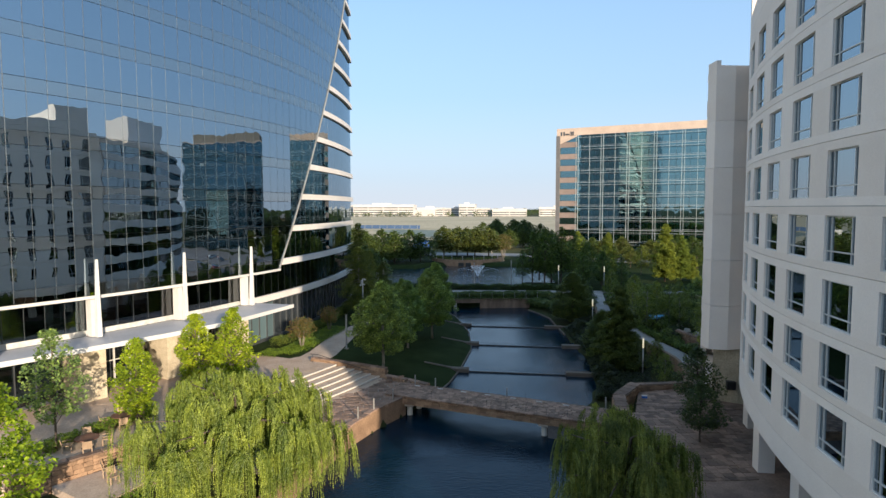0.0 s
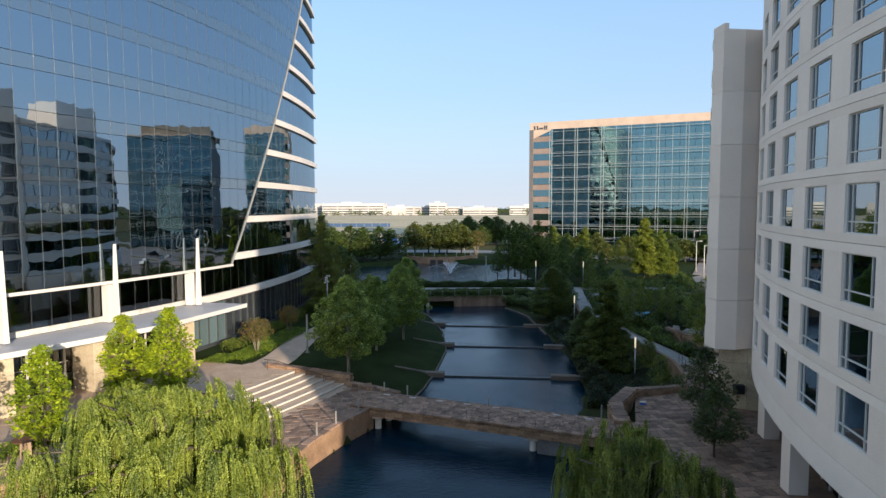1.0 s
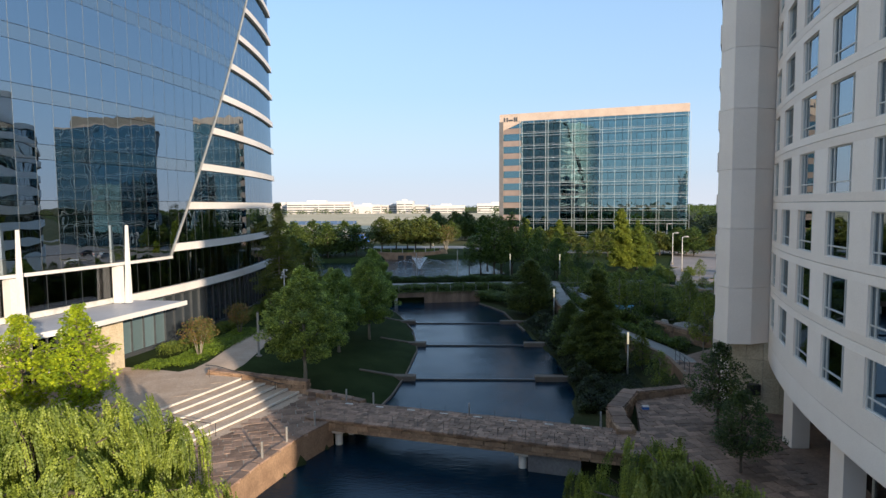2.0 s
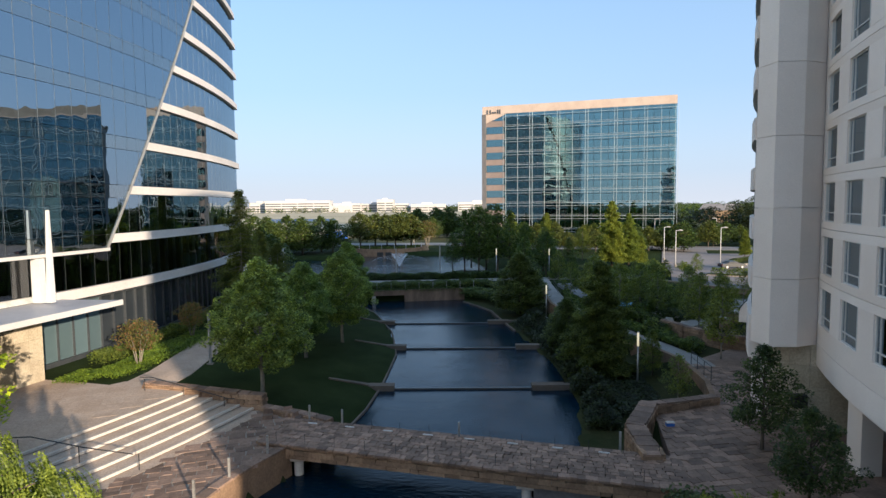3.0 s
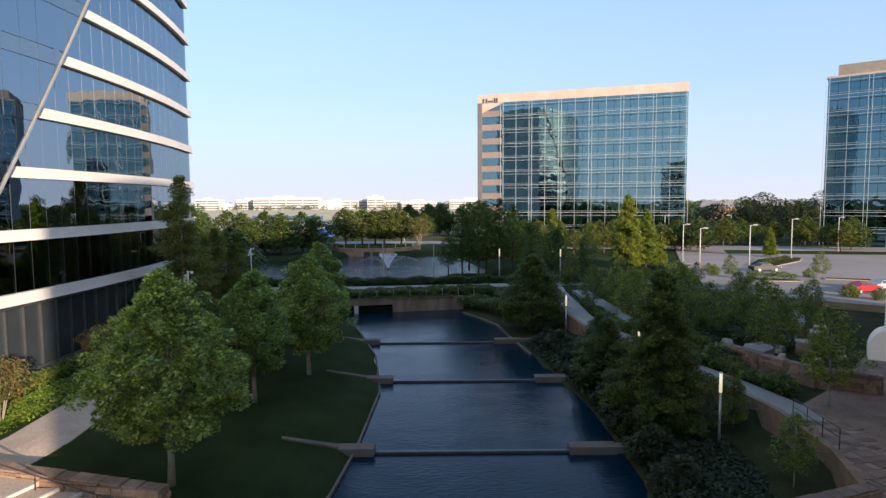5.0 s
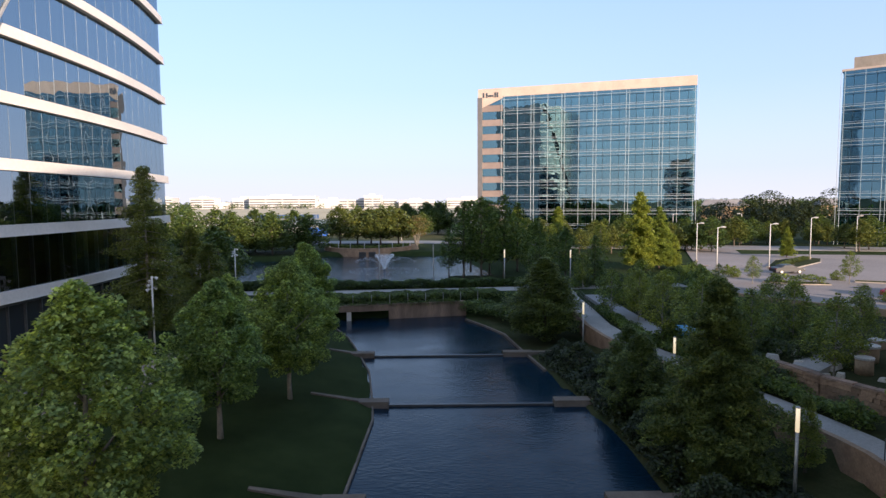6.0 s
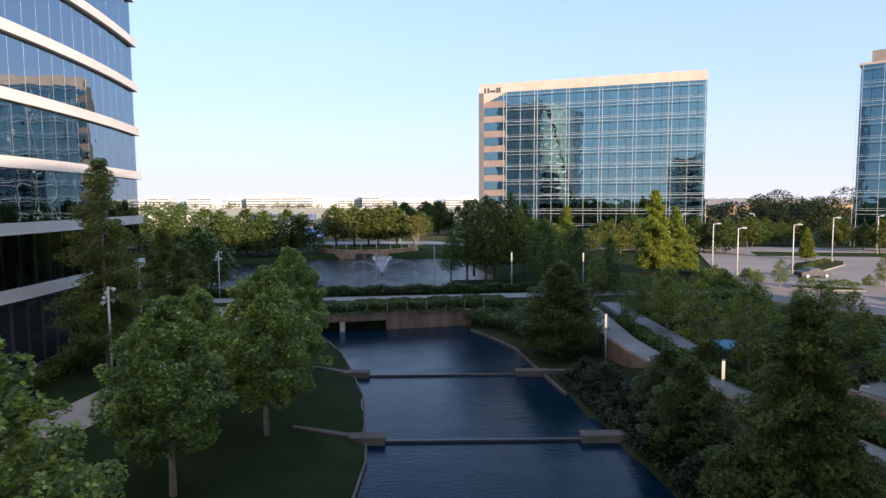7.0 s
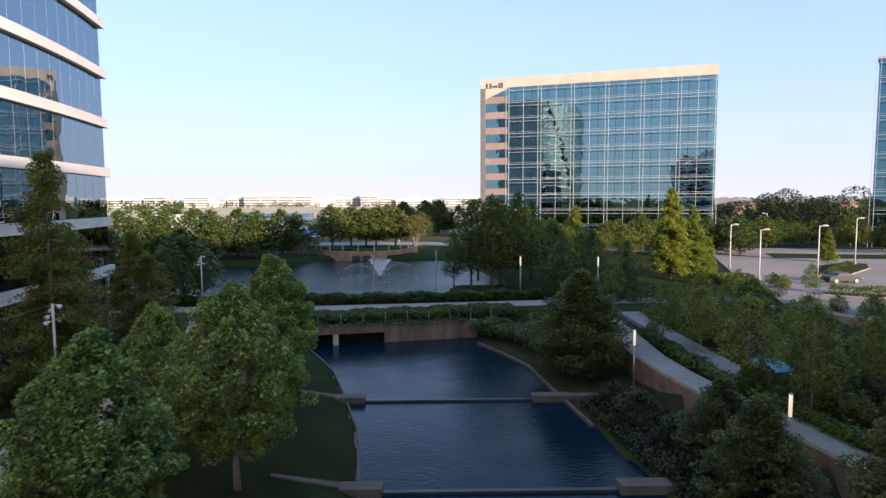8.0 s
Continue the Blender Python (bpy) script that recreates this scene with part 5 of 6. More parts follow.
for x, y, top in ((-21.1, 65.9, 6.45), (-16.2, 88.0, 3.6), (-17.3, 93.0, 3.6), (-4.16, 129.2, 7.4), (-33.4, 127.4, 7.6), (-12.4, 131.5, 6.6)):
    z0 = land(x, y) - 0.02
    t = thing("lamp_post", (x, y, z0), "plain slim grey metal lamp post", "lamp", "unlit slim posts")
    part("foot", M().box(-0.22, 0.22, -0.22, 0.22, 0, 0.1), CONC, t)
    part("post", M().box(-0.08, 0.08, -0.08, 0.08, 0.1, top - z0), POLE, t)
    part("cap", M().box(-0.1, 0.1, -0.1, 0.1, top - z0, top - z0 + 0.05), DARKM, t)
for x, y, top in ((-24.45, 84.5, 8.4), (-24.4, 93.3, 8.6), (-29.8, 118.2, 7.8)):
    z0 = land(x, y) - 0.02
    h = top - z0
    t = thing("floodlight_mast", (x, y, z0), "white mast carrying a cluster of small floodlights", "lamp", "floodlight masts")
    part("mast", M().tube([(0, 0, 0), (0, 0, h)], 0.07, 10), WHITE, t, "", True)
    for k, (dz, a) in enumerate(((0.1, 0.3), (0.35, 2.4), (0.6, 4.3), (0.85, 1.2), (0.95, 3.4))):
        dx, dy = 0.26 * math.cos(a), 0.26 * math.sin(a)
        hd = part("floodlight", M().tube([(0, 0, h - dz), (dx * 0.6, dy * 0.6, h - dz + 0.02), (dx, dy, h - dz - 0.02), (dx * 1.5, dy * 1.5, h - dz - 0.1)], [0.025, 0.03, 0.1, 0.13], 8), WHITE, t, "small white floodlight head" if k == 0 else "")


def street_light(x, y, top, a):
    z0 = 2.2
    h = top - z0
    t = thing("street_lamp", (x, y, z0), "tall grey car-park lamp with a flat head on a short arm", "lamp", "car-park lamps")
    part("base", M().tube([(0, 0, 0), (0, 0, 0.5)], 0.22, 12), CONC, t, "round concrete base")
    part("pole", M().tube([(0, 0, 0.5), (0, 0, h)], [0.09, 0.06], 10), WHITE, t, "", True)
    c, s_ = math.cos(a), math.sin(a)
    part("arm", M().tube([(0, 0, h - 0.1), (c * 0.5, s_ * 0.5, h)], 0.04, 6), WHITE, t)
    part("head", M().tube([(c * 0.4, s_ * 0.4, h), (c * 0.8, s_ * 0.8, h + 0.03), (c * 1.3, s_ * 1.3, h)], [0.1, 0.17, 0.08], 8), POLE, t, "flat lamp head")


for x, y, top, a in ((44.3, 150.2, 9.4, 0.0), (41.5, 136.2, 9.3, 0.0), (51.0, 138.0, 9.7, 0.0), (67.5, 153.5, 10.2, 0.0), (88, 170, 10, 0), (76, 196, 10, 3.1), (-14, 215, 10, 0), (58, 196, 10, 0), (104, 176, 10, 3.1), (78, 128, 10, 0), (98, 150, 10, 0)):
    street_light(x, y, top, a)

# ---- car park ----
def flat(name, poly, z0, z1, material, label, category, kind="structure"):
    return solid(name, M().prism(poly, z0, z1), material, label, category, kind=kind)


flat("car_park", [(31.5, 110.6), (36, 104), (39.5, 100.4), (45.5, 95.4), (60, 88), (150, 70), (150, 150), (60, 166), (52, 159), (46, 147), (40, 139), (37.6, 128), (34, 118)], 2.0, 2.24, LOT, "pale concrete car park in low sun", "pavement")
flat("road", [(12, 188), (60, 179), (110, 166), (220, 140), (220, 152), (112, 178), (62, 192), (14, 201)], 2.0, 2.23, ASPHALT, "grey asphalt road before the offices", "road")
flat("road", [(-120, 212), (-40, 204), (-8, 205), (14, 195), (16, 204), (-6, 216), (-40, 217), (-120, 226)], 2.0, 2.23, ASPHALT, "grey asphalt road beyond the pond", "road")
flat("road", [(42, 145), (52, 143), (66, 180), (56, 184)], 2.0, 2.255, LOT, "concrete drive to the road", "road")
for i, (pts, lab) in enumerate((([(52, 140.5), (56, 139), (66, 148), (70, 154), (68, 156.5), (60, 152)], ""), ([(54, 122), (60, 119), (70, 116), (71, 117.2), (61, 121), (55, 123.5)], ""), ([(41.5, 122.5), (45, 120), (49, 119.4), (49.6, 121), (46, 122.6), (42.4, 124)], ""), ([(78, 138), (96, 133), (96.6, 135), (79, 140)], ""), ([(76, 120), (96, 114), (96.6, 116), (77, 122)], ""))):
    k = thing("kerb_island", (pts[0][0], pts[0][1], 2.2), "planted car-park island with a pale kerb", "kerb", "car-park islands", kind="structure")
    q = part("kerb", M().wall(pts + pts[:1], 0.18, 2.1, 2.38), CONC, k)
    q.matrix_parent_inverse = k.matrix_basis.inverted()
    q = part("soil", M().prism(pts, 2.1, 2.36), BEDDING, k)
    q.matrix_parent_inverse = k.matrix_basis.inverted()
for i in range(14):
    x = 76 + 3.0 * i
    y = 129.5 - 0.28 * (x - 76)
    solid("bay_line", M().prism([(x, y), (x + 0.12, y), (x + 1.6, y + 5.2), (x + 1.48, y + 5.2)], 2.2, 2.247), WHITE, "white parking bay line", "road marking", "bay lines", kind="structure")


def car(x, y, z, turn, paint, label):
    t = thing("car", (x, y, z), label, "car", "parked cars", turn=turn)
    prof = [(-2.35, 0.35), (-2.38, 0.75), (-2.2, 0.95), (-1.55, 1.0), (-0.95, 1.38), (0.35, 1.42), (1.05, 1.0), (2.0, 0.86), (2.35, 0.65), (2.36, 0.35)]
    m = M()
    n = len(prof)
    for w, sgn in ((0.9, 1),):
        vs = [(px, -w * (0.80 if pz > 1.2 else 1.0), pz) for px, pz in prof] + [(px, w * (0.80 if pz > 1.2 else 1.0), pz) for px, pz in prof]
        m.add(vs, [tuple(range(n)), tuple(range(2 * n - 1, n - 1, -1))] + [(i, n + i, n + (i + 1) % n, (i + 1) % n) for i in range(n)])
    part("body", m, paint, t)
    part("windscreen", M().hexa([(0.45, -0.68, 1.36), (1.02, -0.78, 1.02), (1.02, 0.78, 1.02), (0.45, 0.68, 1.36), (0.47, -0.68, 1.4), (1.04, -0.78, 1.06), (1.04, 0.78, 1.06), (0.47, 0.68, 1.4)]), GLASS_LOW, t, "dark windscreen")
    for sgn in (-1, 1):
        part("side_window", M().hexa([(-1.3, sgn * 0.9 - 0.02, 1.02), (0.85, sgn * 0.9 - 0.02, 1.02), (0.85, sgn * 0.9 + 0.02, 1.02), (-1.3, sgn * 0.9 + 0.02, 1.02), (-0.9, sgn * 0.76 - 0.02, 1.34), (0.35, sgn * 0.76 - 0.02, 1.36), (0.35, sgn * 0.76 + 0.02, 1.36), (-0.9, sgn * 0.76 + 0.02, 1.34)]), DARKM, t, "dark side windows" if sgn < 0 else "")
    for wx in (-1.45, 1.45):
        for sgn in (-1, 1):
            w = part("wheel", M().tube([(wx, sgn * 0.72, 0.33), (wx, sgn * 0.92, 0.33)], 0.33, 14), DARKM, t, "black tyre" if wx < 0 and sgn < 0 else "", False)
            part("rim", M().tube([(wx, sgn * 0.9, 0.33), (wx, sgn * 0.935, 0.33)], 0.2, 10), POLE, w)
    for sgn in (-1, 1):
        part("headlight", M().box(2.28, 2.38, sgn * 0.68 - 0.16, sgn * 0.68 + 0.16, 0.62, 0.74), WHITE, t)
        part("tail_light", M().box(-2.4, -2.3, sgn * 0.7 - 0.14, sgn * 0.7 + 0.14, 0.72, 0.86), REDP, t)
    return t


def paint(name, c, r=0.25, coat=0.6):
    m, nt, b = mat(name)
    b.inputs["Base Color"].default_value = (*c, 1)
    b.inputs["Roughness"].default_value = r
    b.inputs["Coat Weight"].default_value = coat
    return m


REDP, BLACKP, SILVERP, WHITEP, BLUEP = paint("red_paint", (0.35, 0.015, 0.02)), paint("black_paint", (0.006, 0.007, 0.010), 0.35, 0.0), paint("silver_paint", (0.32, 0.33, 0.34)), paint("white_paint", (0.6, 0.6, 0.58)), paint("blue_cloth", (0.03, 0.12, 0.42), 0.8)
car(50.8, 132.6, 2.24, 4, BLACKP, "black sedan driving lane of the car park, standing")
car(50.4, 109.2, 2.24, 20, REDP, "red car parked in the car park")
car(54.6, 111.4, 2.24, 20, SILVERP, "silver car parked in the car park")
for i, (x, y, c, lab) in enumerate(((80, 131, SILVERP, "silver car parked in a bay"), (86, 129.5, WHITEP, "white car parked in a bay"), (92, 128, BLACKP, "black car parked in a bay"), (72, 111, WHITEP, "white car parked in the car park"))):
    car(x, y, 2.24, 72, c, lab)

# ---- pond: fountain, terrace wall, hedges ----
f = thing("fountain", (-13.3, 150.0, 1.15), "fountain jet spreading into a cone of white spray", "fountain")
frng = np.random.default_rng(21)
m = M()
n = 7500
tt = frng.uniform(0, 1, n) ** 0.8
ang = frng.uniform(0, 6.283, n)
cone = frng.uniform(0, 1, n) < 0.55
r_ = np.where(cone, 1.9 * tt * frng.uniform(0.75, 1.0, n), 6.0 * tt)
z_ = np.where(cone, 2.9 * tt ** 0.8, 2.2 * (1.9 * tt - 1.55 * tt ** 2) * 1.7)
ds = np.where(cone, frng.uniform(0.014, 0.034, n), frng.uniform(0.008, 0.022, n))
for k in range(n):
    x, y, z, d = r_[k] * math.cos(ang[k]) + frng.normal() * 0.06, r_[k] * math.sin(ang[k]) + frng.normal() * 0.06, max(0.02, z_[k] + frng.normal() * 0.05), ds[k]
    m.add([(x - d, y, z), (x + d, y - d, z), (x + d * 0.3, y + d, z), (x, y, z + 1.8 * d)], [(0, 2, 1), (0, 1, 3), (1, 2, 3), (2, 0, 3)])
SPRAY = paint("spray", (0.85, 0.88, 0.92), 0.3)
ob = part("spray", m, SPRAY, f, "fine white water drops")
ob["kind"] = "stuff"
part("nozzle", M().tube([(0, 0, -0.3), (0, 0, 0.25)], [0.3, 0.12], 10), DARKM, f)
m = M()
for k in range(500):
    a, q, d = frng.uniform(0, 6.283), 6.0 * math.sqrt(frng.uniform(0.1, 1.2)), frng.uniform(0.01, 0.035)
    m.box(q * math.cos(a) - d, q * math.cos(a) + d, q * math.sin(a) - d * 0.6, q * math.sin(a) + d * 0.6, 0.0, 0.012)
ob = part("foam", m, SPRAY, f, "flecks of foam on the water")
ob["kind"] = "stuff"
TC = Vector((-20.2, 187.4))


def on_terrace(r, deg):
    return TC.x + r * math.cos(radians(deg)), TC.y + r * math.sin(radians(deg))


arc = [on_terrace(10.6, 178 + 9.4 * i) for i in range(20)]
solid("terrace_wall", M().wall(arc, 0.7, 0.4, 2.95), RUBBLE, "curved stone terrace wall behind the fountain", "wall", kind="structure")
solid("terrace_coping", M().wall(arc, 0.85, 2.95, 3.08), RUBBLE, "stone coping on the terrace wall", "wall", kind="structure")
flat("terrace", [on_terrace(10.3, 178 + 9.4 * i) for i in range(20)] + [(-9, 197), (-32, 197)], 1.8, 2.85, GRASS, "grassed terrace under trees by the fountain", "lawn")
for i in range(9):
    x, y = on_terrace(10.6, 198 + 18 * i)
    solid("bollard", M().tube([(x, y, 3.0), (x, y, 4.3)], 0.07, 8), WHITE, "slim pale bollard on the terrace edge", "bollard", "bollards on the terrace")
for x in (-20.6, -18.4):
    solid("niche_grille", M().box(x - 0.8, x + 0.8, 176.25, 176.6, 1.2, 2.3), DARKM, "dark grille in the terrace wall", "grille", "grilles in the terrace wall")
solid("boulder", M().hexa([(-10.6, 184.2, 1.9), (-8.2, 184.2, 1.9), (-7.9, 185.8, 1.9), (-10.5, 185.8, 1.9), (-10.3, 184.5, 3.6), (-8.6, 184.4, 3.4), (-8.4, 185.5, 3.35), (-10.2, 185.6, 3.5)]), TAN, "tan sunlit stone block at the terrace end", "stone")


def hedge(name, pts, width, height, z0, material, label, dens=120, leaf=0.2, seed=1):
    """A clipped hedge: leaves filling a long band."""
    r = np.random.default_rng(seed)
    out = []
    for a, b in zip(pts, pts[1:]):
        a, b = np.array(a, float), np.array(b, float)
        L = np.linalg.norm(b - a)
        d = (b - a) / L
        nrm = np.array([-d[1], d[0]])
        n = int(L * dens)
        t, w, h = r.uniform(0, L, n), r.uniform(-0.5, 0.5, n) * width, r.uniform(0, 1, n) ** 0.6 * height
        w *= 1 - 0.25 * (h / height) ** 3
        h *= 0.9 + 0.12 * np.sin(t * 1.3) + 0.05 * np.sin(t * 4.1)
        p = a + d * t[:, None] + nrm * w[:, None]
        out.append(np.column_stack([p, z0 + h]))
    return solid(name, leaves(r, np.concatenate(out), leaf), material, label, "hedge", kind="stuff")


hedge("hedge", [on_terrace(9.3, 190 + 16 * i) for i in range(11)], 1.5, 0.8, 2.84, SHRUB, "clipped dark hedge on the terrace edge", 200, 0.24, 20)
hedge("hedge", [(-34, 119.2), (-17, 119.6), (2, 121.4), (12, 122.6)], 2.4, 1.2, 2.1, IVYDARK, "clipped dark hedge between promenade and pond", 620, 0.22, 2)
hedge("hedge", [(-22, 110.4), (-17.2, 111.6), (-9, 113.2), (-0.6, 115), (4, 116)], 4.4, 0.85, 1.8, IVYDARK, "dense dark shrubs along the culvert wall", 1250, 0.2, 3)
hedge("trailing_plants", [(-20.5, 107.9), (-17.0, 108.65), (-9, 110.25), (-0.8, 111.9)], 0.7, 0.75, 1.38, IVYDARK, "trailing plants hanging over the culvert wall", 150, 0.17, 30)
hedge("hedge", [(0.4, 112.6), (4, 108.6), (6.4, 104)], 4.2, 1.2, 0.7, IVYDARK, "shrubs on the bank beside the culvert", 560, 0.22, 4)
hedge("ground_cover", [(-29.4, 61.5), (-27.0, 61.2), (-26.3, 64.6), (-26.0, 70), (-25.6, 76)], 3.2, 0.35, HIGH - 0.05, IVY, "bright green ground cover along the tower", 700, 0.13, 5)
hedge("shrubs", [(-29.4, 64.6), (-28.4, 69), (-28.0, 80), (-29, 96)], 1.6, 1.1, 2.6, SHRUB, "loose green shrubs against the tower glass", 420, 0.18, 6)
hedge("shrubs", [(9.4, 59.5), (10.8, 64), (11.0, 70), (9.4, 76), (8.8, 84), (7.6, 92)], 4.6, 0.55, 0.3, BANKLEAF_SHADE, "low shrubs on the canal bank, leaf colour darkened for shade", 520, 0.2, 7)
hedge("shrubs", [(7.4, 57.5), (8.3, 63), (8.5, 70), (8.0, 78), (7.0, 86), (6.2, 92)], 2.6, 0.75, 0.0, BANKLEAF_SHADE, "shrubs overhanging the canal edge, leaf colour darkened for shade", 420, 0.2, 27)
hedge("shrubs", [(18.8, 70.5), (16.6, 78), (15.0, 84), (13.8, 92), (13.8, 104)], 1.3, 0.7, 1.95, SHRUB, "low plants beside the walk", 300, 0.18, 8)
hedge("shrubs", [(29, 114), (33, 121), (36, 130), (37, 139)], 3.4, 0.9, 2.2, SHRUB, "low shrubs at the car-park edge", 300, 0.25, 9)
hedge("shrubs", [(42.4, 122.6), (45.6, 121.2), (48.8, 120.4)], 1.5, 1.2, 2.3, SHRUB, "sunlit shrubs in the car park", 160, 0.25, 10)
hedge("shrubs", [(54, 140), (60, 147), (67, 154)], 1.6, 0.6, 2.3, LIT, "low plants on a car-park island", 160, 0.22, 11)
hedge("shrubs", [(8, 27), (7.2, 38), (8.0, 46)], 2.6, 1.4, 1.1, OAK, "dark shrubs between willow and plaza", 420, 0.2, 12)
hedge("ground_cover", [(-24, 26), (-22.5, 31), (-25.2, 30)], 3.4, 0.6, 1.2, IVY, "low green planting beside the patio", 420, 0.16, 13)
hedge("shrubs", [(-31.6, 33.4), (-31.0, 36.8), (-29.0, 41.6)], 1.5, 0.8, HIGH - 0.1, IVY, "leafy bed beside the patio tables", 420, 0.16, 14)

hedge_bush = broadleaf_meshes(44, 2.4, 1.7, 0.2, SHRUB, 60, 150, 0.22, BARK, 0.8, 0.05, 0.3)
bush = broadleaf_meshes(43, 2.4, 1.7, 0.15, BANKLEAF_SHADE, 60, 230, 0.19, BARK, 0.8, 0.05, 0.3)
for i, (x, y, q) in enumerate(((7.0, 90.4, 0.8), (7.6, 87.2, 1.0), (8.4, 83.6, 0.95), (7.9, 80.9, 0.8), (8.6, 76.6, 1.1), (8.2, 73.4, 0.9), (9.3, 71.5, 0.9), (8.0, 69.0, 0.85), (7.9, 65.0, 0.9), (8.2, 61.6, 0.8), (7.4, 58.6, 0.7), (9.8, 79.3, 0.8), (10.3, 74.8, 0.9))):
    plant("bush", bush, (x, y, land(x, y) - 0.05), "leafy bush overhanging the canal bank, leaf colour darkened for shade", "bushes on the canal bank", i * 2.3, q, 1.0, "shrub")
for i, (x, y, q) in enumerate(((40.5, 128.5, 0.7), (41.6, 133.0, 0.6), (36.6, 112.6, 0.7), (38.4, 110.0, 0.8), (46.5, 105.6, 0.7), (48.6, 103.8, 0.6), (33.4, 124.0, 1.0), (34.6, 128.6, 1.0), (32.0, 120.6, 1.1), (53.0, 124.4, 0.6))):
    plant("bush", hedge_bush, (x, y, 2.15), "rounded dark bush at the car-park edge", "bushes at the car park", i * 1.9, q, 1.0, "shrub")
shrub_a = broadleaf_meshes(41, 1.5, 1.1, 0.1, SHRUB, 22, 220, 0.17, BARK, 0.8, 0.03, 0.42)
shrub_b = broadleaf_meshes(42, 1.2, 1.2, 0.1, OAK, 22, 220, 0.17, BARK, 0.8, 0.03, 0.42)
srng = random.Random(8)
made = 0
while made < 150:
    x, y = srng.uniform(13.2, 40), srng.uniform(70, 124)
    e = along(WALK_EDGE, y)
    if x < e + 2.9 or (y < 82 and x > 20) or (y > 108 and x > 29.5) or (x > 29 and (x - 29.4) * 0.83 + (y - 112) * 0.56 > -2.0) or 111 < y < 118.5 or (16.6 < x < 21 and 91 < y < 96) or x > 20 + (y - 70) * 0.5 or (14.0 < x < 16.8 and 90 < y < 114):
        continue
    plant("shrub", (shrub_a, shrub_b)[made % 2], (x, y, land(x, y)), "rounded green shrub in a planted bed", "shrubs in the planted beds", srng.uniform(0, 6), srng.uniform(0.6, 1.25), 1.0, "shrub")
    made += 1

# ---- far side of the walk: garden walls and splash pool ----
solid("garden_wall", M().wall([(29.4, 112), (31, 109.4), (35, 103.6), (38.6, 99.6), (45, 94.4), (60, 86.6)], 0.5, 1.8, 2.95), TAN, "tan garden wall below the car park", "wall", kind="structure")
flat("side_path", [(14.4, 113), (16.4, 113), (16.4, 100), (16.6, 93), (15.0, 90.5), (14.4, 94), (14.4, 100)], 1.9, 2.26, ASPHALT, "dark grey-blue garden path", "path")
flat("side_path", [(22, 80), (28, 85), (36, 97), (34.4, 98), (27, 87.5), (21.4, 82)], 1.7, 2.2, PATHC, "grey garden path", "path")
POOL = paint("pool_tile", (0.02, 0.22, 0.34), 0.6, 0.0)
flat("pool", [(17.2, 91.8), (19.6, 91.8), (20.6, 95.2), (18.2, 95.4)], 2.0, 2.16, POOL, "small turquoise pool among planting", "pool")
for x, y, r0, h0 in ((27.6, 83.4, 0.8, 1.3), (25.6, 80.8, 0.55, 1.1), (30.6, 86.4, 0.6, 1.0)):
    t = thing("stone_drum", (x, y, 1.7), "round pale stone drum in the garden", "stone", "stone drums")
    part("drum", M().tube([(0, 0, 0), (0, 0, h0)], r0, 18), TAN, t, "", True)
    part("cap", M().tube([(0, 0, h0), (0, 0, h0 + 0.14)], r0 * 1.08, 18), PALE, t, "pale flat cap")
rrng = random.Random(3)
for i in range(34):
    x, y, q = rrng.uniform(20.5, 30), rrng.uniform(79, 92), rrng.uniform(0.2, 0.5)
    v = [(sx * q * rrng.uniform(0.7, 1), sy * q * rrng.uniform(0.6, 0.9), z * q * rrng.uniform(0.7, 1)) for z, k in ((0, 1), (1.1, 0.7)) for sx, sy in ((-k, -k), (k, -k), (k, k), (-k, k))]
    b = thing("boulder", (x, y, land(x, y) - 0.05), "pale rounded garden boulder", "stone", "garden boulders", turn=rrng.uniform(0, 90))
    part("rock", M().hexa(v), PALE, b)
for a, b in (((12.9, 104), (13.6, 112)), ((16.2, 62.5), (16.6, 67))):
    r = thing("railing", (a[0], a[1], 1.9), "thin dark metal railing", "railing", "railings")
    d = Vector((b[0] - a[0], b[1] - a[1]))
    n = max(2, int(d.length / 1.2))
    for i in range(n + 1):
        q = d * i / n
        part("post", M().tube([(q.x, q.y, 0), (q.x, q.y, 1.05)], 0.025, 6), DARKM, r)
    for z in (1.05, 0.6):
        part("rail", M().tube([(0, 0, z), (d.x, d.y, z)], 0.022, 6), DARKM, r)

# railing posts on the culvert wall
for i in range(9):
    x = -15.5 + 2.1 * i
    solid("wall_post", M().tube([(x, 108.9 + 0.203 * (x + 17), 1.7), (x, 108.9 + 0.203 * (x + 17), 2.9)], 0.035, 6), POLE, "thin pale post on the culvert wall", "post", "posts on the culvert wall")

# ---- plaza: rails, posts, seats, patio furniture ----
for k, (x, y) in enumerate(((-22.6, 58.4), (-23.6, 48.2))):
    r = thing("handrail", (x, y, HIGH), "dark metal handrail beside the steps", "handrail", "handrails")
    part("rail", M().tube([(0.0, -0.1, 0.9), (0.9, -0.25, 0.9), (6.2, -1.35, -0.15), (6.6, -1.4, -0.15)] if k == 0 else [(0, 0, 0.9), (0.9, 0.1, 0.9), (3.2, 0.3, 0.3), (5.6, 0.5, -0.15)], 0.03, 7), DARKM, r)
    for t in (0.05, 0.5, 0.95):
        part("post", M().tube([(6.2 * t, (-0.1 - 1.25 * t) if k == 0 else 0.5 * t, -1.0 * t), (6.2 * t, (-0.1 - 1.25 * t) if k == 0 else 0.5 * t, 0.85 - 1.0 * t)], 0.025, 6), DARKM, r)
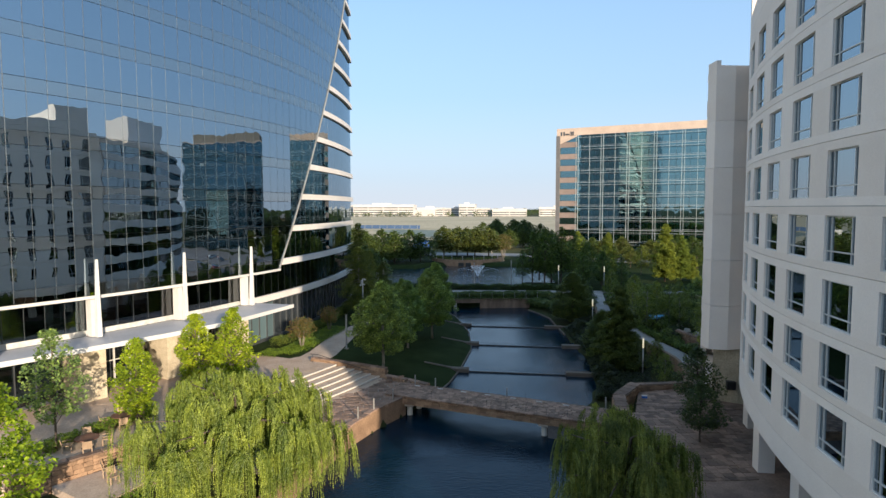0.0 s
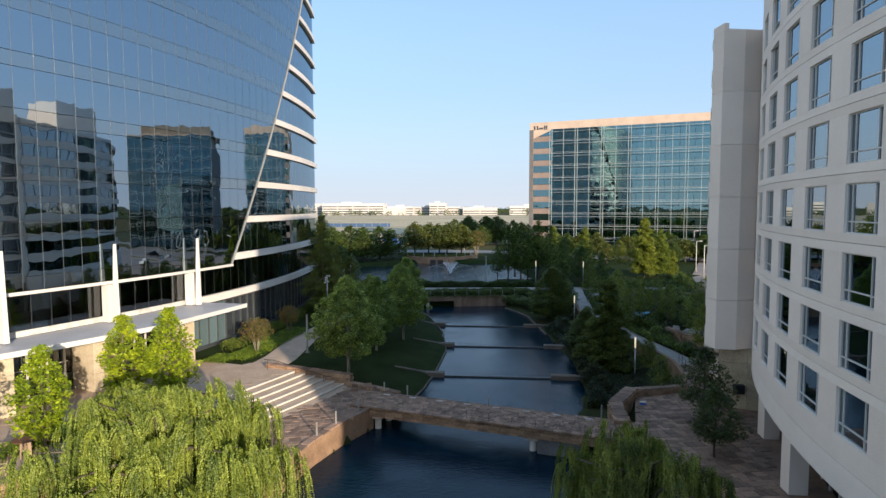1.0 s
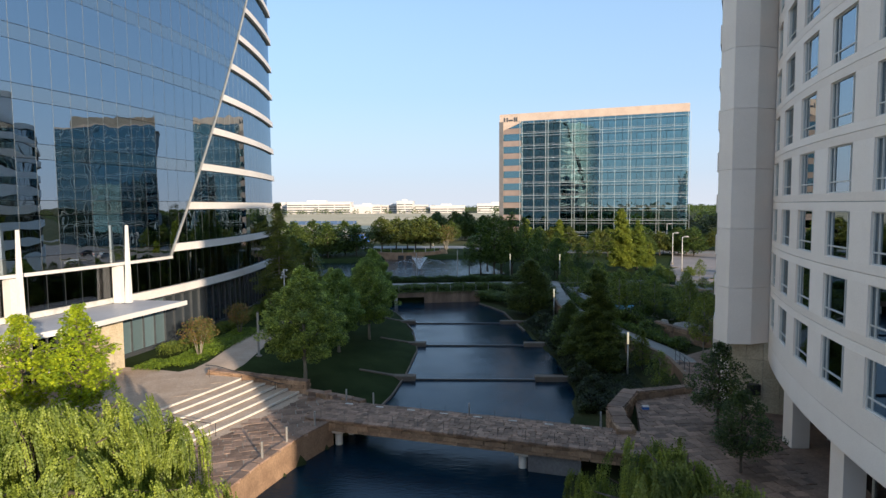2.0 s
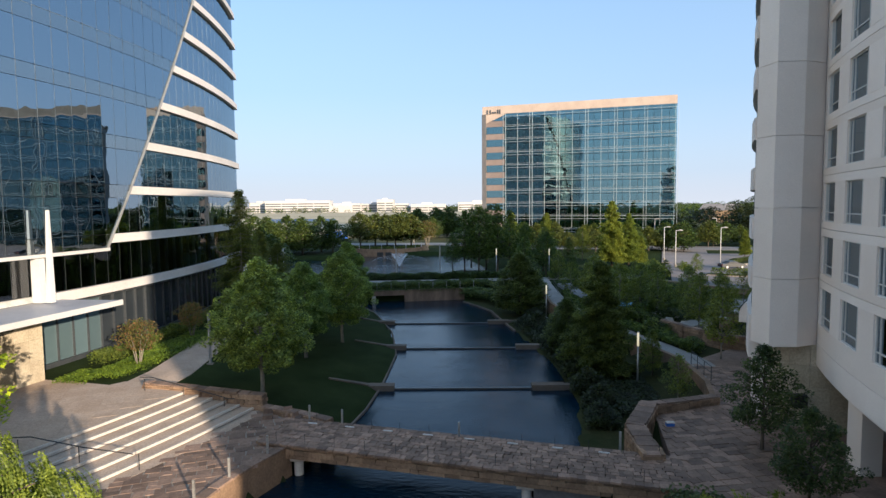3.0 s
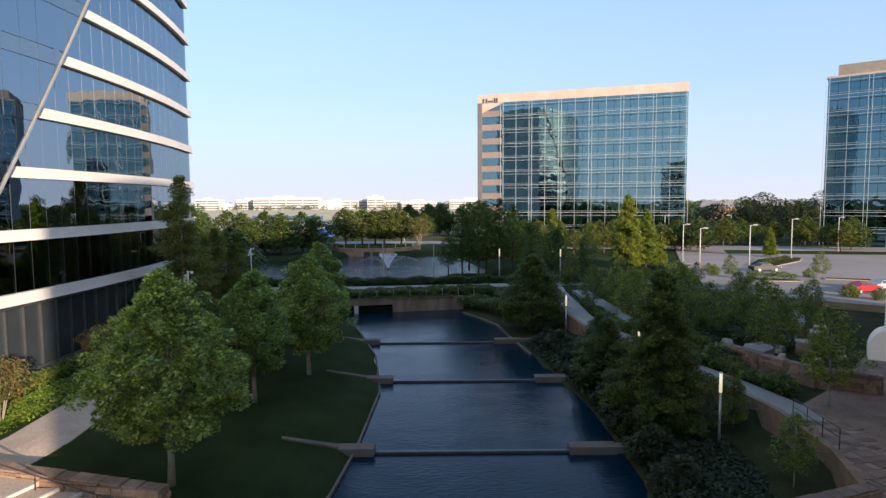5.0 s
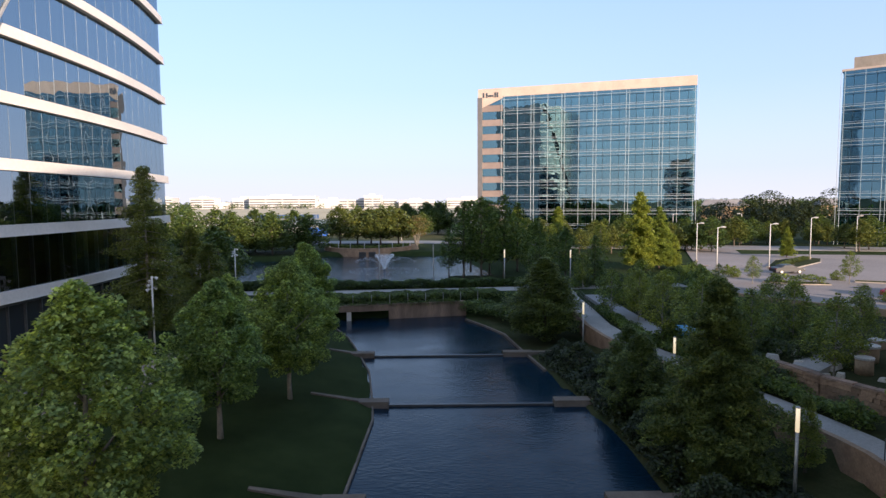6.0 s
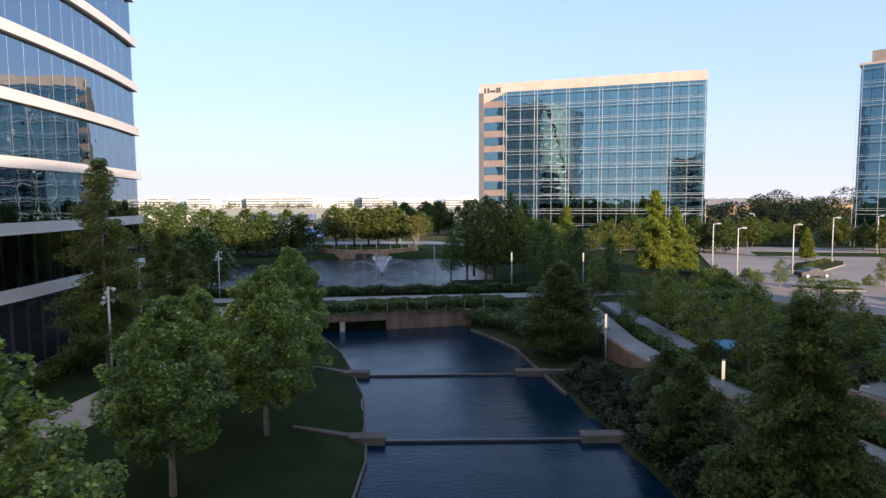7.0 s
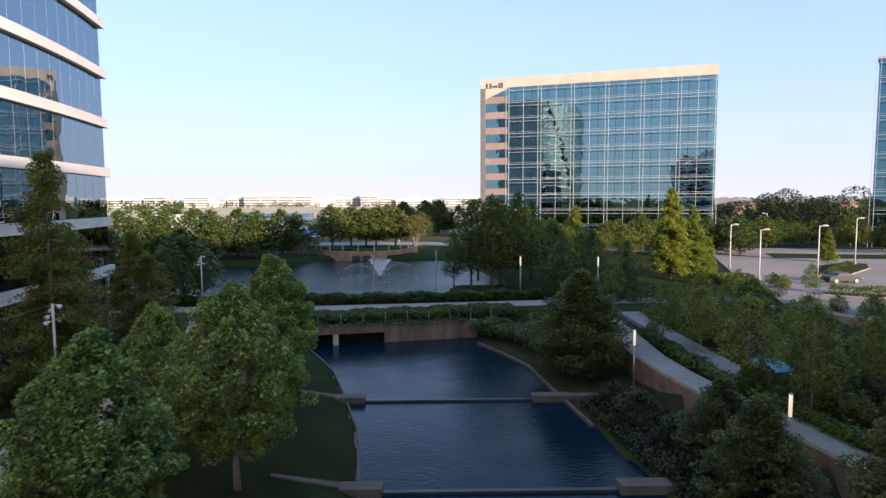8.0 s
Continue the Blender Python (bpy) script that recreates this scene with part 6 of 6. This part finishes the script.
for x, y in ((-10.9, 55.3), (-8.8, 54.5), (-12.0, 50.6), (-13.0, 47.9), (-13.7, 45.6), (6.4, 50.9), (-2.0, 52.4)):
    solid("marker_post", M().box(x - 0.05, x + 0.05, y - 0.05, y + 0.05, LOW - 0.05, LOW + 1.0), POLE, "thin grey marker post on the stone edge", "post", "marker posts")
for x, y, a in ((-13.6, 55.9, 10), (-12.4, 56.4, 35), (-11.6, 55.5, 70)):
    st = thing("stone_bench", (x, y, LOW - 0.02), "rough stone block used as a bench", "bench", "stone benches", turn=a)
    st.scale = (0.6, 0.6, 0.5)
    part("block", M().hexa([(-0.5, -0.4, 0), (0.5, -0.42, 0), (0.48, 0.4, 0), (-0.5, 0.38, 0), (-0.46, -0.36, 0.48), (0.45, -0.38, 0.52), (0.43, 0.36, 0.5), (-0.47, 0.35, 0.47)]), FLAG, st)
    part("back", M().hexa([(-0.48, 0.28, 0.47), (0.46, 0.28, 0.5), (0.46, 0.46, 0.5), (-0.48, 0.46, 0.47), (-0.44, 0.34, 1.05), (0.4, 0.34, 1.0), (0.4, 0.48, 1.0), (-0.44, 0.48, 1.05)]), FLAG, st)
WOOD = rough("patio_wood", (0.10, 0.045, 0.028), (0.19, 0.09, 0.055), 1.5, 20, 0.6, 0.2, stretch=(1, 6, 1))


WICKER = rough("wicker", (0.28, 0.19, 0.12), (0.4, 0.29, 0.19), 2, 30, 0.8, 0.4)


def patio_chair(x, y, a, z=HIGH + 0.02):
    c = thing("patio_chair", (x, y, z), "tan slatted patio armchair", "chair", "patio chairs", turn=a)
    for dx in (-0.25, 0.25):
        for dy in (-0.25, 0.25):
            part("leg", M().box(dx - 0.03, dx + 0.03, dy - 0.03, dy + 0.03, 0, 0.42), WICKER, c)
    part("seat", M().box(-0.28, 0.28, -0.28, 0.28, 0.42, 0.47), WICKER, c)
    part("backrest", M().hexa([(-0.28, 0.24, 0.47), (0.28, 0.24, 0.47), (0.28, 0.29, 0.47), (-0.28, 0.29, 0.47), (-0.27, 0.36, 0.95), (0.27, 0.36, 0.95), (0.27, 0.4, 0.95), (-0.27, 0.4, 0.95)]), WICKER, c)
    for dx in (-0.3, 0.3):
        part("armrest", M().box(dx - 0.03, dx + 0.03, -0.25, 0.3, 0.62, 0.66), WICKER, c)


for x, y in ((-29.3, 35.0), (-29.9, 39.3)):
    t = thing("patio_table", (x, y, HIGH), "round dark wooden patio table", "table", "patio tables")
    part("tabletop", M().tube([(0, 0, 0.7), (0, 0, 0.75)], 0.75, 18), WOOD, t)
    part("pedestal", M().tube([(0, 0, 0.05), (0, 0, 0.7)], [0.09, 0.06], 8), DARKM, t)
    part("foot", M().tube([(0, 0, 0), (0, 0, 0.05)], 0.35, 14), DARKM, t)
    for k in range(4):
        a = math.radians(40 + 90 * k)
        patio_chair(x + 1.15 * math.cos(a), y + 1.15 * math.sin(a), 40 + 90 * k - 90)
patio_chair(-25.6, 32.6, 60, LOW)
patio_chair(-26.6, 33.4, 130, LOW)
solid("patio", M().prism([(-32, 30), (-30.8, 30.4), (-29.6, 32.1), (-27.1, 36.1), (-25.2, 39.2), (-24, 42), (-27, 44), (-33, 40)], 1.2, HIGH + 0.02), PAVE, "brown paved patio", "pavement", kind="structure")
solid("lower_patio", M().prism([(-29.0, 31.6), (-26.6, 35.6), (-23.4, 34.2), (-24.4, 29.6)], 1.0, LOW), PAVE, "paved lower patio below the stone wall", "pavement", kind="structure")
cl = thing("cooler_box", (10.1, 53.9, 1.87), "small blue box with a white lid on the plaza", "box")
cl.scale = (0.55, 0.55, 0.5)
part("body", M().box(-0.4, 0.4, -0.25, 0.25, 0, 0.45), BLUEP, cl)
part("lid", M().box(-0.42, 0.42, -0.27, 0.27, 0.45, 0.55), PALE, cl)
pt = thing("planter_pot", (13.9, 47.6, 1.87), "round dark planter at the foot of a tree", "planter")
part("pot", M().tube([(0, 0, 0), (0, 0, 0.5)], [0.5, 0.65], 16), DARKM, pt)
fl = thing("wall_light", (17.2, 53.5, 3.1), "small dark square fitting on the stone base", "light")
part("housing", M().box(-0.35, 0.35, -0.15, 0.35, 0, 0.7), DARKM, fl)

DULLBLUE = rough("blue_sheeting", (0.03, 0.07, 0.15), (0.05, 0.10, 0.2), 0.1, 2, 0.7, 0.1)
# blue features beyond the pond
for x, y, w, mt, lab in ((-110, 453, 50, DULLBLUE, "long low blue fence in the dry field"), (-44, 240, 8, BLUEP, "blue canopy cloth beyond the road")):
    b = thing("fence", (x, y, 2.2), lab, "fence")
    part("panel", M().box(-w / 2, w / 2, 0, 0.4, 0.2, 3.0), mt, b)
    for k in range(int(w / 6) + 1):
        part("post", M().box(-w / 2 + 6 * k, -w / 2 + 6 * k + 0.2, -0.1, 0.0, 0, 3.1), POLE, b)


# ---- stone pieces ----
def inside(poly, x, y):
    c = False
    for (x0, y0), (x1, y1) in zip(poly, poly[1:] + poly[:1]):
        if (y0 > y) != (y1 > y) and x < (x1 - x0) * (y - y0) / (y1 - y0) + x0:
            c = not c
    return c


prng = random.Random(11)
slabs = []
for k in range(5):
    w = [prng.uniform(-0.05, 0.05) for _ in range(8)]
    slabs.append(M().hexa([(-0.5 + w[0], -0.5 + w[1], -0.1), (0.5 + w[2], -0.5 + w[3], -0.1), (0.5 + w[4], 0.5 + w[5], -0.1), (-0.5 + w[6], 0.5 + w[7], -0.1),
                           (-0.485 + w[0], -0.485 + w[1], 0), (0.485 + w[2], -0.485 + w[3], 0), (0.485 + w[4], 0.485 + w[5], 0), (-0.485 + w[6], 0.485 + w[7], 0)]).mesh("flagstone", FLAG))


def flagging(parent, poly, z, size, turn, most):
    """Lays uneven flagstones in courses over a plan outline (in the parent's own axes)."""
    xs, ys = [p[0] for p in poly], [p[1] for p in poly]
    cx, cy = sum(xs) / len(xs), sum(ys) / len(ys)
    R = max(max(xs) - min(xs), max(ys) - min(ys))
    c, s_ = math.cos(turn), math.sin(turn)
    v, n, rest = -R, 0, M()
    while v < R:
        h = size * prng.uniform(0.6, 1.2)
        u = -R + prng.uniform(0, size)
        while u < R:
            w = size * prng.uniform(0.6, 1.6)
            x, y = cx + c * (u + w / 2) - s_ * (v + h / 2), cy + s_ * (u + w / 2) + c * (v + h / 2)
            if inside(poly, x, y):
                at = pose(x, y, z + prng.uniform(-0.014, 0.014), prng.uniform(-0.8, 0.8), prng.uniform(-0.8, 0.8), math.degrees(turn) + prng.uniform(-7, 7)) @ Matrix.Diagonal((w - 0.014, h - 0.014, 1, 1))
                if n < most:
                    ob = new("flagstone", slabs[prng.randrange(5)])
                    ob.parent = parent
                    ob.matrix_parent_inverse = Matrix.Identity(4)
                    ob.matrix_basis = at
                else:
                    me = slabs[prng.randrange(5)]
                    rest.add([at @ q.co for q in me.vertices], [tuple(f.vertices) for f in me.polygons])
                n += 1
            u += w
        v += h
    if rest.v:
        part("flagstone", rest, FLAG_REST, parent)["kind"] = "stuff"


flagging(bridge, [(-0.6, -1.7), (21.5, -1.7), (21.5, 1.7), (-0.6, 1.7)], 1.95, 0.36, 0.0, 290)
rockm = []
for k in range(6):
    q = [prng.uniform(-0.08, 0.08) for _ in range(16)]
    rockm.append(M().hexa([(-0.5 + q[0], -0.5, -0.5 + q[1]), (0.5 + q[2], -0.5, -0.5 + q[3]), (0.5 + q[4], 0.4, -0.5), (-0.5, 0.4, -0.5 + q[5]), (-0.5 + q[6], -0.5 + q[7], 0.5 + q[8]), (0.5 + q[9], -0.5, 0.5 + q[10]), (0.5, 0.4, 0.5 + q[11]), (-0.5 + q[12], 0.4, 0.5)]).mesh("stone", RUBBLE))


def facing(parent, a, b, z0, z1, size, inv=None):
    """Rough stones laid against one face of a wall, from a to b in plan (face to the right of the way)."""
    a, b = Vector(a), Vector(b)
    L = (b - a).length
    d = (b - a) / L
    ang = math.degrees(math.atan2(d.y, d.x))
    nr = Vector((d.y, -d.x))
    z = z0
    while z < z1 - 0.05:
        h = min(size * prng.uniform(0.5, 0.95), z1 - z)
        u = 0.0
        while u < L - 0.05:
            w = min(size * prng.uniform(0.8, 2.2), L - u)
            p = a + d * (u + w / 2) + nr * prng.uniform(-0.05, -0.01)
            ob = new("stone", rockm[prng.randrange(6)])
            ob.parent = parent
            if inv:
                ob.matrix_parent_inverse = inv
            ob.matrix_basis = pose(p.x, p.y, z + h / 2, 0, 0, ang) @ Matrix.Diagonal((w - 0.025, 0.26, h - 0.025, 1))
            u += w
        z += h


facing(bridge, (-0.6, -1.62), (21.5, -1.62), 1.12, 1.93, 0.42)
facing(bridge, (21.5, 1.62), (-0.6, 1.62), 1.12, 1.93, 0.46)


def stone_faced(name, pts, width, z0, z1, label, size=0.4, both=True):
    """A wall of rough stones: a core with stones on its faces and a rough coping."""
    t = thing(name, (pts[0][0], pts[0][1], z0), label, "wall", kind="structure")
    inv = t.matrix_basis.inverted()
    tops = z1 if isinstance(z1, (list, tuple)) else [z1] * len(pts)
    q = part("core", M().wall(pts, width - 0.1, z0, [h - 0.08 for h in tops]), RUBBLE, t)
    q.matrix_parent_inverse = inv
    for (a, b), (h0, h1) in zip(zip(pts, pts[1:]), zip(tops, tops[1:])):
        a, b = Vector(a), Vector(b)
        d = (b - a).normalized()
        nr = Vector((d.y, -d.x)) * width / 2
        n = max(1, int((b - a).length / 2.2))
        for i in range(n):
            p0, p1 = a.lerp(b, i / n), a.lerp(b, (i + 1) / n)
            hh = min(h0 + (h1 - h0) * (i + 0.5) / n, max(h0, h1))
            facing(t, p0 + nr, p1 + nr, z0 + 0.05, hh - 0.07, size, inv)
            if both:
                facing(t, p1 - nr, p0 - nr, z0 + 0.05, hh - 0.07, size, inv)
        u, L = 0.0, (b - a).length
        ang = math.degrees(math.atan2(d.y, d.x))
        while u < L - 0.05:
            w = min(prng.uniform(0.5, 1.1), L - u)
            p = a + d * (u + w / 2)
            ob = new("coping_stone", slabs[prng.randrange(5)])
            ob.parent = t
            ob.matrix_parent_inverse = inv
            ob.matrix_basis = pose(p.x, p.y, h0 + (h1 - h0) * (u + w / 2) / L + prng.uniform(0, 0.02), 0, math.degrees(math.atan2(h0 - h1, L)), ang) @ Matrix.Diagonal((w - 0.02, width + 0.08, 1, 1))
            u += w
    return t


stone_faced("quay_wall", [(-11.3, 52.0), (-12.9, 48.3), (-13.9, 44.9), (-14.6, 41.0), (-15.2, 36.0)], 0.5, -0.3, 1.8, "rough brown stone quay wall along the water", 0.5, False)
stone_faced("patio_wall", [(-30.6, 30.0), (-29.4, 31.9), (-26.9, 35.9), (-25.0, 39.0)], 0.5, 1.1, HIGH + 0.2, "low tan stone terrace wall of the patio", 0.34)
stone_faced("garden_wall", [(-22.7, 59.2), (-19.6, 58.5), (-14.3, 57.6)], 0.55, 1.5, [3.1, 3.0, 2.7], "low brown stone retaining wall beside the steps", 0.34)
stone_faced("garden_wall", [(-14.3, 57.4), (-11.4, 56.0), (-9.6, 54.9)], 0.5, 0.6, 2.05, "low brown stone wall by the bridge", 0.36)
stone_faced("garden_wall", [(9.7, 56.3), (7.7, 52.6), (7.6, 49.2)], 0.95, 0.3, [2.55, 2.5, 2.2], "broad brown stone wall round the plaza", 0.4)
stone_faced("garden_wall", [(14.5, 57.95), (9.9, 56.15)], 0.55, 0.2, [2.35, 2.5], "tan stone plaza wall", 0.4)
stone_faced("garden_wall", [(18.9, 79.8), (19.85, 76.3), (21.6, 72.6), (24.5, 70.8)], 0.5, 1.6, 3.05, "tan stone garden wall beside the walk", 0.4)
lowt = thing("flagstone_paving", (-15, 50, LOW - 0.03), "uneven brown flagstone paving of the lower terrace", "paving", kind="structure")
flagging(lowt, [(x + 15, y - 50) for x, y in ([(step_x(y, 6) - 0.25, y) for y in (38, 42, 46, 50, 54, 57.4)] + [(-14.3, 57.2), (-11.5, 55.6), (-11.3, 52.2), (-12.9, 48.5), (-13.9, 45.0), (-14.6, 41)])], 0.02, 0.6, 0.35, 290)
rightt = thing("flagstone_paving", (14, 50, 1.87), "brown flagstone paving of the hotel plaza", "paving", kind="structure")
flagging(rightt, [(x - 14, y - 50) for x, y in [(8.4, 38), (8.5, 48.6), (10.2, 55.6), (14.4, 57.5), (15.8, 62), (16.4, 67.2), (19, 66), (17, 58), (14.6, 55), (17.5, 52.6), (15.5, 44), (14, 38)]], 0.03, 0.6, 0.2, 290)

# light strips and thin rods along the bridge
for i in range(9):
    q = part("light_strip", M().box(0.9 + 2.35 * i, 1.45 + 2.35 * i, 1.28, 1.36, 1.95, 2.0), WHITE, bridge, "short white light strip" if i == 0 else "")
for i in range(24):
    y = 1.5 if i % 2 else -1.5
    part("rod", M().tube([(0.5 + 0.86 * i, y, 1.9), (0.5 + 0.86 * i, y, 2.5)], 0.014, 5), DARKM, bridge, "thin dark upright rod" if i == 0 else "")

# square paving slabs of the upper plaza
plazat = thing("plaza_paving", (-26, 50, HIGH - 0.012), "warm beige square paving slabs of the plaza", "paving", kind="structure")
PAVE_SLAB = rough("paving_slab", (0.41, 0.305, 0.225), (0.52, 0.405, 0.315), 0.6, 10, 0.88, 0.2, obj=0.05)
slab = M().hexa([(-0.5, -0.5, -0.02), (0.5, -0.5, -0.02), (0.5, 0.5, -0.02), (-0.5, 0.5, -0.02), (-0.4995, -0.4995, 0.012), (0.4995, -0.4995, 0.012), (0.4995, 0.4995, 0.012), (-0.4995, 0.4995, 0.012)]).mesh("paving_slab", PAVE_SLAB)
count = 0
for j in range(-16, 10):
    for i in range(-12, 10):
        a = math.radians(22)
        u, v = i * 1.22, j * 1.22
        x, y = -26 + u * math.cos(a) - v * math.sin(a), 50 + u * math.sin(a) + v * math.cos(a)
        if count < 300 and y > 43 and all(inside(plaza_outline, x + dx, y + dy) for dx in (-0.7, 0.7) for dy in (-0.7, 0.7)):
            ob = new("paving_slab", slab)
            ob.parent = plazat
            ob.matrix_basis = pose(x + 26, y - 50, 0, 0, 0, 22) @ Matrix.Diagonal((1.212, 1.212, 1, 1))
            count += 1
